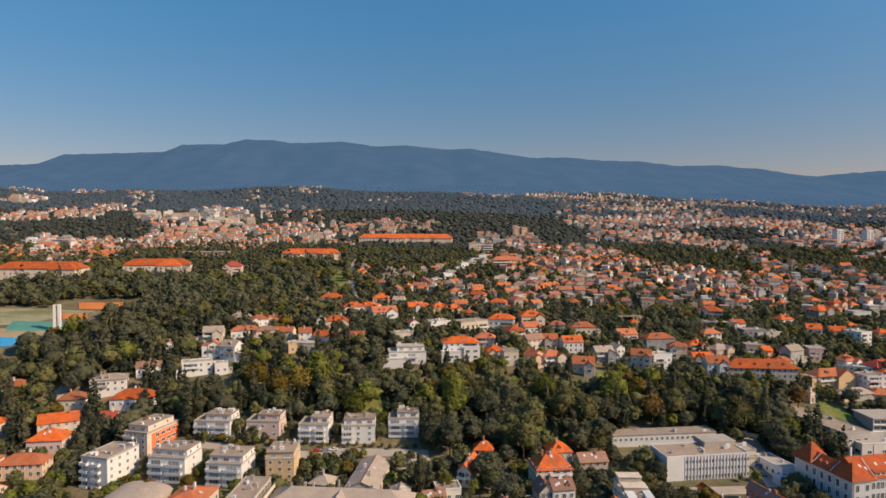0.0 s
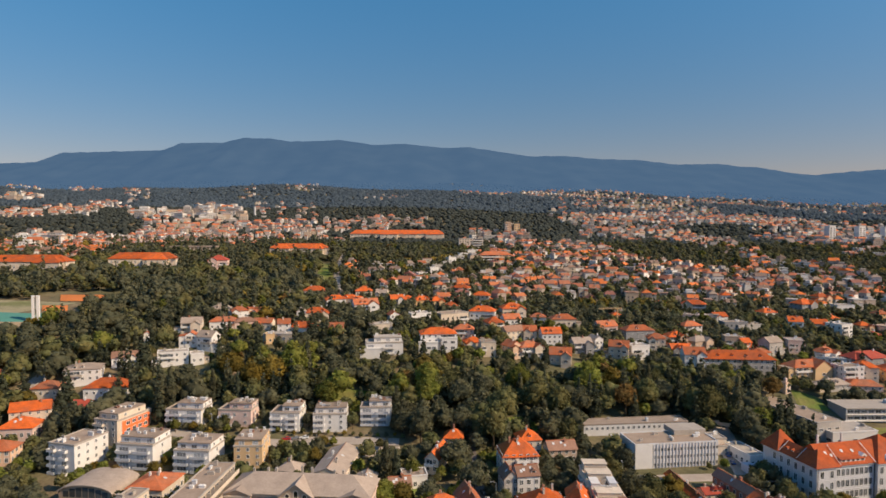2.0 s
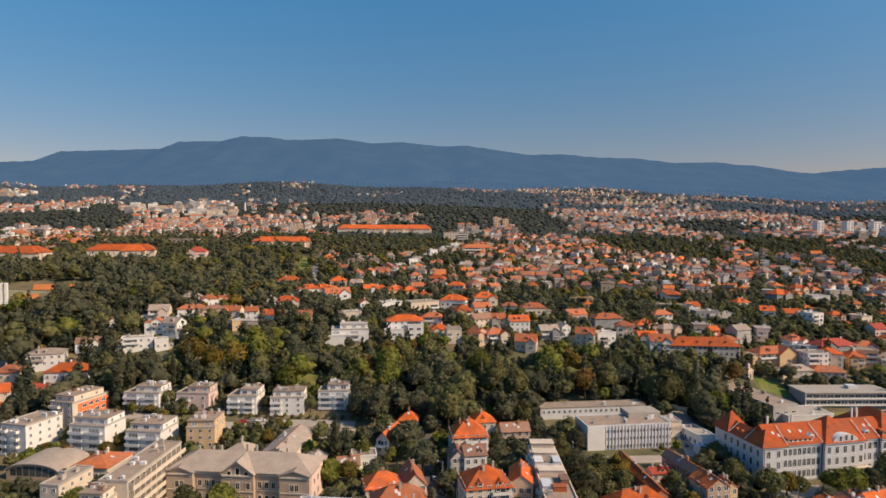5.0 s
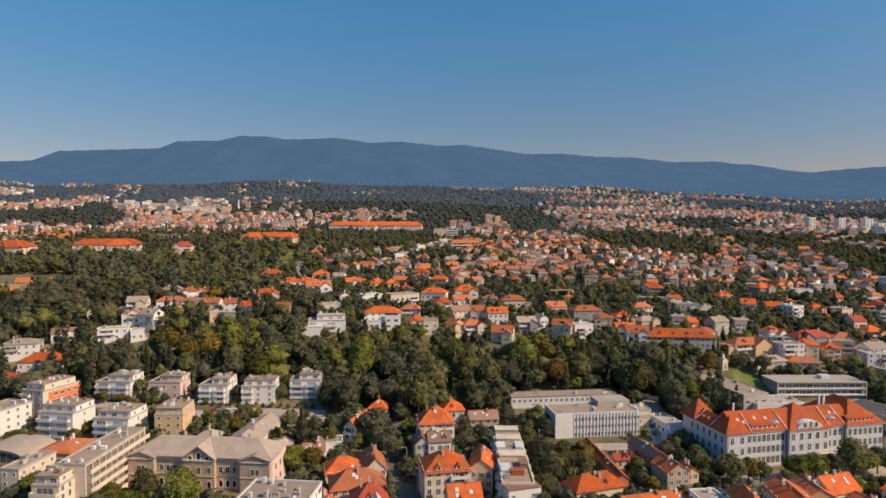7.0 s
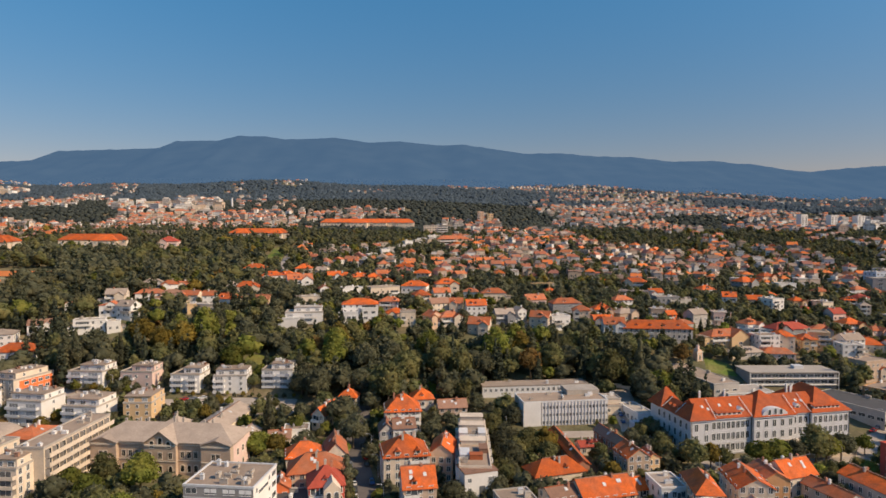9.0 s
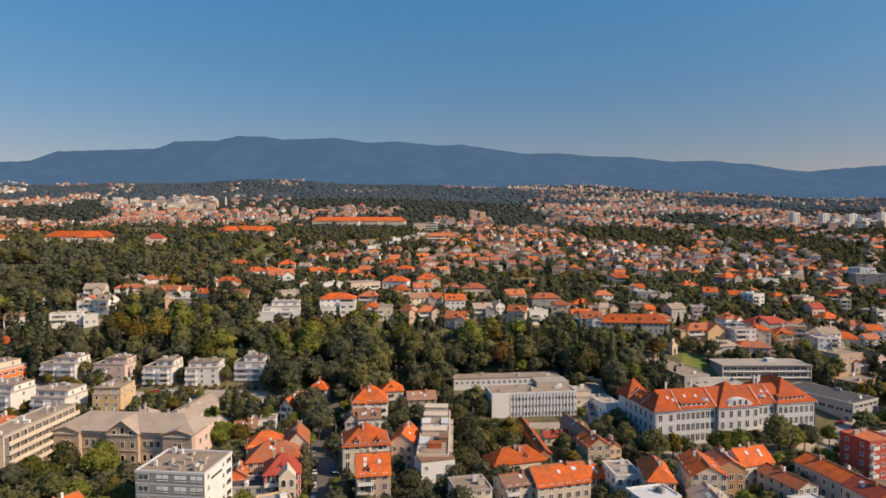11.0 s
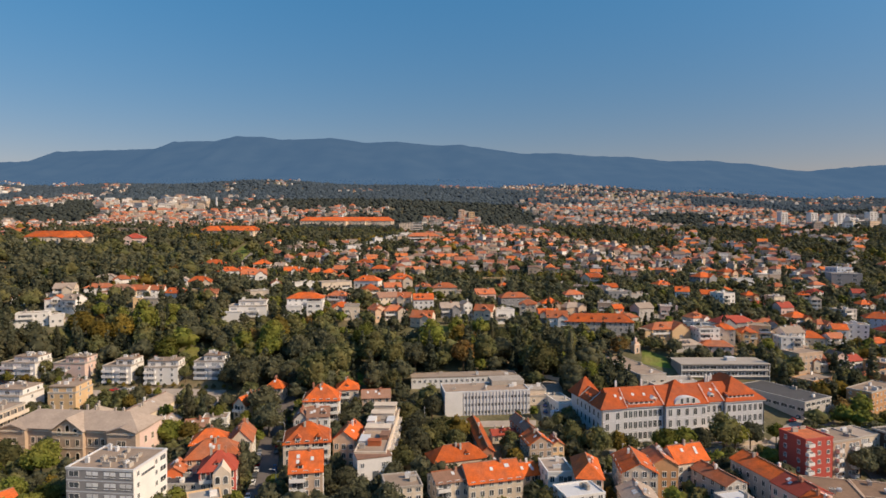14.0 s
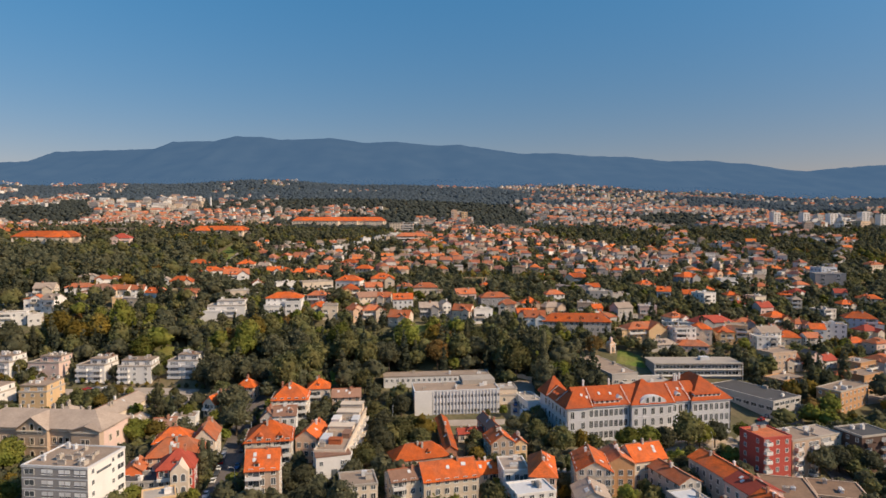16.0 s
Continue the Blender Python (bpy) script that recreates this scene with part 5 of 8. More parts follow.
house(67.0, 283.0, 8, 13, 9, 6.0, "gable", "stone", "t_brown", rise=2.6)
house(141.0, 298.0, 5, 11, 9, 5.0, "flat", "cream", "slab")
house(152.0, 287.0, 12, 8, 18, 5.0, "flat", "white", "slab", label="white low hall with a pale roof")
house(-49.0, 262.0, -14, 9, 9, 4.0, "hip", "cream", "t_grey", label="low garden house with a grey roof")
house(-30.5, 266.0, -6, 13, 30, 5.0, "gable", "cream", "t_grey", rise=2.6, label="long grey-roofed hall between mansion and villas")
house(-17.0, 252.0, -4, 8, 14, 4.5, "gable", "cream", "t_grey", rise=1.8, label="low grey-roofed annex beside the hall")


# ---------------------------------------------------------------- houses of the hillside: x, y, turn, width, depth, eaves, roof, walls, tiles
house(56.5, 385.5, 28, 9, 10, 6, "gable", "peach", "t_terra")
house(66.8, 386.4, 18, 14, 10, 6, "hip", "cream", "t_terra")
house(85.0, 379.5, -12, 13, 11, 5, "gable", "cream", "t_terra")
house(101.2, 398.9, 9, 12, 9, 6, "gable", "darkgrey", "t_grey")
house(111.7, 404.5, 21, 6, 9, 7, "gable", "white", "t_grey")
house(123.6, 392.1, -18, 12, 10, 7.5, "gable", "cream", "t_terra")
house(135.2, 393.3, 12, 12, 9, 8, "flat", "white", "slab")
house(27.9, 412.4, -3, 13, 9, 6, "hip", "pink", "t_terra")
house(32.7, 394.6, 12, 11, 9, 4, "hip", "cream", "t_orange")
house(41.1, 383.6, 7, 9, 9, 8, "flat", "cream", "gravel")
house(48.0, 421.1, 16, 11, 11, 9, "hip", "yellow", "t_orange")
house(59.6, 414.8, 26, 14, 9, 6, "gable", "cream", "t_brown")
house(71.4, 417.1, -4, 9, 9, 6, "gable", "cream", "t_terra")
house(84.0, 411.3, 6, 13, 10, 7, "gable", "cream", "t_orange")
house(42.6, 452.3, -9, 18, 11, 8, "hip", "cream", "t_orange")
house(65.1, 464.9, 8, 17, 12, 8, "hip", "cream", "t_orange")
house(-3.3, 447.8, 26, 15, 11, 5, "flat", "white", "slab")
house(19.8, 441.8, 30, 22, 11, 8, "flat", "cream", "gravel")
house(20.4, 475.7, 13, 9, 8, 5, "hip", "cream", "t_orange")
house(61.2, 439.4, 13, 12, 9, 7, "gable", "white", "t_terra")
house(97.8, 442.3, 3, 17, 10, 8, "hip", "cream", "t_terra")
house(82.7, 455.3, -8, 11, 8, 5, "hip", "cream", "t_terra")
house(141.7, 468.6, 8, 7, 7, 6, "hip", "peach", "t_orange")
house(145.6, 428.1, 9, 20, 10, 7, "hip", "darkgrey", "t_terra")
house(125.4, 433.9, 16, 14, 10, 7, "gable", "pink", "t_terra")
house(-48.7, 503.0, 8, 13, 11, 7, "hip", "cream", "t_orange")
house(-34.2, 503.8, -9, 9, 8, 6, "gable", "cream", "t_grey")
house(-56.6, 481.7, -20, 13, 9, 5, "hip", "cream", "t_orange")
house(-42.3, 458.7, 20, 18, 11, 7, "gable", "white", "t_terra")
house(-26.0, 416.4, 21, 12, 8, 5, "flat", "cream", "slab")
house(-19.9, 436.1, 21, 7, 8, 6, "gable", "white", "t_terra")
house(-21.4, 483.9, 13, 10, 9, 6, "gable", "white", "t_orange")
house(-13.3, 489.0, 11, 11, 9, 5, "hip", "cream", "t_orange")
house(-2.1, 489.7, 25, 14, 9, 5, "hip", "yellow", "t_orange")
house(8.7, 485.1, 15, 11, 9, 6, "hip", "yellow", "t_orange")
house(29.8, 540.3, -20, 15, 9, 6, "hip", "cream", "t_orange")
house(45.6, 513.2, -15, 14, 9, 6, "hip", "cream", "t_orange")
house(10.8, 544.0, 16, 10, 9, 7, "hip", "cream", "t_terra")
house(26.7, 501.0, 16, 7, 7, 5, "hip", "cream", "t_orange")
house(-176.2, 335.6, 20, 17, 13, 6.5, "hip", "white", "t_grey", rise=2.2)
house(-157.4, 324.9, 8, 21, 12, 4.2, "hip", "white", "t_orange")
house(-161.5, 307.5, 5, 8, 7, 5, "gable", "blue", "t_red")
house(-162.6, 351.6, 22, 13, 8, 4, "gable", "white", "t_brown")
house(-137.3, 354.9, 22, 16, 9, 6, "flat", "white", "slab")
house(-124.6, 356.4, 26, 7, 8, 5, "flat", "white", "slab")
house(-123.6, 371.8, -14, 10, 9, 7, "gable", "white", "t_grey")
house(-134.3, 373.7, 12, 6, 7, 6, "gable", "cream", "t_terra")
house(-161.3, 375.7, 18, 4, 5, 4, "gable", "white", "t_terra")
house(-141.7, 393.5, 12, 12, 9, 6, "gable", "cream", "t_grey")
house(-125.2, 403.3, 13, 17, 8, 5, "hip", "white", "t_terra")
house(-112.5, 404.8, 27, 14, 8, 5, "hip", "pink", "t_brown")
house(-101.2, 408.3, -3, 12, 8, 4, "gable", "cream", "t_terra")
house(-138.2, 435.2, 17, 14, 8, 4, "hip", "grey", "t_grey")
house(-123.9, 428.7, 26, 11, 8, 5, "hip", "cream", "t_terra")
house(-114.5, 432.2, -10, 11, 8, 4, "gable", "white", "t_terra")
house(-86.9, 402.4, 12, 8, 8, 6, "gable", "white", "t_terra")
house(-85.6, 387.5, -2, 18, 9, 4, "flat", "cream", "slab")
house(-90.5, 382.0, 22, 5, 6, 5, "flat", "yellow", "slab")
house(-74.4, 400.8, -20, 11, 9, 5, "gable", "white", "t_orange")
house(-72.9, 435.5, 15, 16, 10, 5, "hip", "cream", "t_orange")
house(-104.6, 495.0, 28, 17, 8, 4, "flat", "stone", "t_terra")
house(-88.0, 505.3, 7, 17, 10, 5, "hip", "pink", "t_orange")
house(-67.0, 477.0, 17, 15, 9, 5, "hip", "cream", "t_orange")
house(-82.0, 430.6, 8, 6, 7, 6, "gable", "white", "t_grey")
house(-54.2, 407.4, 4, 9, 8, 4, "gable", "peach", "t_terra")
house(-186.7, 322.1, 5, 13, 10, 4, "hip", "cream", "t_terra")
house(-182.7, 301.9, 25, 17, 10, 6, "gable", "cream", "t_orange")
house(-179.6, 289.6, 8, 15, 12, 5, "hip", "pink", "t_orange")
house(-177.2, 268.2, 8, 18, 10, 6, "hip", "peach", "t_terra")
house(-178.5, 247.0, -20, 12, 9, 5.5, "gable", "peach", "t_orange")
house(-220.7, 328.8, 5, 12, 9, 5, "hip", "cream", "t_terra")
house(-213.8, 295.6, 5, 16, 11, 7, "hip", "white", "t_orange")
house(-194.2, 262.9, 5, 16, 12, 8, "hip", "cream", "t_terra")
house(169.0, 422.0, 4, 12, 10, 6, "hip", "peach", "t_orange")
house(164.7, 401.7, 2, 13, 8, 5, "gable", "darkgrey", "t_orange")
house(153.4, 413.3, -9, 11, 9, 7, "hip", "cream", "t_terra")
house(183.6, 419.1, 26, 15, 9, 5, "hip", "stone", "t_grey")
house(206.6, 421.4, -9, 10, 8, 8, "flat", "stone", "slab")
house(213.2, 417.8, 12, 7, 7, 6, "gable", "orange_wall", "t_orange")
house(229.6, 415.6, 23, 12, 9, 8, "gable", "grey", "t_grey")
house(248.8, 421.7, -9, 11, 10, 8, "flat", "pink", "slab")
house(264.0, 414.0, 23, 12, 10, 4, "hip", "cream", "t_terra")
house(233.3, 381.5, 14, 25, 11, 6, "hip", "yellow", "t_terra")
house(284.7, 405.1, 12, 26, 12, 5, "hip", "darkgrey", "t_red")
house(263.9, 404.9, -22, 20, 5, 3, "flat", "cream", "slab")
house(255.5, 376.4, 6, 13, 11, 9, "flat", "white", "gravel")
house(268.3, 380.8, -12, 12, 11, 8, "hip", "cream", "t_orange")
house(282.4, 380.7, -6, 9, 11, 7, "hip", "yellow", "t_orange")
house(292.0, 384.7, -20, 12, 13, 10, "flat", "yellow", "gravel")
house(239.0, 364.6, 14, 17, 9, 3, "hip", "grey", "t_grey")
house(257.3, 365.3, -10, 18, 9, 3, "hip", "pink", "t_terra")
house(302.0, 459.6, 22, 11, 13, 10, "flat", "white", "slab")
house(327.0, 471.9, 4, 9, 9, 7, "hip", "yellow", "t_orange")
house(325.7, 458.1, 12, 8, 8, 4, "hip", "cream", "t_red")
house(344.3, 466.8, 17, 10, 9, 8, "flat", "cream", "gravel")
house(333.7, 436.2, 12, 10, 10, 8, "gable", "pink", "t_red")
house(300.9, 483.3, -4, 12, 9, 4, "gable", "cream", "t_orange")
house(277.6, 473.8, -16, 10, 10, 7, "gable", "white", "t_orange")
house(273.7, 508.3, 17, 13, 10, 5, "hip", "white", "t_orange")
house(225.9, 486.2, 10, 11, 8, 5, "gable", "cream", "t_orange")
house(220.5, 521.0, -19, 19, 10, 6, "hip", "cream", "t_orange")
house(193.0, 518.1, 8, 9, 8, 5, "gable", "cream", "t_orange")
house(264.7, 561.1, -8, 9, 9, 7, "hip", "cream", "t_orange")
house(316.0, 530.6, 24, 17, 12, 9, "hip", "darkgrey", "t_orange")
house(354.1, 571.0, 17, 13, 10, 8, "hip", "peach", "t_orange")
house(352.4, 536.3, 2, 15, 11, 8, "flat", "cream", "t_grey")
house(322.1, 502.5, 8, 10, 8, 4, "hip", "yellow", "t_orange")
house(372.8, 519.3, 12, 11, 9, 6, "hip", "yellow", "t_terra")
house(236.8, 463.2, 16, 22, 9, 5, "flat", "grey", "t_terra")
house(209.5, 486.0, -14, 22, 7, 5, "flat", "pink", "slab")
house(189.9, 450.2, 12, 14, 9, 6, "hip", "white", "t_terra")
house(225.9, 461.3, 4, 17, 9, 7, "flat", "darkgrey", "t_terra")
house(215.1, 402.0, 27, 14, 8, 5, "hip", "grey", "t_terra")
house(333.9, 420.0, 8, 13, 11, 6, "hip", "yellow", "t_orange")
house(302.3, 383.6, -3, 14, 10, 6, "flat", "peach", "slab")
house(307.2, 378.3, 13, 14, 10, 9, "gable", "cream", "t_grey")
house(307.2, 407.0, -15, 12, 9, 5, "hip", "darkgrey", "t_terra")
house(389.7, 495.5, 27, 12, 9, 7, "hip", "cream", "t_red")
house(395.1, 520.2, 9, 11, 9, 6, "flat", "cream", "slab")
house(324.8, 386.7, -15, 14, 11, 4, "hip", "cream", "t_orange")
house(319.6, 395.7, 3, 12, 10, 5, "hip", "cream", "t_terra")
house(348.1, 396.3, -14, 9, 9, 7, "gable", "white", "t_orange")
house(362.4, 400.8, -20, 12, 11, 9, "flat", "white", "gravel")
house(374.6, 433.8, 23, 12, 11, 9, "flat", "grey", "t_terra")
house(389.1, 417.6, -22, 19, 12, 9, "hip", "blue", "t_orange")
house(383.7, 402.3, 16, 13, 10, 6, "hip", "cream", "t_red")
house(364.3, 383.8, 12, 13, 9, 4, "hip", "cream", "t_orange")
house(342.5, 408.2, 17, 11, 8, 6, "hip", "pink", "t_terra")
house(301.5, 369.3, -2, 12, 10, 9, "flat", "white", "slab")
house(295.6, 343.0, 20, 17, 11, 10, "flat", "stone", "gravel")
house(316.6, 347.3, 12, 8, 9, 7, "gable", "pink", "t_dark")
house(303.0, 345.1, 2, 9, 9, 6, "gable", "cream", "t_terra")
house(326.7, 350.7, 20, 10, 8, 4, "gable", "white", "t_red")
house(339.6, 342.3, 30, 16, 12, 7, "flat", "ochre", "gravel")
house(369.0, 458.5, -14, 7, 8, 9, "hip", "cream", "t_grey")
house(377.1, 488.7, -14, 9, 9, 6, "hip", "peach", "t_orange")
house(347.3, 476.6, 9, 12, 9, 6, "flat", "pink", "gravel")
house(436.7, 480.0, -20, 16, 9, 6, "hip", "cream", "t_orange")
house(407.9, 463.5, 7, 11, 9, 6, "hip", "cream", "t_orange")
house(532.7, 620.6, 21, 18, 10, 7, "hip", "cream", "t_terra")
house(415.3, 537.6, 13, 12, 9, 5, "hip", "cream", "t_terra")
house(422.8, 525.9, 13, 12, 9, 5, "hip", "pink", "t_terra")
house(372.4, 375.8, 23, 12, 9, 7, "hip", "pink", "t_terra")
house(423.7, 495.3, -16, 9, 9, 7, "gable", "cream", "t_red")
house(336.2, 381.9, 8, 10, 8, 6, "gable", "white", "t_terra")
house(320.3, 324.6, 5, 14, 9, 5, "hip", "cream", "t_terra")
house(357.4, 349.9, 23, 14, 9, 6, "hip", "white", "t_terra")
house(287.5, 318.2, 32, 20, 11, 6, "flat", "ochre", "gravel")
house(329.9, 322.6, 30, 18, 11, 8, "flat", "ochre", "gravel")


for k in range(9):
    # the terrace of white flats that climbs the hill
    x, y = -6 + 7.2 * k + 2.5 * (k % 2), 602 + 23.5 * k
    house(x, y, 20 + 6 * math.sin(k * 1.7), 9, 9, 6.5 + 1.5 * (k % 3 == 1), "flat", ("white", "white", "grey")[k % 3], "slab", label="pale cubic house of a terrace climbing the hill")
house(73, 719, 8, 36, 12, 9, "hip", "peach", "t_terra", label="long peach block of flats with a terracotta roof")
house(51, 856, 4, 32, 15, 15, "flat", "cream", "slab", label="tall pale block of flats on the crest")
house(90, 985, 6, 26, 12, 9, "flat", "grey", "slab", label="grey flat-roofed block beyond the crest")
house(125, 1090, 0, 10, 12, 20, "flat", "peach", "gravel", label="peach tower of flats beyond the crest")
house(458, 575, 10, 16, 14, 13, "flat", "blue", "gravel", label="blue office block at the foot of the hill")


# ---------------------------------------------------------------- streets, lawns and grounds laid on the slope
PATCH = []  # polygons kept clear of trees


def inside(poly, x, y):
    hit = False
    for (x0, y0), (x1, y1) in zip(poly, poly[1:] + poly[:1]):
        if (y0 > y) != (y1 > y) and x < (x1 - x0) * (y - y0) / (y1 - y0) + x0:
            hit = not hit
    return hit


def strip(name, pts, width, material, label, category, lift=0.25, kind="structure"):
    """A band along a line of points, laid on the ground."""
    fine = []
    for (x0, y0), (x1, y1) in zip(pts, pts[1:]):
        n = max(1, int(math.hypot(x1 - x0, y1 - y0) / 5))
        fine += [(x0 + (x1 - x0) * k / n, y0 + (y1 - y0) * k / n) for k in range(n)]
    fine.append(pts[-1])
    bm = bmesh.new()
    left, right, last = [], [], None
    for k, (x, y) in enumerate(fine):
        ax, ay = fine[min(k + 1, len(fine) - 1)][0] - fine[max(k - 1, 0)][0], fine[min(k + 1, len(fine) - 1)][1] - fine[max(k - 1, 0)][1]
        L = math.hypot(ax, ay)
        nx, ny = -ay / L * width / 2, ax / L * width / 2
        row_ = [bm.verts.new((x + nx * q, y + ny * q, ground_z(x + nx * q, y + ny * q) + lift + (0.02 if abs(q) < 1 else -0.3))) for q in (-1.02, -0.98, 0, 0.98, 1.02)]
        if last:
            for a in range(4):
                bm.faces.new((last[a], last[a + 1], row_[a + 1], row_[a]))
        last = row_
        left.append((x + nx, y + ny)), right.append((x - nx, y - ny))
    PATCH.append(left + right[::-1])
    ob = new(name, mesh_of(name, bm, M[material]))
    return tagged(ob, label, category, kind=kind)


def patch(name, pts, material, label, category, lift=0.3, kind="structure"):
    """A flat area with four corners, laid on the ground as a grid."""
    bm = bmesh.new()
    n = 8
    grid = []
    (ax, ay), (bx, by), (cx, cy), (dx, dy) = pts
    for i in range(n + 1):
        line = []
        for j in range(n + 1):
            u, v = i / n, j / n
            x = (ax * (1 - u) + bx * u) * (1 - v) + (dx * (1 - u) + cx * u) * v
            y = (ay * (1 - u) + by * u) * (1 - v) + (dy * (1 - u) + cy * u) * v
            line.append(bm.verts.new((x, y, ground_z(x, y) + lift - (0.4 if i in (0, n) or j in (0, n) else 0))))
        grid.append(line)
    for i in range(n):
        for j in range(n):
            bm.faces.new((grid[i][j], grid[i + 1][j], grid[i + 1][j + 1], grid[i][j + 1]))
    bmesh.ops.recalc_face_normals(bm, faces=bm.faces)
    PATCH.append(list(pts))
    return tagged(new(name, mesh_of(name, bm, M[material])), label, category, kind=kind)


strip("road_street", [(41, 150), (40, 191), (36, 213), (31, 235), (27, 255), (25, 292)], 8.5, "asphalt", "narrow asphalt street between the houses", "road")
strip("road_school", [(110, 205), (135, 216), (154, 223), (176, 222), (205, 243), (231, 247), (253, 272), (278, 292), (304, 303), (360, 318)], 9, "paving", "pale street in front of the palace", "road")
strip("road_hall", [(285, 330), (278, 300), (269, 266), (262, 240), (250, 205), (240, 150)], 7, "asphalt", "asphalt street beside the flats", "road")
strip("road_lane", [(-222, 240), (-206, 294), (-203, 312), (-200, 333), (-198, 346), (-190, 372)], 6, "paving", "sunlit lane climbing between trees", "road")
strip("road_drive", [(-119, 296), (-103, 294), (-86, 290), (-61, 289), (-47, 292), (-26, 293), (-6, 293)], 6, "paving", "pale drive in front of the villa blocks", "road")
strip("road_hill", [(-66, 500), (-80, 560), (-92, 640), (-104, 760)], 6, "paving", "pale road up the hill", "road")
patch("pavement_parking", [(-23, 279), (-4, 281), (-5, 290), (-21, 289)], "paving", "paved parking yard", "pavement")
patch("lawn", [(206, 341), (222, 335), (224, 352), (213, 362)], "grass", "bright lawn below the chapel", "lawn")
patch("lawn", [(85, 348), (99, 350), (103, 380), (93, 380)], "grass", "steep sunlit lawn below the houses", "lawn")
patch("lawn", [(-96, 540), (-80, 545), (-104, 680), (-118, 676)], "grass", "open meadow strip on the slope", "lawn")
patch("ground_earth", [(-103, 338), (-90, 339), (-93, 350), (-101, 350)], "sand", "bare earth clearing", "ground")
patch("lawn", [(-136, 331), (-112, 331), (-114, 341), (-136, 341)], "grass", "garden lawn below the white house", "lawn")
patch("lawn", [(43, 304), (62, 305), (60, 320), (46, 318)], "grass", "park lawn between trees", "lawn")
patch("lawn", [(-44, 326), (-20, 324), (-22, 336), (-42, 338)], "grass", "grass slope behind the villas", "lawn")
patch("lawn", [(-4, 246), (18, 247), (16, 256), (-2, 255)], "grass", "small walled lawn", "lawn")
patch("pavement_yard", [(88, 262), (140, 268), (141, 275), (90, 270)], "paving", "paved school yard", "pavement")
patch("pavement_yard", [(141, 272), (156, 272), (158, 318), (146, 317)], "paving", "paved lane beside the school", "pavement")
patch("pavement_forecourt", [(160, 234), (236, 252), (237, 262), (162, 245)], "paving", "paved palace forecourt", "pavement")
patch("lawn", [(219, 312), (250, 316), (251, 323), (222, 320)], "grass", "dry lawn before the school", "lawn")
patch("ground_field", [(-330, 385), (-266, 400), (-236, 446), (-330, 440)], "field", "dry grass playing field", "field", 0.25)
patch("court", [(-268, 386), (-228, 394), (-236, 412), (-276, 408)], "court", "teal tennis courts", "court", 0.75)
patch("court", [(-250, 417), (-235, 420), (-243, 434), (-258, 430)], "clay", "orange clay tennis court", "court", 0.75)
patch("court", [(-255, 445), (-221, 453), (-231, 472), (-266, 464)], "clay", "orange clay courts", "court", 0.75)
patch("pavement_deck", [(-300, 368), (-230, 384), (-234, 397), (-300, 389)], "sand", "beige pool deck", "pavement", 0.45)
patch("water_pool", [(-300, 362), (-252, 369), (-247, 379), (-300, 375)], "water", "bright blue swimming pool", "pool", 0.7)

PATCH.append([(-330, 345), (-240, 345), (-232, 400), (-330, 400)])
PATCH.append([(-122, 284), (-2, 284), (-2, 299), (-122, 299)])
PATCH.append([(-272, 404), (-232, 404), (-212, 452), (-226, 484), (-280, 470)])
PATCH.append([(94, 256), (143, 262), (143, 277), (94, 277)])
PATCH.append([(106, 222), (121, 222), (122, 272), (108, 272)])
PATCH.append([(103, 176), (124, 176), (124, 204), (103, 204)])
PATCH.append([(158, 224), (240, 240), (240, 262), (158, 246)])
PATCH.append([(-134, 270), (-108, 280), (-108, 298), (-134, 306)])
PATCH.append([(-246, 378), (-214, 388), (-212, 418), (-246, 412)])
PATCH.append([(186, 282), (272, 292), (272, 340), (190, 340)])
PATCH.append([(225, 262), (262, 275), (262, 292), (215, 290)])
BOUNDS = [(min(p[0] for p in q), max(p[0] for p in q), min(p[1] for p in q), max(p[1] for p in q), q) for q in PATCH]


def clear(x, y, m):
    for fx, fy, c, s, hw, hd, ahead in GRID.get((int(x // 60), int(y // 60)), ()):
        dx, dy = x - fx, y - fy
        if abs(dx * c + dy * s) < hw + m and -hd - m - ahead < -dx * s + dy * c < hd + m:
            return False
    return not any(x0 < x < x1 and y0 < y < y1 and inside(q, x, y) for x0, x1, y0, y1, q in BOUNDS)


# ---------------------------------------------------------------- the town beyond
WALLS = pieces("far_walls", [(0.60, 0.57, 0.54), (0.52, 0.45, 0.37), (0.74, 0.73, 0.71), (0.42, 0.34, 0.29), (0.62, 0.60, 0.58), (0.38, 0.36, 0.35), (0.56, 0.43, 0.32)])
TILES = pieces("far_tiles", [(0.64, 0.18, 0.055), (0.40, 0.155, 0.09), (0.30, 0.13, 0.10), (0.52, 0.18, 0.08), (0.27, 0.175, 0.13), (0.66, 0.185, 0.05), (0.33, 0.25, 0.20), (0.40, 0.14, 0.08), (0.22, 0.155, 0.125), (0.50, 0.16, 0.07)])
# duller than the near palette: distance haze mixed into the tile colours
TILES_FAR = pieces("far_haze_dulled_tiles", [(0.56, 0.18, 0.08), (0.36, 0.18, 0.13), (0.54, 0.19, 0.09), (0.48, 0.18, 0.10), (0.28, 0.20, 0.17), (0.56, 0.21, 0.10), (0.38, 0.30, 0.26), (0.42, 0.18, 0.12)])
PALE = pieces("far_flat_roofs", [(0.42, 0.38, 0.36), (0.33, 0.28, 0.25), (0.55, 0.53, 0.51), (0.36, 0.21, 0.15)])


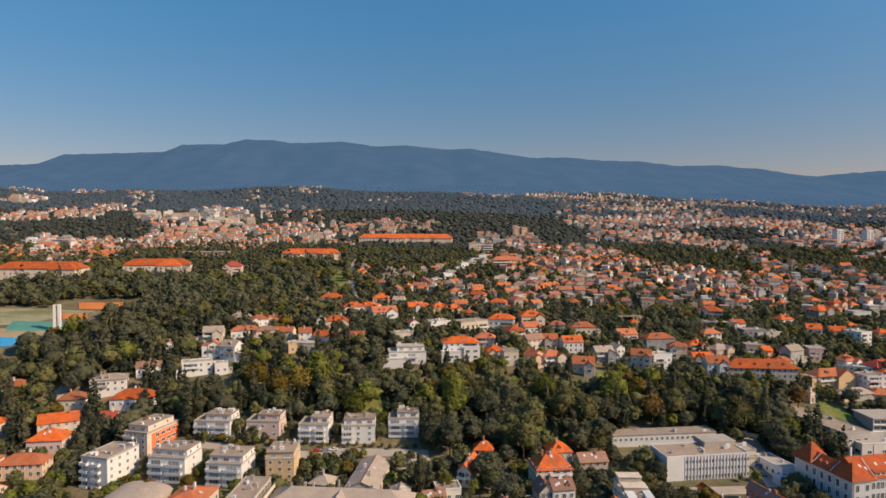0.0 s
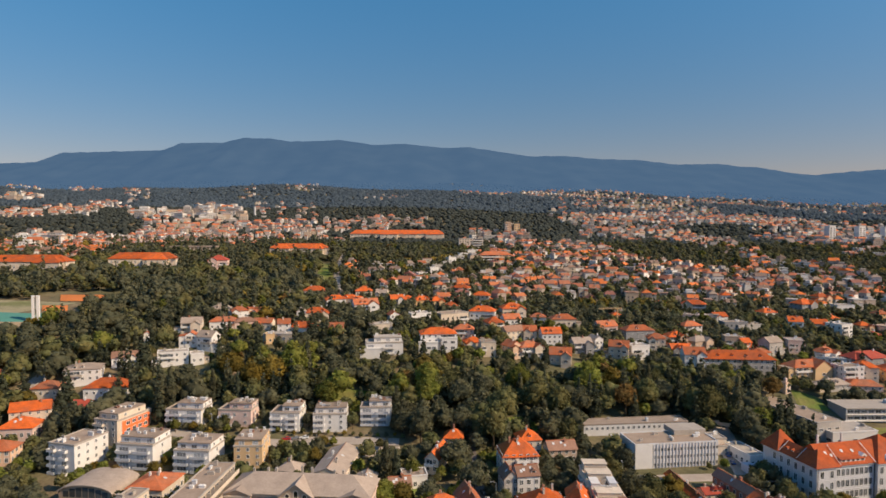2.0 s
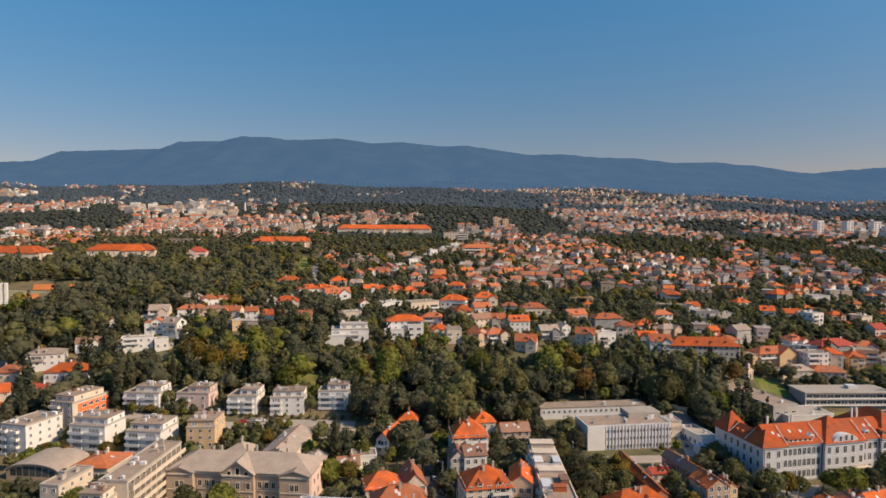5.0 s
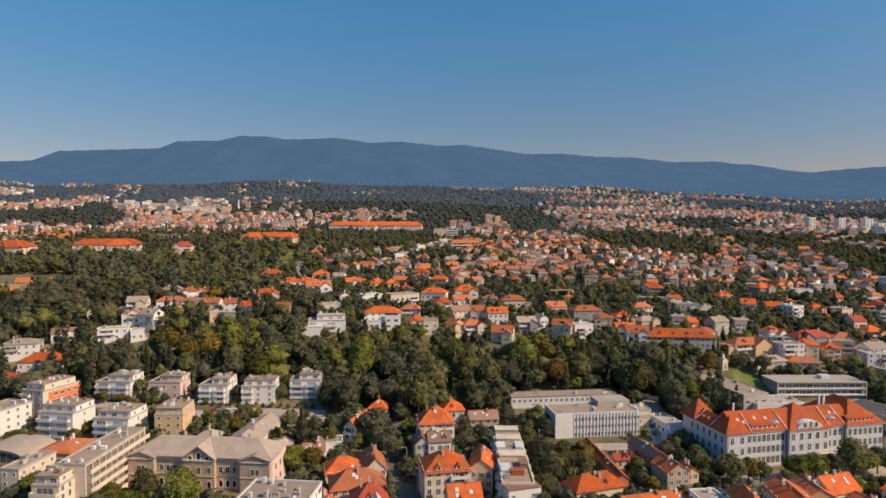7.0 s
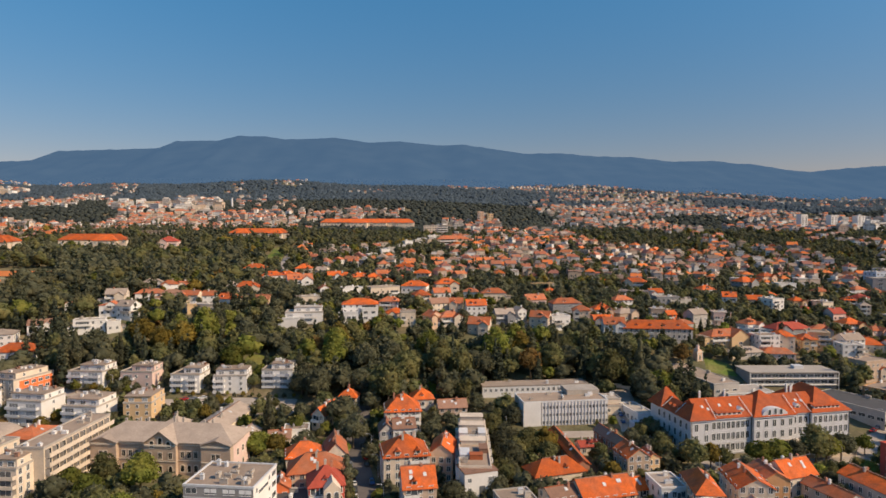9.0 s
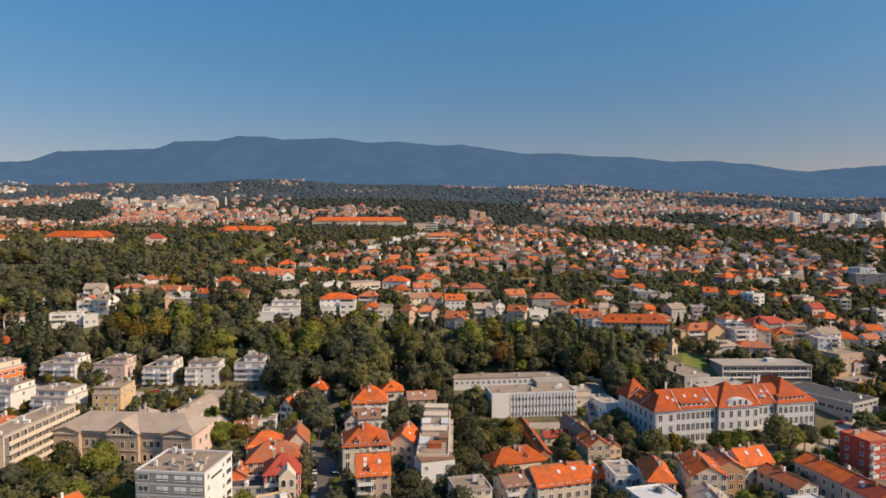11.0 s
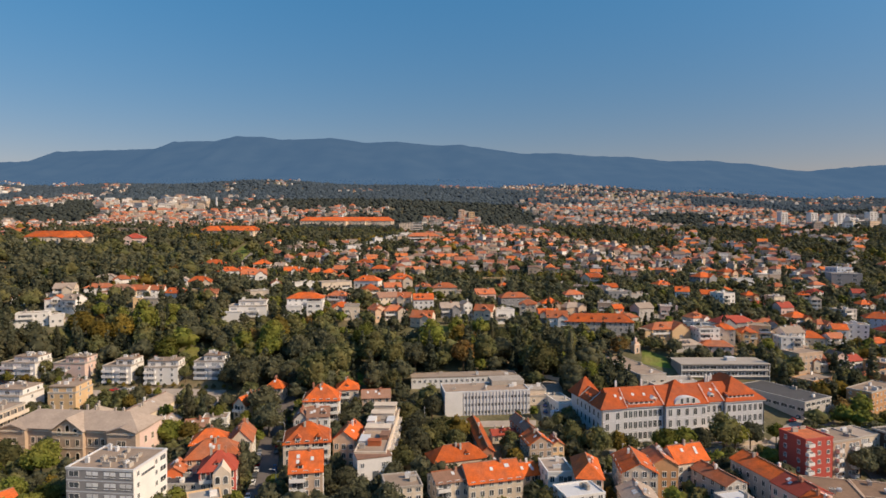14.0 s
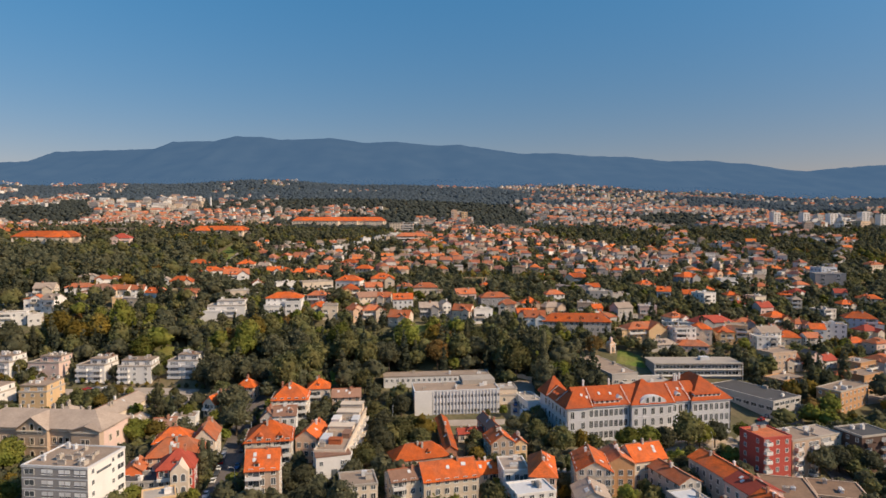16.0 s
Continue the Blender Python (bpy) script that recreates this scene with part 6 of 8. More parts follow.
def put_box(store, x, y, z, rot, w, d, z0, z1):
    v, f = store
    n = len(v)
    c, s = math.cos(rot), math.sin(rot)
    for zz in (z0, z1):
        for px, py in ((-w / 2, -d / 2), (w / 2, -d / 2), (w / 2, d / 2), (-w / 2, d / 2)):
            v.append((x + px * c - py * s, y + px * s + py * c, z + zz))
    f += [tuple(n + i for i in q) for q in ((4, 5, 6, 7), (0, 1, 5, 4), (1, 2, 6, 5), (2, 3, 7, 6), (3, 0, 4, 7))]


def put_roof(store, x, y, z, rot, w, d, h, rise, hip):
    v, f = store
    n = len(v)
    c, s = math.cos(rot), math.sin(rot)
    a, b = w / 2 + 0.5, d / 2 + 0.5
    r = max(a - b * hip, 0.1)
    for px, py, pz in ((-a, -b, h - 0.2), (a, -b, h - 0.2), (a, b, h - 0.2), (-a, b, h - 0.2), (-r, 0, h + rise), (r, 0, h + rise)):
        v.append((x + px * c - py * s, y + px * s + py * c, z + pz))
    f += [tuple(n + i for i in q) for q in ((0, 1, 5, 4), (2, 3, 4, 5), (1, 2, 5), (3, 0, 4), (3, 2, 1, 0))]


def put_pane(store, x, y, z, rot, px, py, w, z0, z1, turn):
    v, f = store
    n = len(v)
    c, s = math.cos(rot), math.sin(rot)
    for q, zz in ((-w / 2, z0), (w / 2, z0), (w / 2, z1), (-w / 2, z1)):
        lx, ly = (px + q, py) if not turn else (px, py + q)
        v.append((x + lx * c - ly * s, y + lx * s + ly * c, z + zz))
    f.append((n, n + 1, n + 2, n + 3))


rd = random.Random(21)
FAR_TAKEN = {}
TOWN = {"near": [([], []) for _ in range(4)], "middle": [([], []) for _ in range(4)], "distant": [([], []) for _ in range(4)]}


# wooded valleys and hillsides between the quarters, where nobody has built
WOODS = [[(144, 1048), (195, 948), (220, 860), (250, 791), (274, 751), (289, 715), (335, 703), (374, 747), (389, 804), (352, 840), (334, 904), (251, 1020), (171, 1132)],
         [(528, 1061), (407, 780), (432, 760), (475, 740), (468, 663), (463, 619), (464, 582), (575, 744), (545, 788), (517, 840), (503, 896)],
         [(-134, 1454), (4, 1249), (135, 1201), (229, 1116), (269, 1173), (254, 1442), (345, 1872), (305, 2471), (149, 1944), (6, 2089), (-163, 1679)],
         [(447, 1205), (520, 1145), (599, 1210), (672, 1294), (582, 1330), (497, 1290)],
         [(793, 1953), (836, 1704), (891, 1527), (985, 1335), (1113, 1520), (1027, 1777), (926, 2022)],
         [(-638, 986), (-501, 978), (-483, 1055), (-633, 1316), (-725, 1332), (-648, 1147), (-761, 1163)]]


def far_house(kind, x, y, rot):
    """One house of the town beyond, if its plot is free."""
    i, j = int(x // 14), int(y // 14)
    if any((qx - x) ** 2 + (qy - y) ** 2 < (100 if kind == "roofs" else 120) for m in (-1, 0, 1) for k in (-1, 0, 1) for qx, qy in FAR_TAKEN.get((i + m, j + k), ())):
        return False
    if y > 2500 or not clear(x, y, 5.0) or any(inside(q, x, y) for q in WOODS):
        return False
    FAR_TAKEN.setdefault((i, j), []).append((x, y))
    w, e, h = rd.uniform(7.0, 11.5), rd.uniform(6.5, 9.0), rd.choice((3.8, 5.5, 5.8, 6.4, 6.8, 8.6))
    flat = rd.random() < {"roofs": 0.26, "town": 0.34, "hill": 0.4, "blocks": 0.85}[kind]
    if kind == "hill":
        w, e, h = w * 0.9, e * 0.9, h * 0.9
    if kind == "blocks":
        w, e, h = rd.uniform(12, 24), rd.uniform(10, 14), rd.uniform(8, 15)
    z = ground_z(x, y)
    walls, tiles, pale, panes = TOWN["near" if y < 800 else "middle" if y < 1500 else "distant"]
    c, s = math.cos(rot), math.sin(rot)
    if abs(x - 60) < 60 + 0.8 * y:
        put_box(walls, x, y, z, rot, w, e, -6, h)
        rise = min(w, e) * rd.uniform(0.27, 0.38)
        if flat:
            put_box(pale, x, y, z, rot, w + 0.5, e + 0.5, h, h + 0.5)
            if rd.random() < 0.5:
                q = rd.uniform(-0.2, 0.2) * w
                put_box(walls, x + q * c, y + q * s, z, rot, w * 0.5, e * 0.6, h + 0.5, h + 2.9)
        else:
            put_roof(tiles, x, y, z, rot, w, e, h, rise, rd.choice((0.02, 0.02, 0.6, 1.0)))
            put_box(walls, x + 1.5 * c, y + 1.5 * s, z, rot, 0.8, 0.8, h, h + rise + 0.8)
        if y < 1100 and rd.random() < 0.6:
            # a wing across the front, or a lower side house
            if rd.random() < 0.6:
                ww, dd, q = w * rd.uniform(0.35, 0.5), rd.uniform(2, 4), rd.choice((-1, 1)) * w * 0.24
                px, py, hh = q, -e / 2 - dd / 2 + 1.5, h - rd.uniform(0, 2)
                gx, gy = x + px * c - py * s, y + px * s + py * c
                put_box(walls, gx, gy, z, rot, ww, dd + 3, -6, hh)
                put_roof(tiles, gx, gy, z, rot + math.pi / 2, dd + 3, ww, hh, ww * 0.38, 0.02)
            else:
                q = rd.choice((-1, 1)) * (w / 2 + 1.7)
                gx, gy, hh = x + q * c, y + q * s, rd.choice((2.8, 3.2, 5.8))
                put_box(walls, gx, gy, z, rot, 3.6, e * 0.8, -6, hh)
                put_box(pale, gx, gy, z, rot, 3.9, e * 0.8 + 0.3, hh, hh + 0.3)
        for fl in range(int(h / 3)):
            if y < 1400:
                for k in range(int(w / 3.5)):
                    put_pane(panes, x, y, z, rot, -w / 2 + 1.8 + 3.5 * k, -e / 2 - 0.06, rd.choice((1.2, 1.2, 2.2)), 1.0 + 3 * fl, 2.4 + 3 * fl, False)
                for k in range(int(e / 3.5)):
                    put_pane(panes, x, y, z, rot, w / 2 + 0.06, -e / 2 + 1.8 + 3.5 * k, 1.2, 1.0 + 3 * fl, 2.4 + 3 * fl, True)
                    put_pane(panes, x, y, z, rot, -w / 2 - 0.06, -e / 2 + 1.8 + 3.5 * k, 1.2, 1.0 + 3 * fl, 2.4 + 3 * fl, True)
    footprint(x, y, math.degrees(rot), w, e, 1.5)
    return True


def street_turn(x, y):
    return radians(14 * noise.noise((x / 160, y / 160, 9)) * 3 + rd.uniform(-6, 6))


def district(kind, a, b, c, d, count):
    """Houses scattered over a quarter with the corners a, b, c, d; kind: roofs, town, hill or blocks."""
    for _ in range(int(count * (0.68 if kind == "roofs" else 0.8))):
        for _ in range(6):
            u, v = rd.random(), rd.random()
            x = (a[0] * (1 - u) + b[0] * u) * (1 - v) + (d[0] * (1 - u) + c[0] * u) * v
            y = (a[1] * (1 - u) + b[1] * u) * (1 - v) + (d[1] * (1 - u) + c[1] * u) * v
            if far_house(kind, x, y, radians(rd.choice((0, 0, 90))) + street_turn(x, y)):
                break


def street(kind, pts, step, off):
    """Houses in a row on both sides of a street."""
    for (x0, y0), (x1, y1) in zip(pts, pts[1:]):
        L = math.hypot(x1 - x0, y1 - y0)
        turn = math.atan2(y1 - y0, x1 - x0)
        for k in range(int(L / step)):
            for side in (-1, 1):
                t = (k + rd.uniform(0.2, 0.8)) * step
                g = off + rd.uniform(-1.5, 3)
                far_house(kind, x0 + math.cos(turn) * t - math.sin(turn) * g * side, y0 + math.sin(turn) * t + math.cos(turn) * g * side, turn + rd.choice((0, math.pi / 2)) + rd.uniform(-0.1, 0.1))


# the street along the crest, the one below it, and the one across the valley
street("roofs", [(69, 1020), (147, 891), (208, 795), (259, 723), (305, 671), (354, 647), (392, 610), (432, 542)], 12.5, 9.5)
street("roofs", [(99, 751), (159, 703), (214, 667), (258, 618), (292, 566), (328, 538)], 12.5, 9.5)
street("town", [(120, 780), (180, 720), (236, 676), (276, 620), (320, 575)], 13, 9)
street("town", [(297, 1398), (435, 1354), (649, 1435), (705, 1186), (717, 957)], 13, 10)
street("hill", [(330, 2440), (560, 2180), (800, 2060), (1100, 2000)], 15, 11)
district("hill", (-1563, 2299), (-1515, 2414), (-1656, 2633), (-1736, 2546), 12)
district("hill", (-1347, 2321), (-1139, 2154), (-1503, 2815), (-1566, 2686), 28)
district("hill", (-782, 1603), (-727, 1617), (-1039, 2268), (-1130, 2274), 34)
district("blocks", (-1138, 1692), (-1070, 1716), (-1315, 2091), (-1373, 2027), 24)
district("town", (-804, 1214), (-752, 1210), (-872, 1392), (-925, 1388), 26)
district("town", (-815, 1306), (-698, 1286), (-828, 1509), (-954, 1515), 34)
district("hill", (-773, 1447), (-706, 1439), (-792, 1603), (-862, 1604), 14)
district("town", (-526, 1098), (-417, 1101), (-531, 1371), (-663, 1360), 55)
district("blocks", (-408, 1102), (-335, 1116), (-479, 1534), (-569, 1492), 60)
district("town", (-439, 974), (-345, 978), (-405, 1127), (-511, 1118), 45)
district("roofs", (-381, 898), (-267, 905), (-307, 1021), (-436, 1012), 60)
district("blocks", (-520, 810), (-476, 810), (-570, 957), (-624, 958), 18)
district("roofs", (-402, 694), (-290, 701), (-412, 954), (-572, 957), 130)
district("roofs", (-376, 605), (-309, 606), (-408, 774), (-493, 771), 60)
district("roofs", (-272, 918), (-136, 936), (-171, 1117), (-324, 1069), 70)
district("roofs", (-276, 1052), (-201, 1074), (-230, 1199), (-310, 1161), 36)
district("roofs", (-183, 1057), (-77, 1080), (-95, 1229), (-215, 1204), 48)
district("town", (-135, 1108), (-13, 1134), (-22, 1304), (-165, 1288), 42)
district("hill", (-509, 2098), (-394, 2089), (-496, 2566), (-592, 2413), 22)
district("hill", (-570, 1836), (-510, 1821), (-646, 2266), (-735, 2326), 12)
district("hill", (-337, 1213), (-234, 1250), (-320, 1630), (-500, 1728), 34)
district("hill", (-202, 1695), (-84, 1769), (-116, 2198), (-251, 2023), 18)
district("hill", (74, 2076), (454, 2286), (504, 2574), (83, 2794), 75)
district("hill", (286, 1851), (642, 2089), (852, 2832), (369, 2499), 70)
district("town", (283, 1555), (657, 1800), (729, 2017), (316, 1774), 60)
district("town", (251, 1135), (474, 1194), (625, 1620), (309, 1464), 120)
district("town", (191, 1308), (247, 1338), (270, 1496), (209, 1474), 14)
district("town", (57, 997), (156, 1007), (170, 1142), (58, 1112), 34)
district("hill", (730, 1967), (1184, 2242), (1490, 2847), (889, 2427), 60)
district("town", (528, 1476), (727, 1622), (858, 1938), (678, 1940), 44)
district("town", (522, 1298), (847, 1401), (1003, 1677), (670, 1703), 100)
district("hill", (863, 1635), (1207, 1663), (2013, 2824), (1209, 2331), 120)
district("town", (510, 1025), (640, 1020), (880, 1437), (654, 1348), 62)
district("town", (775, 1218), (970, 1269), (1192, 1577), (977, 1557), 46)
district("blocks", (599, 869), (681, 870), (988, 1294), (855, 1275), 34)
district("roofs", (46, 705), (126, 721), (154, 983), (44, 974), 44)
district("roofs", (111, 693), (221, 714), (264, 894), (129, 897), 84)
district("roofs", (64, 567), (270, 619), (318, 754), (68, 705), 150)
district("town", (328, 858), (411, 864), (536, 1163), (427, 1165), 28)
district("roofs", (313, 711), (405, 725), (463, 844), (359, 838), 32)
district("roofs", (267, 616), (517, 642), (568, 713), (294, 696), 120)
district("town", (481, 814), (573, 816), (804, 1177), (659, 1152), 38)
district("roofs", (394, 708), (566, 710), (646, 822), (446, 818), 54)
district("roofs", (-60, 528), (19, 551), (11, 697), (-89, 671), 36)
district("roofs", (11, 499), (207, 550), (244, 684), (1, 629), 95)
district("roofs", (193, 517), (463, 567), (537, 670), (226, 637), 80)
district("roofs", (-474, 779), (-330, 782), (-407, 964), (-589, 967), 110)
district("roofs", (-469, 673), (-339, 675), (-422, 842), (-587, 841), 110)
district("blocks", (-531, 841), (-482, 841), (-553, 966), (-610, 967), 12)
district("blocks", (-438, 662), (-386, 663), (-453, 779), (-515, 778), 10)
district("roofs", (-400, 842), (-356, 844), (-422, 1000), (-475, 1000), 40)
district("roofs", (-417, 988), (-318, 995), (-344, 1076), (-451, 1069), 70)
district("roofs", (-330, 782), (-225, 807), (-269, 964), (-402, 953), 70)
district("town", (-380, 1033), (-273, 1046), (-299, 1142), (-413, 1121), 30)
district("hill", (-1205, 1727), (-1100, 1770), (-1221, 1964), (-1324, 1898), 22)
district("town", (-857, 1228), (-768, 1226), (-892, 1424), (-983, 1410), 40)
district("town", (-777, 1277), (-675, 1261), (-807, 1508), (-923, 1517), 40)
district("hill", (-1653, 2433), (-1601, 2557), (-1668, 2664), (-1777, 2616), 16)
district("town", (-803, 1446), (-694, 1434), (-797, 1646), (-914, 1646), 26)
district("blocks", (-554, 1178), (-456, 1182), (-519, 1345), (-629, 1336), 20)
district("town", (247, 1283), (495, 1334), (595, 1604), (285, 1481), 80)
district("hill", (541, 2202), (738, 2204), (937, 2799), (590, 2400), 40)
district("hill", (420, 1707), (595, 1875), (647, 2041), (500, 2032), 28)
district("town", (524, 1749), (779, 1836), (988, 2330), (625, 2088), 40)
district("town", (789, 1879), (941, 1899), (1154, 2331), (945, 2251), 30)
district("town", (480, 1293), (735, 1339), (884, 1609), (556, 1500), 80)
district("town", (223, 973), (418, 1027), (522, 1283), (285, 1247), 80)
district("town", (353, 866), (410, 870), (509, 1081), (439, 1079), 24)
district("hill", (926, 1869), (1619, 2317), (2002, 2867), (1324, 2673), 70)
district("town", (486, 898), (631, 902), (982, 1404), (741, 1372), 70)
district("roofs", (155, 800), (243, 809), (283, 944), (181, 936), 50)
district("roofs", (343, 691), (490, 699), (579, 827), (409, 823), 60)
district("roofs", (229, 646), (368, 669), (420, 763), (263, 744), 50)

for zone, stores in TOWN.items():
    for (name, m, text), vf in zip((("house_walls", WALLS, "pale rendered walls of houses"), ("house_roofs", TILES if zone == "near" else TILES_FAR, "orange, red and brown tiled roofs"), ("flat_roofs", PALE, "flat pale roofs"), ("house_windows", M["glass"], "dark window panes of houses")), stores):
        me = bpy.data.meshes.new(name)
        me.from_pydata(vf[0], [], vf[1])
        me.materials.append(m)
        where = {"near": "on the hillside", "middle": "beyond the hill", "distant": "on the far slopes"}[zone]
        tagged(new(name, me), f"{text} {where}", "houses", kind="stuff")


# ---------------------------------------------------------------- landmarks of the far town
def long_palace(x, y, rot, w, d, h, wings, label, rise=5.0):
    """A long orange-roofed institution with cross wings: (offset, width, depth forward)."""
    footprint(x, y, rot, w, d + 20, 14)
    o = thing("institution", label, "building", x, y, ground_z(x, y), rot, "large orange-roofed institutions")
    part("wall", body(w, d, h, deep=10), M["cream"], o)
    part("roof", hip_roof(w, d, h, rise, 0.8), M["t_orange"], o)
    for f in range(2):
        row(o, "window", WIN["tall"], [(-w / 2 + 3 + 5.0 * k, -d / 2, 1.2 + 4.2 * f) for k in range(int((w - 4) / 5))], 0)
    for q, ww, dd in wings:
        bm = bmesh.new()
        box(bm, q - ww / 2, -d / 2 - dd, -10, q + ww / 2, 0, h - 0.5)
        g = part("wing", bm, M["cream"], o)
        bm = hip_roof(ww, dd + d / 2, h - 0.5, rise, 0.7)
        bmesh.ops.translate(bm, verts=bm.verts, vec=(q, -d / 2 - dd + (dd + d / 2) / 2, 0))
        part("wing_roof", bm, M["t_orange"], g)
        row(g, "window", WIN["tall"], [(q - ww / 2 + ww * (k + 0.5) / 4, -d / 2 - dd, 1.2 + 4.2 * f) for k in range(4) for f in range(2)], 0)


long_palace(-58, 1000, 2, 147, 16, 9.0, ((-12, 26, 20), (20, 20, 14), (58, 26, 20)), "vast cream institution with long orange tiled roofs", 6.0)
long_palace(-152, 735, 3, 66, 15, 9.0, ((-18, 16, 5), (20, 16, 5)), "long cream institution under an orange tiled roof", 5.0)
long_palace(-265, 592, 12, 58, 15, 9.5, ((12, 20, 6),), "white institution with an orange roof and pedimented front", 5.5)
long_palace(-345, 548, 6, 70, 16, 11.0, ((22, 22, 8),), "large white institution with an orange roof at the wood's edge", 5.5)


def colonnade(x, y, rot, w, d, h):
    footprint(x, y, rot, w, d)
    o = thing("colonnaded_hall", "flat-roofed beige hall with a row of tall pillars", "building", x, y, ground_z(x, y), rot)
    part("wall", body(w, d, h, deep=8), M["stone"], o)
    bm = bmesh.new()
    box(bm, -w / 2 - 1, -d / 2 - 2.5, h, w / 2 + 1, d / 2 + 1, h + 1.2)
    part("roof", bm, M["gravel"], o)
    for k in range(12):
        bm = bmesh.new()
        box(bm, -w / 2 + 2 + k * (w - 4) / 11 - 0.6, -d / 2 - 2.2, -6, -w / 2 + 2 + k * (w - 4) / 11 + 0.6, -d / 2 - 1.0, h)
        part("pillar", bm, M["cream"], o)


colonnade(-262, 705, 5, 50, 16, 9)


def tower_block(x, y, rot, w, d, h, walls, label):
    footprint(x, y, rot, w, d)
    o = thing("tower_block", label, "building", x, y, ground_z(x, y), rot, "tower blocks")
    part("wall", body(w, d, h, deep=12), M[walls], o)
    flat_top(o, w, d, h, "slab", walls, 2, int(x))
    for f in range(int(h / 3.2)):
        row(o, "window", WIN["band"], [(-w / 4, -d / 2, 1.0 + 3.2 * f), (w / 4, -d / 2, 1.0 + 3.2 * f)], 0)
        row(o, "window", WIN["wide"], [(w / 2, -d / 5, 1.0 + 3.2 * f), (w / 2, d / 4, 1.0 + 3.2 * f)], 90)


tower_block(670, 1075, 8, 12, 12, 25, "white", "white tower block rising over the far town")
tower_block(717, 1070, 8, 12, 12, 24, "white", "white tower block rising over the far town")
tower_block(769, 1080, 8, 14, 12, 23, "white", "pale tower block among the far houses")
tower_block(765, 1040, 8, 16, 12, 17, "white", "pale tower block among the far houses")
tower_block(823, 1080, 8, 14, 12, 27, "white", "white tower block rising over the far town")
tower_block(861, 1090, 8, 14, 12, 23, "white", "white tower block rising over the far town")
tower_block(132, 1130, 8, 12, 12, 14, "cream", "cream apartment tower on the ridge")
tower_block(143, 1120, 8, 10, 12, 14, "yellow", "yellow apartment block on the ridge")
tower_block(444, 545, -12, 24, 14, 13, "clad", "grey-blue glazed apartment building among trees")


def stack(x, y, h):
    footprint(x, y, 0, 6, 6)
    o = thing("factory_chimney", "tall pale factory chimney", "chimney", x, y, ground_z(x, y))
    bm = bmesh.new()
    bmesh.ops.create_cone(bm, segments=14, radius1=2.4, radius2=1.7, depth=h + 10, cap_ends=True, matrix=Matrix.Translation((0, 0, h / 2 - 5)))
    part("shaft", bm, M["lead"], o)
    bm = bmesh.new()
    bmesh.ops.create_cone(bm, segments=14, radius1=2.0, radius2=2.0, depth=1.2, cap_ends=True, matrix=Matrix.Translation((0, 0, h + 0.3)))
    part("rim", bm, M["darkgrey"], o)


stack(-357, 1250, 22)


def pool_tower(x, y):
    footprint(x, y, 0, 6, 6)
    o = thing("diving_tower", "slender twin-finned white concrete tower", "tower", x, y, ground_z(x, y), 15)
    for q in (-1.5, 1.1):
        bm = bmesh.new()
        box(bm, q - 0.5, -1.2, -2, q + 0.9, 1.2, 17)
        part("fin", bm, M["white"], o)
    for z in (5, 9, 13, 16.2):
        bm = bmesh.new()
        box(bm, -1.1, -1.0, z, 1.2, 1.0, z + 0.4)
        part("platform", bm, M["slab"], o)


pool_tower(-238, 392)


def crane(x, y, rot):
    """A small yellow building crane over the houses."""
    o = thing("crane", "yellow lattice building crane", "crane", x, y, ground_z(x, y), rot)
    for name, x0, y0, z0, x1, y1, z1 in (("mast", -0.4, -0.4, -1, 0.4, 0.4, 15), ("jib", -14, -0.3, 14.2, 3, 0.3, 15.0), ("counterweight", 2, -0.6, 12.6, 3.4, 0.6, 14.2)):
        bm = bmesh.new()
        n = max(2, int(max(x1 - x0, z1 - z0) / 1.2))
        if name == "counterweight":
            box(bm, x0, y0, z0, x1, y1, z1)
        else:
            up = name == "mast"
            for a in (0, 1):
                for b in (0, 1):
                    p = [x0 + a * (x1 - x0 - 0.16), y0 + a * (y1 - y0 - 0.16), z0] if up else [x0, y0 + a * (y1 - y0 - 0.16), z0 + b * (z1 - z0 - 0.16)]
                    if up:
                        p[1] = y0 + b * (y1 - y0 - 0.16)
                        box(bm, p[0], p[1], z0, p[0] + 0.16, p[1] + 0.16, z1)
                    else:
                        box(bm, x0, p[1], p[2], x1, p[1] + 0.16, p[2] + 0.16)
            for k in range(n):
                t = (k + 0.5) / n
                if up:
                    box(bm, x0, y0, z0 + t * (z1 - z0), x1, y1, z0 + t * (z1 - z0) + 0.12)
                else:
                    box(bm, x0 + t * (x1 - x0), y0, z0, x0 + t * (x1 - x0) + 0.12, y1, z1)
        part(name, bm, M["yellow"] if name != "counterweight" else M["slab"], o)


crane(139, 452, 8)

# ---------------------------------------------------------------- trees
def leaf_mat(name, dark, light):
    m = mat(name, dark, 0.9, 0.2, 3.4, 0.26, own=0.26, island=0.16, second=light, spec=0.1, bump=0.3)
    n, l = m.node_tree.nodes, m.node_tree.links
    b, out = n["Principled BSDF"], n["Material Output"]
    thin, mix = n.new("ShaderNodeBsdfTranslucent"), n.new("ShaderNodeMixShader")
    l.new(b.inputs["Base Color"].links[0].from_socket, thin.inputs["Color"])
    mix.inputs["Fac"].default_value = 0.5
    l.new(b.outputs["BSDF"], mix.inputs[1]), l.new(thin.outputs["BSDF"], mix.inputs[2]), l.new(mix.outputs["Shader"], out.inputs["Surface"])
    return m


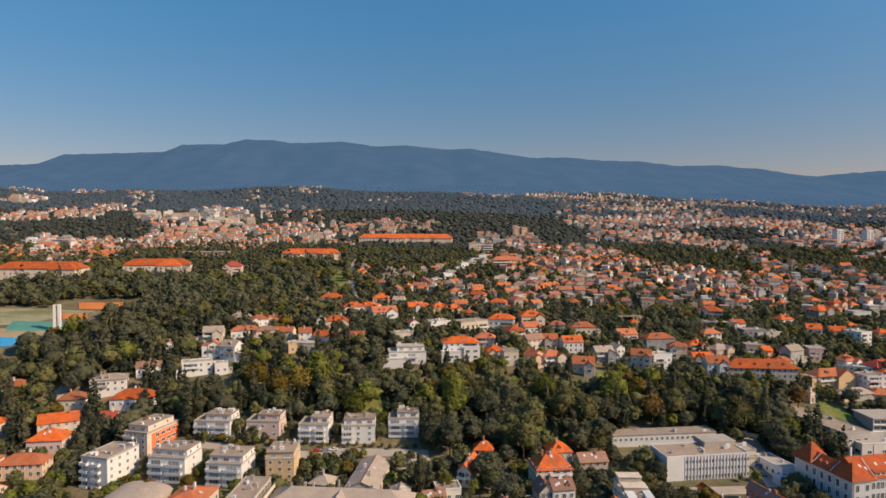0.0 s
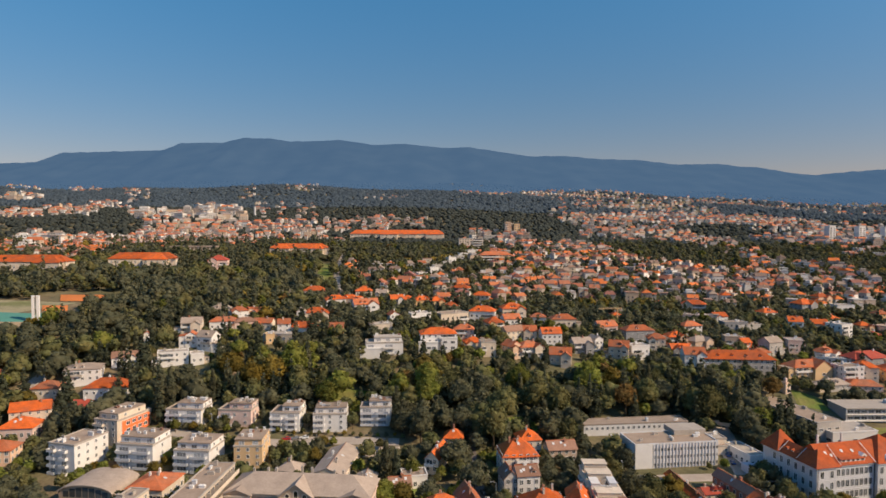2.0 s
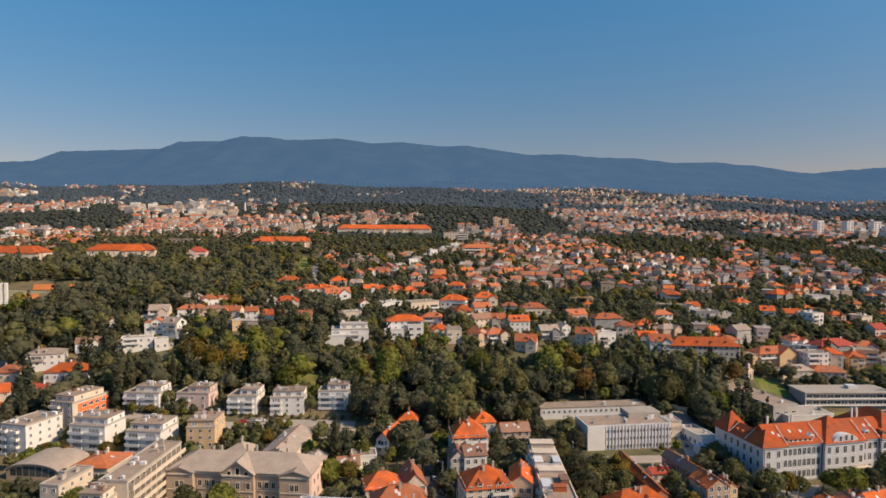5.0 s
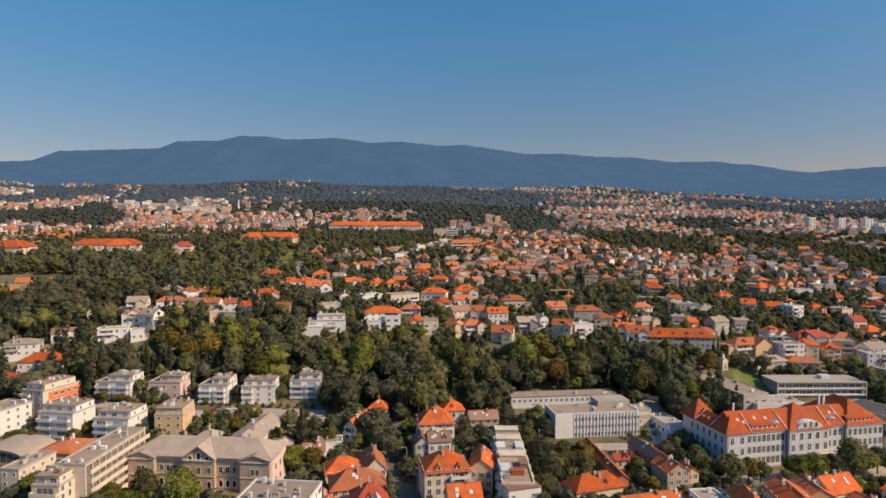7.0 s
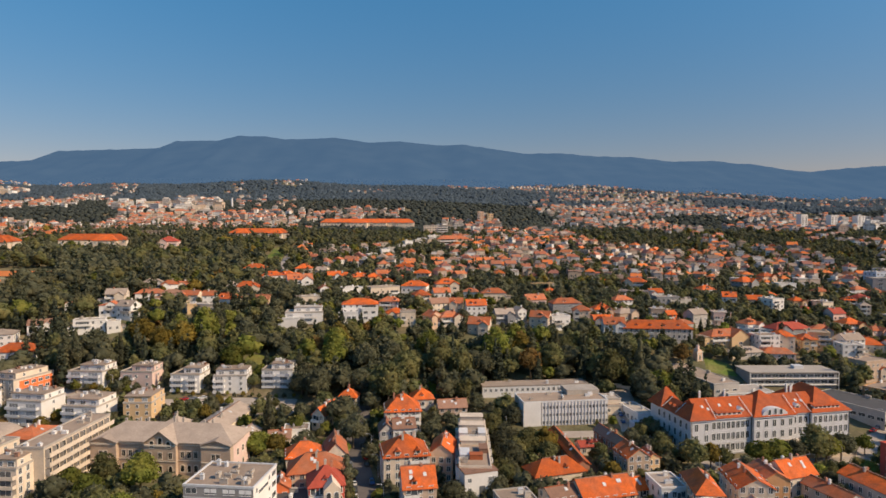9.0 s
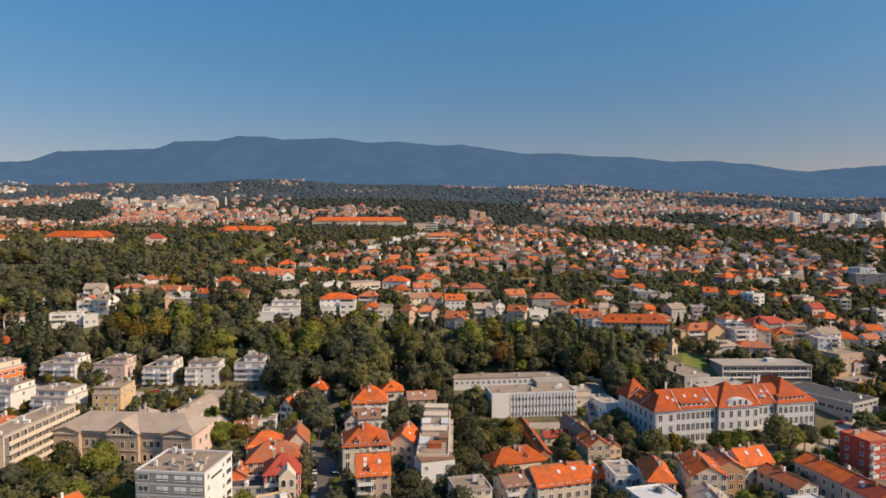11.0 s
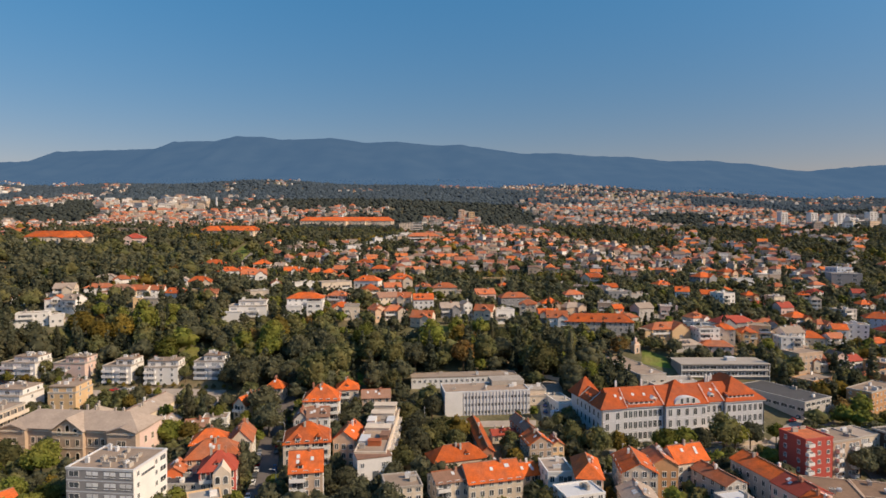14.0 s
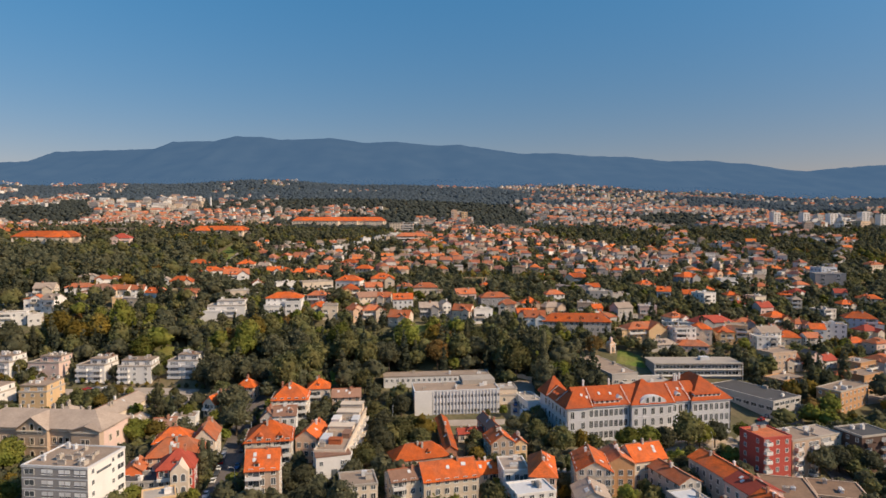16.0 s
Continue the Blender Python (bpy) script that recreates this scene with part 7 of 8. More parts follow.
LEAF = [leaf_mat("foliage_deep", (0.118, 0.126, 0.080), (0.148, 0.144, 0.084)), leaf_mat("foliage_mid", (0.146, 0.156, 0.070), (0.188, 0.174, 0.074)),
        leaf_mat("foliage_light", (0.182, 0.208, 0.048), (0.226, 0.222, 0.056)), leaf_mat("foliage_gold", (0.286, 0.208, 0.046), (0.224, 0.176, 0.050)), leaf_mat("foliage_rust", (0.238, 0.138, 0.048), (0.190, 0.132, 0.050)),
        leaf_mat("foliage_conifer", (0.088, 0.104, 0.070), (0.106, 0.120, 0.076))]
ICO = [(0, 0, 1)] + [(0.894 * math.cos(a), 0.894 * math.sin(a), 0.447) for a in [2 * math.pi * k / 5 for k in range(5)]] + [(0.894 * math.cos(a), 0.894 * math.sin(a), -0.447) for a in [2 * math.pi * (k + 0.5) / 5 for k in range(5)]] + [(0, 0, -1)]
ICOF = [(0, 1 + k, 1 + (k + 1) % 5) for k in range(5)] + [(1 + k, 6 + k, 1 + (k + 1) % 5) for k in range(5)] + [(6 + k, 6 + (k + 1) % 5, 1 + (k + 1) % 5) for k in range(5)] + [(11, 6 + (k + 1) % 5, 6 + k) for k in range(5)]
OCT = [(1, 0, 0), (0, 1, 0), (-1, 0, 0), (0, -1, 0), (0, 0, 1), (0, 0, -1)]
OCTF = [(0, 1, 4), (1, 2, 4), (2, 3, 4), (3, 0, 4), (1, 0, 5), (2, 1, 5), (3, 2, 5), (0, 3, 5)]


def clump(verts, faces, r, x, y, z, s, base=ICO, tris=ICOF):
    n = len(verts)
    a, flat = r.uniform(0, 6.3), r.uniform(0.55, 0.85)
    c, q = math.cos(a), math.sin(a)
    for vx, vy, vz in base:
        k = s * r.uniform(0.82, 1.2)
        verts.append((x + (vx * c - vy * q) * k, y + (vx * q + vy * c) * k, z + vz * k * flat))
    faces += [tuple(n + i for i in f) for f in tris]


def ball(n):
    bm = bmesh.new()
    bmesh.ops.create_icosphere(bm, subdivisions=n, radius=1.0)
    out = [tuple(v.co) for v in bm.verts], [tuple(v.index for v in f.verts) for f in bm.faces]
    bm.free()
    return out


BALLS = {1: ball(1), 2: ball(2)}


def lobe(verts, faces, r, x, y, z, s, tall, fine=2):
    """A bough's mass of leaves: an uneven swelling, dented all over."""
    n, q = len(verts), r.uniform(0, 90)
    for vx, vy, vz in BALLS[fine][0]:
        k = s * (1 + 0.36 * noise.noise((vx * 1.6 + q, vy * 1.6, vz * 1.6)) + 0.26 * noise.noise((vx * 4 + q, vy * 4, vz * 4)))
        verts.append((x + vx * k, y + vy * k, z + vz * k * tall))
    faces += [tuple(n + i for i in f) for f in BALLS[fine][1]]


def leaves(verts, faces, r, x, y, z, ox, oy, oz, s):
    """A spray of leaves: a bent scrap of foliage that faces outwards, more or less."""
    n = len(verts)
    w = Vector((ox * 0.7 + r.gauss(0, 0.6), oy * 0.7 + r.gauss(0, 0.6), oz * 0.7 + r.gauss(0, 0.6) + 0.25)).normalized()
    u = w.cross(Vector((r.uniform(-1, 1), r.uniform(-1, 1), r.uniform(-1, 1)))).normalized() * s
    v = w.cross(u) * r.uniform(0.6, 1.0)
    w = w * s * 0.25
    verts += [(x - u.x - w.x, y - u.y - w.y, z - u.z - w.z), (x + v.x, y + v.y, z + v.z), (x + u.x - w.x, y + u.y - w.y, z + u.z - w.z), (x - v.x, y - v.y, z - v.z)]
    faces.append((n, n + 1, n + 2)), faces.append((n, n + 2, n + 3))


def crown(r, radius, height, base, count, size, shape="round", out=None, at=(0, 0, 0), level=0):
    """Boughs hung with many small sprays of leaves round a dense heart, with gaps and an uneven outline. level: 0 near, up to 3 far off."""
    verts, faces = out if out else ([], [])
    tall = height / (2.1 * radius)
    if shape == "round":
        lobes = [(0, 0, base + height * 0.5, 0.80 * radius)]
        for k in range(5):
            a = 6.283 * (k + r.uniform(-0.35, 0.35)) / 5
            lobes.append((math.cos(a) * 0.46 * radius, math.sin(a) * 0.46 * radius, base + height * r.uniform(0.30, 0.60), r.uniform(0.46, 0.60) * radius))
        lobes.append((r.uniform(-0.2, 0.2) * radius, r.uniform(-0.2, 0.2) * radius, base + height * 0.76, 0.42 * radius))
        talls = [tall] * 7
    else:
        n = 4
        lobes = [(0, 0, base + height * (k + 0.5) / n * (0.96 if shape == "cone" else 1), radius * ((1.05 - (k + 0.4) / n) if shape == "cone" else (0.8, 1.0, 0.9, 0.55)[k])) for k in range(n)]
        talls = [height / (2.0 * n) * 1.5 / l[3] for l in lobes]
    share = [l[3] ** 2 for l in lobes]
    for i, ((lx, ly, lz, lr), q) in enumerate(zip(lobes, talls)):
        if level < 2:
            lobe(verts, faces, r, at[0] + lx, at[1] + ly, at[2] + lz, lr * 0.86, q, 1)
        else:
            clump(verts, faces, r, at[0] + lx, at[1] + ly, at[2] + lz, lr * (0.95 if level == 2 else 1.08), *((ICO, ICOF) if level == 2 else (OCT, OCTF)))
        for k in range(int(count * share[i] / sum(share)) + 1):
            a, u = r.uniform(0, 6.283), r.uniform(-0.75, 1)
            m = lr * r.uniform(0.9, 1.08)
            h = math.sqrt(1 - u * u)
            ox, oy = h * math.cos(a), h * math.sin(a)
            leaves(verts, faces, r, at[0] + lx + m * ox, at[1] + ly + m * oy, at[2] + lz + m * u * q, ox, oy, u, size * r.uniform(0.6, 1.35))
    return verts, faces


def trunk_mesh(height, thick, r):
    bm = bmesh.new()

    def limb(p, q, t0, t1):
        p, q = Vector(p), Vector(q)
        way = (q - p).normalized()
        s = way.orthogonal().normalized()
        t = way.cross(s)
        rings = []
        for c, k in ((p, t0), (q, t1)):
            rings.append([bm.verts.new(c + (s * math.cos(a) + t * math.sin(a)) * k) for a in [2 * math.pi * j / 6 for j in range(6)]])
        for j in range(6):
            bm.faces.new((rings[0][j], rings[0][(j + 1) % 6], rings[1][(j + 1) % 6], rings[1][j]))

    limb((0, 0, -1.5), (0.1, 0, height * 0.55), thick, thick * 0.65)
    limb((0.1, 0, height * 0.54), (0.3, 0.2, height * 0.95), thick * 0.65, thick * 0.2)
    for k in range(4):
        a = r.uniform(0, 6.3)
        limb((0.1, 0, height * r.uniform(0.35, 0.55)), (math.cos(a) * height * 0.28, math.sin(a) * height * 0.28, height * r.uniform(0.65, 0.85)), thick * 0.4, thick * 0.12)
    return mesh_of("trunk", bm, M["bark"])


def mesh_from(name, vf, material):
    me = bpy.data.meshes.new(name)
    me.from_pydata(vf[0], [], vf[1])
    me.polygons.foreach_set("use_smooth", [True] * len(me.polygons))
    me.materials.append(material)
    return me


KIND = []  # trunk, crowns by colour, radius
r0 = random.Random(4)
for radius, height, base, count, size, shape in ((5.6, 9.5, 2.6, 620, 0.52, "round"), (6.8, 10.5, 2.8, 780, 0.56, "round"), (4.2, 7.5, 2.0, 420, 0.46, "round"), (6.0, 12.0, 3.0, 700, 0.54, "round"),
                                                 (2.0, 13.5, 1.2, 420, 0.42, "column"), (3.2, 13.0, 1.6, 460, 0.46, "cone"), (2.2, 4.2, 0.8, 200, 0.36, "round")):
    trunk = trunk_mesh(base + height * 0.8, 0.10 + radius * 0.05, r0)
    vf = crown(r0, radius, height, base, count, size, shape)
    KIND.append((trunk, vf, radius, {}))

TREE_WORDS = [("dark green broad-leaved tree", 0), ("green broad-leaved tree", 1), ("light green leafy tree", 2), ("yellowing autumn tree", 3), ("rust-brown autumn tree", 4), ("dark green conifer", 5)]
MADE = {}


def tree(x, y, kind, tone, scale, turn, where):
    tall = 1.0 + (0.3 if y > 285 else 0.08) * ((x * 3.7 + y * 1.3) % 1.0)
    if (kind, tone) not in MADE:
        trunk, vf, radius, crowns = KIND[kind]
        words, k = TREE_WORDS[tone]
        shape = {4: " of slender upright shape", 5: " tapering to a point", 6: ", low and bushy"}.get(kind, "")
        o = thing("tree", words + shape + " " + where, "tree", x, y, ground_z(x, y), turn, "trees of the town")
        part("trunk", trunk, None, o)
        part("crown", mesh_from("crown", vf, LEAF[k]), None, o)
        o.scale = (scale, scale, scale * tall)
        MADE[kind, tone] = o
        return o
    o = MADE[kind, tone]
    return copy_thing(o, pose(x, y, ground_z(x, y), 0, 0, turn) @ Matrix.Diagonal((scale / o.scale[0], scale / o.scale[1], scale * tall / o.scale[2], 1)))


def in_view(x, y, edge):
    """Within the wedge of land that lies ahead of the flight."""
    return -30 - 0.76 * y - edge < x < 140 + 0.76 * y + edge


def tone_of(r, x, y):
    v = noise.noise((x / 45, y / 45, 5)) + r.uniform(-0.5, 0.5) - (0.16 if y > 400 else 0.0)
    if v > 0.62:
        return 3 if r.random() < 0.75 else 4
    return 2 if v > 0.42 else 1 if v > -0.05 else 0


# trees of the town and the park that stand nearest: x, y, kind, tone, size
taken = {}


def free_spot(x, y, gap):
    i, j = int(x // 6), int(y // 6)
    for a in (-2, -1, 0, 1, 2):
        for b in (-2, -1, 0, 1, 2):
            for qx, qy, qg in taken.get((i + a, j + b), ()):
                if (qx - x) ** 2 + (qy - y) ** 2 < ((gap + qg) / 2) ** 2:
                    return False
    taken.setdefault((i, j), []).append((x, y, gap))
    return True



def set_tree(x, y, kind, tone, scale, where):
    free_spot(x, y, KIND[kind][2] * scale * 1.3)
    tree(x, y, kind, tone, scale, (x * 37 + y * 11) % 360, where)


# the row before the palace, and single trees that stand out
for x, y, kind, tone, scale in ((157, 233, 0, 1, 1.05), (165, 236, 2, 3, 1.1), (170, 237, 2, 1, 0.95), (184, 237, 1, 2, 0.85), (192, 239, 0, 2, 1.0), (199, 240, 0, 0, 0.95), (209, 243, 3, 1, 1.12), (215, 246, 1, 2, 0.9), (222, 248, 0, 0, 0.95), (236, 255, 2, 2, 0.9)):
    set_tree(x, y, kind, tone, scale, "in front of the palace")
for x, y, kind, tone, scale in ((-9, 258, 4, 0, 1.2), (-5, 262, 5, 5, 0.9), (-8, 244, 0, 2, 0.7), (32, 201, 4, 0, 1.0), (31, 209, 4, 5, 0.8), (27, 250, 1, 0, 1.05), (21, 262, 0, 1, 0.8), (196, 347, 0, 4, 1.0), (95, 242, 1, 1, 0.95), (103, 236, 0, 1, 0.8),
                              (83, 255, 3, 1, 0.95), (91, 238, 0, 1, 0.9), (84, 215, 0, 1, 0.9), (88, 230, 1, 0, 0.9), (-60, 204, 0, 2, 0.75), (-50, 197, 1, 2, 0.75), (-42, 188, 0, 1, 0.8), (-33, 184, 1, 2, 0.75), (-25, 190, 2, 3, 0.8), (-20, 180, 0, 2, 0.8),
                              (-36, 203, 1, 2, 1.0), (-41, 214, 0, 2, 0.9), (-50, 207, 3, 1, 0.9), (-9, 236, 1, 2, 0.85), (-41, 272, 2, 3, 0.8), (-4, 297, 1, 0, 1.0), (4, 292, 3, 0, 1.05), (20, 268, 1, 0, 1.15), (88, 246, 1, 0, 1.0), (93, 272, 0, 0, 0.9), (131, 208, 1, 1, 0.8), (-104, 258, 0, 3, 0.6), (-118, 254, 2, 4, 0.8), (-83, 255, 2, 2, 0.8), (-60, 250, 0, 1, 0.7), (-93, 289, 2, 3, 0.6), (-36, 288, 6, 2, 0.9), (2, 262, 2, 2, 0.9), (128, 176, 1, 1, 0.9), (116, 178, 0, 2, 0.7), (248, 220, 1, 0, 0.85), (257, 224, 0, 0, 0.90), (263, 224, 1, 1, 0.80), (266, 220, 0, 0, 0.85), (259, 240, 2, 0, 0.90), (230, 236, 2, 1, 0.90), (81, 203, 0, 0, 0.80), (93, 199, 2, 1, 0.80), (67, 199, 0, 0, 0.75), (60, 199, 2, 0, 0.80)):
    set_tree(x, y, kind, tone, scale, "beside the houses")

for k in range(30):
    x = -119 + 3.95 * k
    set_tree(x, 296.6 + 1.2 * math.sin(k * 2.3), 6, (1, 0, 2, 0, 3, 1)[k % 6], (0.95 if k < 12 else 0.5) * (0.8 + 0.4 * ((k * 7) % 5) / 5), "hedged along the drive")
for x, y, kind, tone, scale in ((-58, 283, 2, 2, 0.6), (-40, 285, 0, 3, 0.55), (-14, 286, 2, 1, 0.6), (-70, 283, 6, 1, 1.0), (-100, 284, 2, 4, 0.5), (-90, 300, 2, 1, 0.75), (-72, 303, 4, 0, 0.6), (-50, 302, 0, 0, 0.6), (-29, 303, 2, 1, 0.8), (-45, 255, 2, 1, 0.7), (-56, 246, 6, 2, 1.1), (-40, 248, 2, 3, 0.65)):
    set_tree(x, y, kind, tone, scale, "beside the villa blocks")

rt = random.Random(11)
single, woods = 0, {}
for y0, y1, tries, gap in ((160, 350, 16000, 5.0), (350, 520, 16000, 6.0), (520, 900, 26000, 8.0)):
    for _ in range(tries):
        y = y0 + (y1 - y0) * rt.random() ** 0.8
        x = rt.uniform(-40 - 0.8 * y, 150 + 0.8 * y)
        if not in_view(x, y, 15) or y > 900:
            continue
        built = y > 345 and x > -60 - 0.1 * (y - 345)
        if built and rt.random() < 0.05:
            continue
        scale = rt.uniform(0.55, 1.15)
        if built:
            scale *= 0.85
        elif 285 < y < 350:
            scale = rt.uniform(0.75, 1.4)
        elif y <= 285:
            scale = rt.uniform(0.45, 0.92)
        kind = rt.choice((0, 1, 2, 3, 0, 1, 5, 3, 0, 1, 3, 4, 0, 1, 2, 5, 6)) if 285 < y < 345 or (not built and y > 345) else rt.choice((0, 2, 2, 3, 2, 0, 2, 1, 6, 6, 2, 6)) if y < 345 else rt.choice((0, 2, 2, 3, 2, 0, 2, 5, 6, 6, 2, 6))
        size = KIND[kind][2] * scale
        if not clear(x, y, size * (0.62 if not built else 0.4) + 0.5) or not free_spot(x, y, size * (1.05 if 285 < y < 350 else 1.2)):
            continue
        tone = 5 if kind == 5 else 0 if kind == 4 else tone_of(rt, x, y)
        if y < 345 and single < 225 and -125 < x < 260:
            single += 1
            tree(x, y, kind, tone, scale, rt.uniform(0, 360), "between the houses" if y < 290 else "in the park")
        else:
            woods.setdefault((tone, 0 if y < 420 else 1 if y < 620 else 2), []).append((x, y, kind, scale))

for (tone, zone), spots in woods.items():
    rw = random.Random(tone * 7 + zone)
    out = ([], [])
    for x, y, kind, scale in spots:
        radius, height = KIND[kind][2] * scale, (8.5, 9.5, 7, 11, 13.5, 13, 4.2)[kind] * scale * rw.uniform(1.0, 1.35)
        count, size, level = ((128, 0.84, 2), (36, 1.2, 3), (6, 1.8, 3))[zone]
        shape = {4: "column", 5: "cone"}.get(kind, "round")
        crown(rw, radius, height, 1.6 * scale, int(count * (0.6 + 0.5 * scale)), size * (0.55 + 0.5 * scale), shape, out, (x, y, ground_z(x, y)), level)
    tagged(new("woodland", mesh_from("woodland", out, LEAF[tone])), TREE_WORDS[tone][0] + "s massed on the slope", "trees", kind="stuff")


# ---------------------------------------------------------------- far woods
rf = random.Random(33)
# haze painted into the leaf colours; the farthest woods glow blue as well
FARLEAF = [leaf_mat("far_foliage_hazed", (0.078, 0.092, 0.084), (0.090, 0.104, 0.092)), leaf_mat("far_foliage_haze_blue", (0.102, 0.140, 0.174), (0.110, 0.146, 0.178)), bpy.data.materials["haze_glow_forest"]]
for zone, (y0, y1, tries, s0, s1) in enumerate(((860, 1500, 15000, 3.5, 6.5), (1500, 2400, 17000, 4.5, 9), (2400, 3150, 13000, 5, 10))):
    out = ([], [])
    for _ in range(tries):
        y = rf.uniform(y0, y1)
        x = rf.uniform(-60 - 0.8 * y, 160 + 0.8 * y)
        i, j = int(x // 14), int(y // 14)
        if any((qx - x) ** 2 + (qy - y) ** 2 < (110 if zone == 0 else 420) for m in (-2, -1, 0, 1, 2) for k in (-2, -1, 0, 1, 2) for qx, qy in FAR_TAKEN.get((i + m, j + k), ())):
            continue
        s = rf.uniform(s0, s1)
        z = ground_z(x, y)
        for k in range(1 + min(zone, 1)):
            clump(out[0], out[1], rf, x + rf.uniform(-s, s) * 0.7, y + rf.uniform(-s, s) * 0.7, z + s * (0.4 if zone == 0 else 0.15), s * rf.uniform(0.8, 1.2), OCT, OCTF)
    tagged(new("far_woodland", mesh_from("far_woodland", out, FARLEAF[zone])), "dark woods between the far quarters of the town, tinted with haze", "trees", kind="stuff")


# ---------------------------------------------------------------- parked cars
PAINT = {"white": mat("car_white", (0.72, 0.72, 0.72), 0.25, 0.03, 1, 0.02, spec=0.5), "silver": mat("car_silver", (0.42, 0.43, 0.45), 0.25, 0.03, 1, 0.02, metal=0.5, spec=0.5),
         "dark grey": mat("car_grey", (0.07, 0.075, 0.08), 0.25, 0.03, 1, 0.02, spec=0.5), "black": mat("car_black", (0.02, 0.02, 0.022), 0.2, 0.03, 1, 0.02, spec=0.5),
         "red": mat("car_red", (0.45, 0.03, 0.03), 0.25, 0.03, 1, 0.02, spec=0.5), "blue": mat("car_blue", (0.04, 0.09, 0.25), 0.25, 0.03, 1, 0.02, spec=0.5)}
TYRE = mat("tyre", (0.02, 0.02, 0.02), 0.9, 0.1, 0.5, 0.1)


def loft(bm, rows, index=0):
    """A closed skin through rows of points of equal count."""
    rings = [[bm.verts.new(p) for p in row_] for row_ in rows]
    for a, b in zip(rings, rings[1:]):
        for k in range(len(a)):
            j = (k + 1) % len(a)
            bm.faces.new((a[k], a[j], b[j], b[k])).material_index = index
    bm.faces.new(rings[0][::-1]).material_index = index
    bm.faces.new(rings[-1]).material_index = index


def car_body():
    bm = bmesh.new()
    rows = []
    for x, half, z0, z1 in ((-2.15, 0.72, 0.45, 0.70), (-2.05, 0.84, 0.28, 0.92), (-1.2, 0.88, 0.24, 0.98), (0.6, 0.88, 0.24, 0.95), (1.5, 0.86, 0.26, 0.86), (2.05, 0.78, 0.32, 0.72), (2.15, 0.66, 0.42, 0.62)):
        rows.append([(x, -half, z0), (x, half, z0), (x, half, z1 - 0.08), (x, half - 0.1, z1), (x, -half + 0.1, z1), (x, -half, z1 - 0.08)])
    loft(bm, rows)
    bmesh.ops.recalc_face_normals(bm, faces=bm.faces)
    return bm


def car_cabin(grow, z0, z1):
    bm = bmesh.new()
    lo, hi = [(-1.75, -0.80), (0.85, -0.80), (0.85, 0.80), (-1.75, 0.80)], [(-1.25, -0.62), (0.15, -0.62), (0.15, 0.62), (-1.25, 0.62)]
    loft(bm, [[(x * grow, y * grow, z0) for x, y in lo], [(x * grow, y * grow, z1) for x, y in hi]])
    bmesh.ops.recalc_face_normals(bm, faces=bm.faces)
    return bm


CAR_MADE = {}


def car(x, y, rot, paint):
    m = pose(x, y, ground_z(x, y) + 0.29, 0, 0, rot)
    if paint in CAR_MADE:
        return copy_thing(CAR_MADE[paint], m)
    o = thing("car", f"{paint} hatchback car parked at the kerb", "car", x, y, ground_z(x, y) + 0.29, rot, "parked cars")
    part("body", car_body(), PAINT[paint], o)
    cabin = part("cabin", car_cabin(1.0, 0.92, 1.40), M["glass"], o, "dark glazed cabin")
    bm = bmesh.new()
    loft(bm, [[(px, py, 1.40) for px, py in ((-1.30, -0.64), (0.2, -0.64), (0.2, 0.64), (-1.30, 0.64))], [(px, py, 1.46) for px, py in ((-1.15, -0.52), (0.05, -0.52), (0.05, 0.52), (-1.15, 0.52))]])
    bmesh.ops.recalc_face_normals(bm, faces=bm.faces)
    part("car_roof", bm, PAINT[paint], cabin)
    wheel = bmesh.new()
    bmesh.ops.create_cone(wheel, segments=12, radius1=0.32, radius2=0.32, depth=0.22, cap_ends=True, matrix=Matrix.Rotation(radians(90), 4, "X"))
    wheel = mesh_of("wheel", wheel, TYRE)
    for wx in (-1.35, 1.35):
        for wy in (-0.80, 0.80):
            w = part("wheel", wheel, None, o)
            w.location = (wx, wy, 0.32)
    CAR_MADE[paint] = o
    return o


rc = random.Random(8)


def parked(x0, y0, x1, y1, n, side):
    """Cars in a row along a kerb."""
    a = math.degrees(math.atan2(y1 - y0, x1 - x0))
    nx, ny = -math.sin(radians(a)) * side, math.cos(radians(a)) * side
    for k in range(n):
        if rc.random() < 0.12:
            continue
        q = (k + 0.5) / n
        car(x0 + (x1 - x0) * q + nx, y0 + (y1 - y0) * q + ny, a + rc.choice((0, 180)) + rc.uniform(-2, 2), rc.choice(("white", "silver", "silver", "dark grey", "black", "white", "blue", "red")))


parked(40, 190, 36, 213, 4, 3.1)
parked(40, 190, 36, 213, 4, -3.1)
parked(36, 213, 31, 235, 4, -3.1)
parked(36, 213, 31, 235, 4, 3.1)
parked(31, 236, 27, 254, 3, -3.1)
parked(135, 217, 154, 224, 3, 3.2)
parked(156, 224, 176, 223, 3, 3.2)
parked(205, 243, 231, 247, 4, -3.2)
parked(270, 268, 263, 243, 4, 2.4)
parked(256, 276, 276, 291, 4, 3.2)
parked(-60, 289.4, -48, 291.8, 3, 1.9)
parked(-80, 289.6, -64, 289.2, 2, -1.9)
parked(92, 266, 108, 268, 4, 0)
parked(143, 280, 146, 305, 4, -1.5)
parked(-20, 282, -7, 283, 3, 1.0)


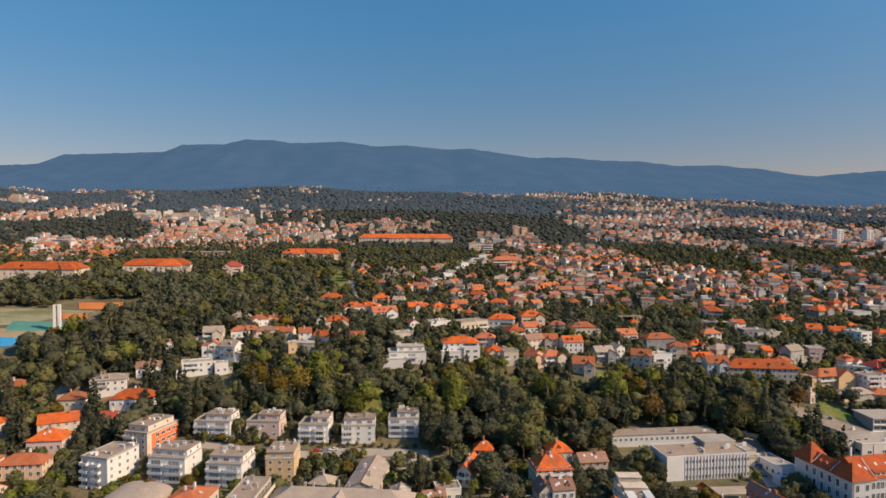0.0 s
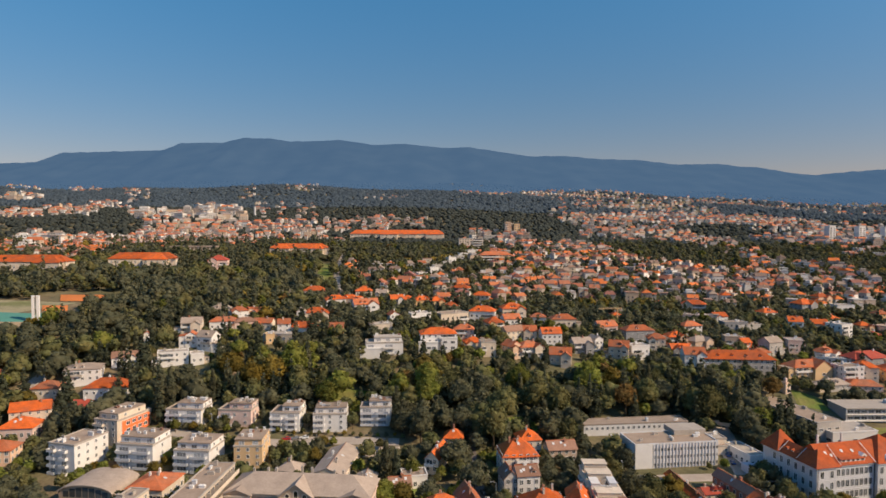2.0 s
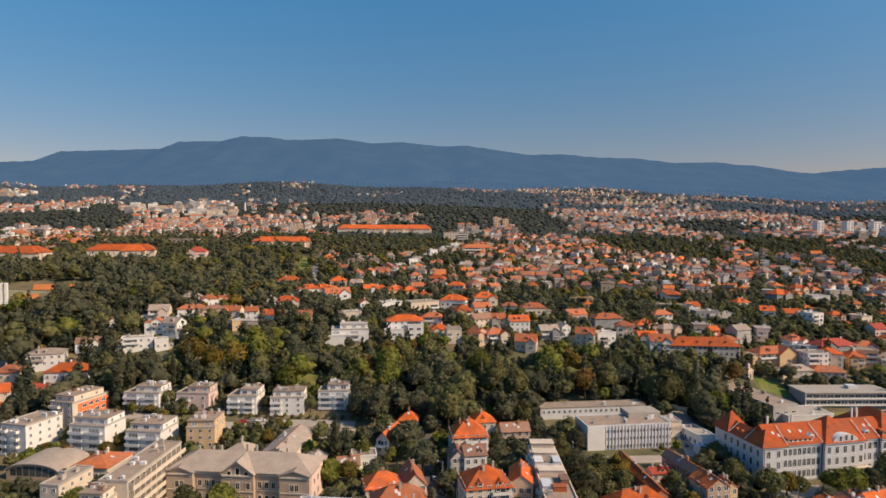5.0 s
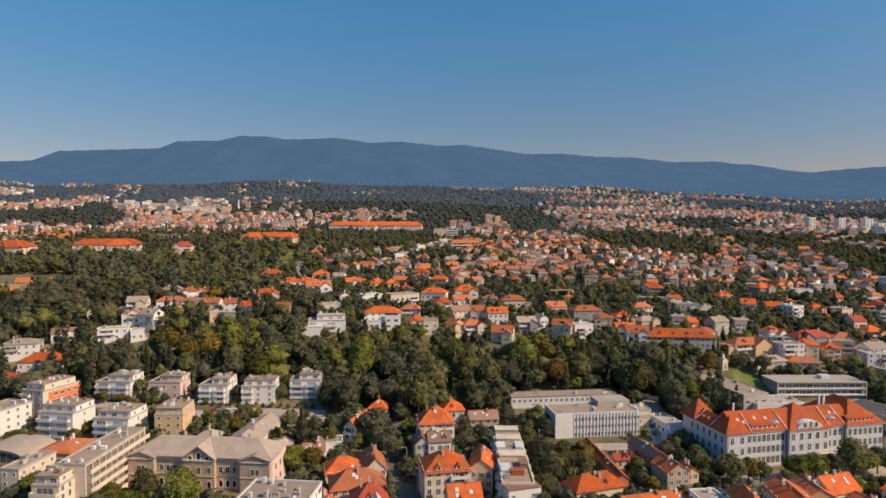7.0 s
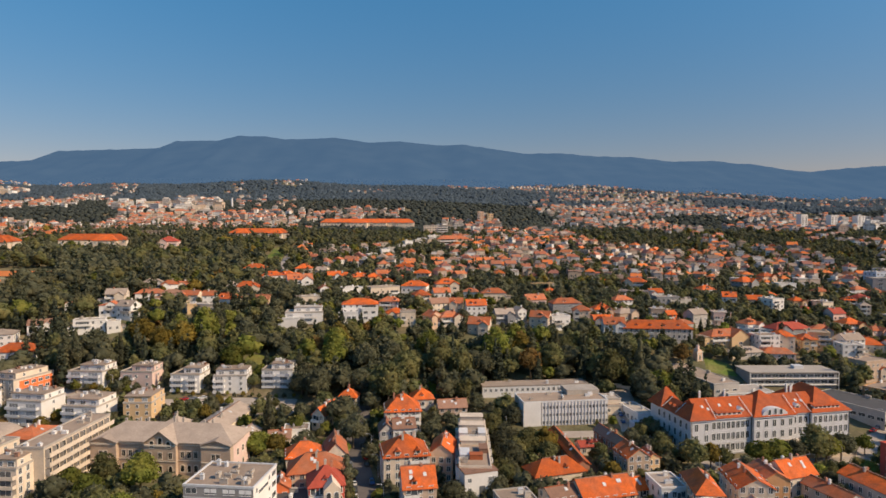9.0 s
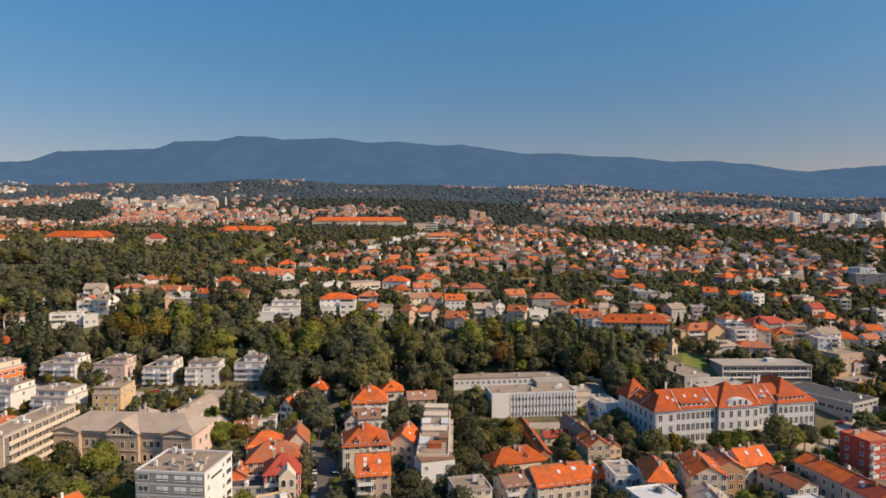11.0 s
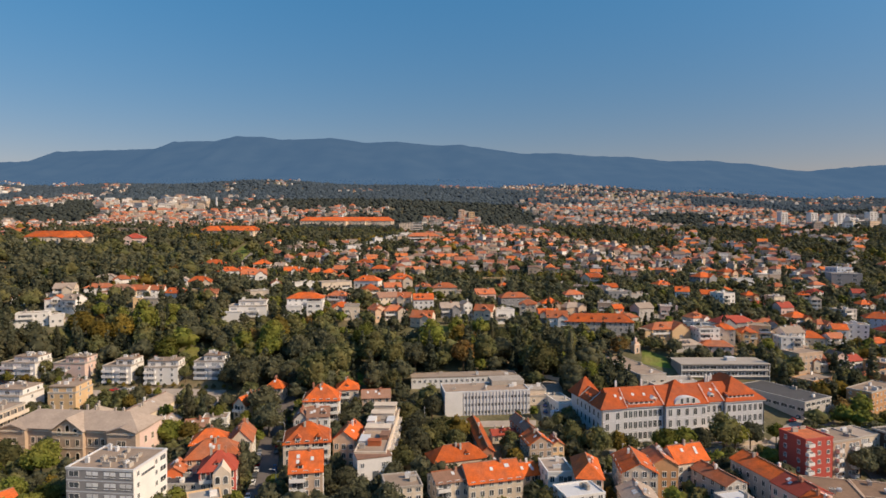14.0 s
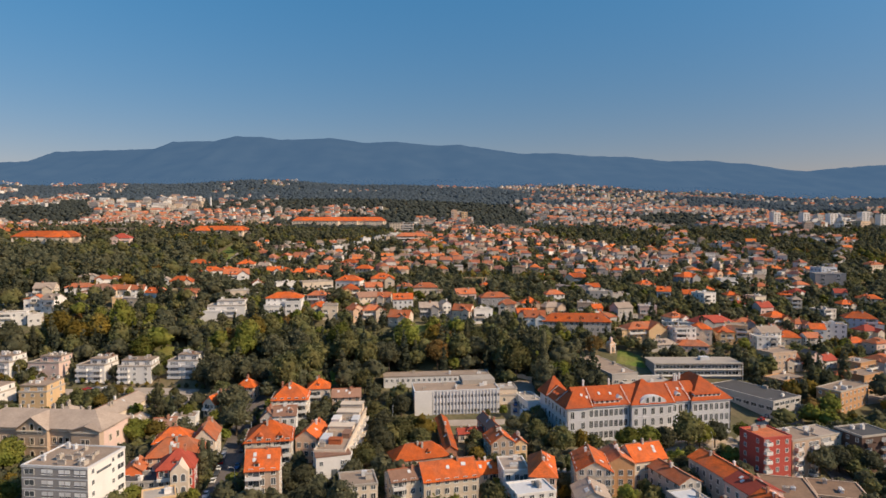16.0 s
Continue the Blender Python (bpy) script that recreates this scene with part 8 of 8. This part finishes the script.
# ---------------------------------------------------------------- walls, fences and lamps of the streets
def garden_wall(name, pts, h, material, label):
    for (x0, y0), (x1, y1) in zip(pts, pts[1:]):
        n = max(1, int(math.hypot(x1 - x0, y1 - y0) / 6))
        rot = math.degrees(math.atan2(y1 - y0, x1 - x0))
        L = math.hypot(x1 - x0, y1 - y0) / n
        o = thing(name, label, "wall", x0, y0, ground_z(x0, y0), rot)
        for k in range(n):
            q = k / n
            z = ground_z(x0 + (x1 - x0) * q, y0 + (y1 - y0) * q) - ground_z(x0, y0)
            bm = bmesh.new()
            box(bm, k * L, -0.15, z - 1.0, (k + 1) * L - 0.3, 0.15, z + h)
            part("panel", bm, M[material], o)
            bm = bmesh.new()
            box(bm, (k + 1) * L - 0.3, -0.22, z - 1.0, (k + 1) * L, 0.22, z + h + 0.2)
            part("pier", bm, M[material], o)


garden_wall("garden_wall", [(158, 229), (176, 230), (206, 249), (232, 254)], 1.8, "cream", "beige garden wall along the palace forecourt")
garden_wall("garden_wall", [(34, 258), (33, 288)], 1.6, "slab", "grey wall along the street")
garden_wall("garden_wall", [(-120, 286), (-64, 284)], 1.2, "slab", "low grey wall along the drive")
garden_wall("garden_wall", [(148, 320), (200, 300)], 1.5, "cream", "beige wall beside the school lane")


def street_lamp(x, y, rot):
    o = thing("street_lamp", "grey steel street lamp with a curved arm", "lamp", x, y, ground_z(x, y), rot, "street lamps")
    bm = bmesh.new()
    bmesh.ops.create_cone(bm, segments=8, radius1=0.11, radius2=0.06, depth=8.5, cap_ends=True, matrix=Matrix.Translation((0, 0, 3.75)))
    part("post", bm, M["lead"], o)
    bm = bmesh.new()
    loft(bm, [[(x_, -0.04, z), (x_, 0.04, z), (x_, 0.04, z + 0.08), (x_, -0.04, z + 0.08)] for x_, z in ((0, 7.9), (0.5, 8.3), (1.2, 8.5), (1.8, 8.5))])
    part("arm", bm, M["lead"], o)
    bm = bmesh.new()
    box(bm, 1.5, -0.14, 8.38, 2.2, 0.14, 8.5)
    part("lamp_head", bm, M["white"], o)


for x, y, rot in ((44.5, 196, 180), (40, 222, 180), (35, 244, 180), (132, 219, 90), (165, 228.5, -90), (218, 241, 90), (262, 286, -45), (-45, 296, -90), (-95, 298, -90), (90, 264, 90)):
    street_lamp(x, y, rot)
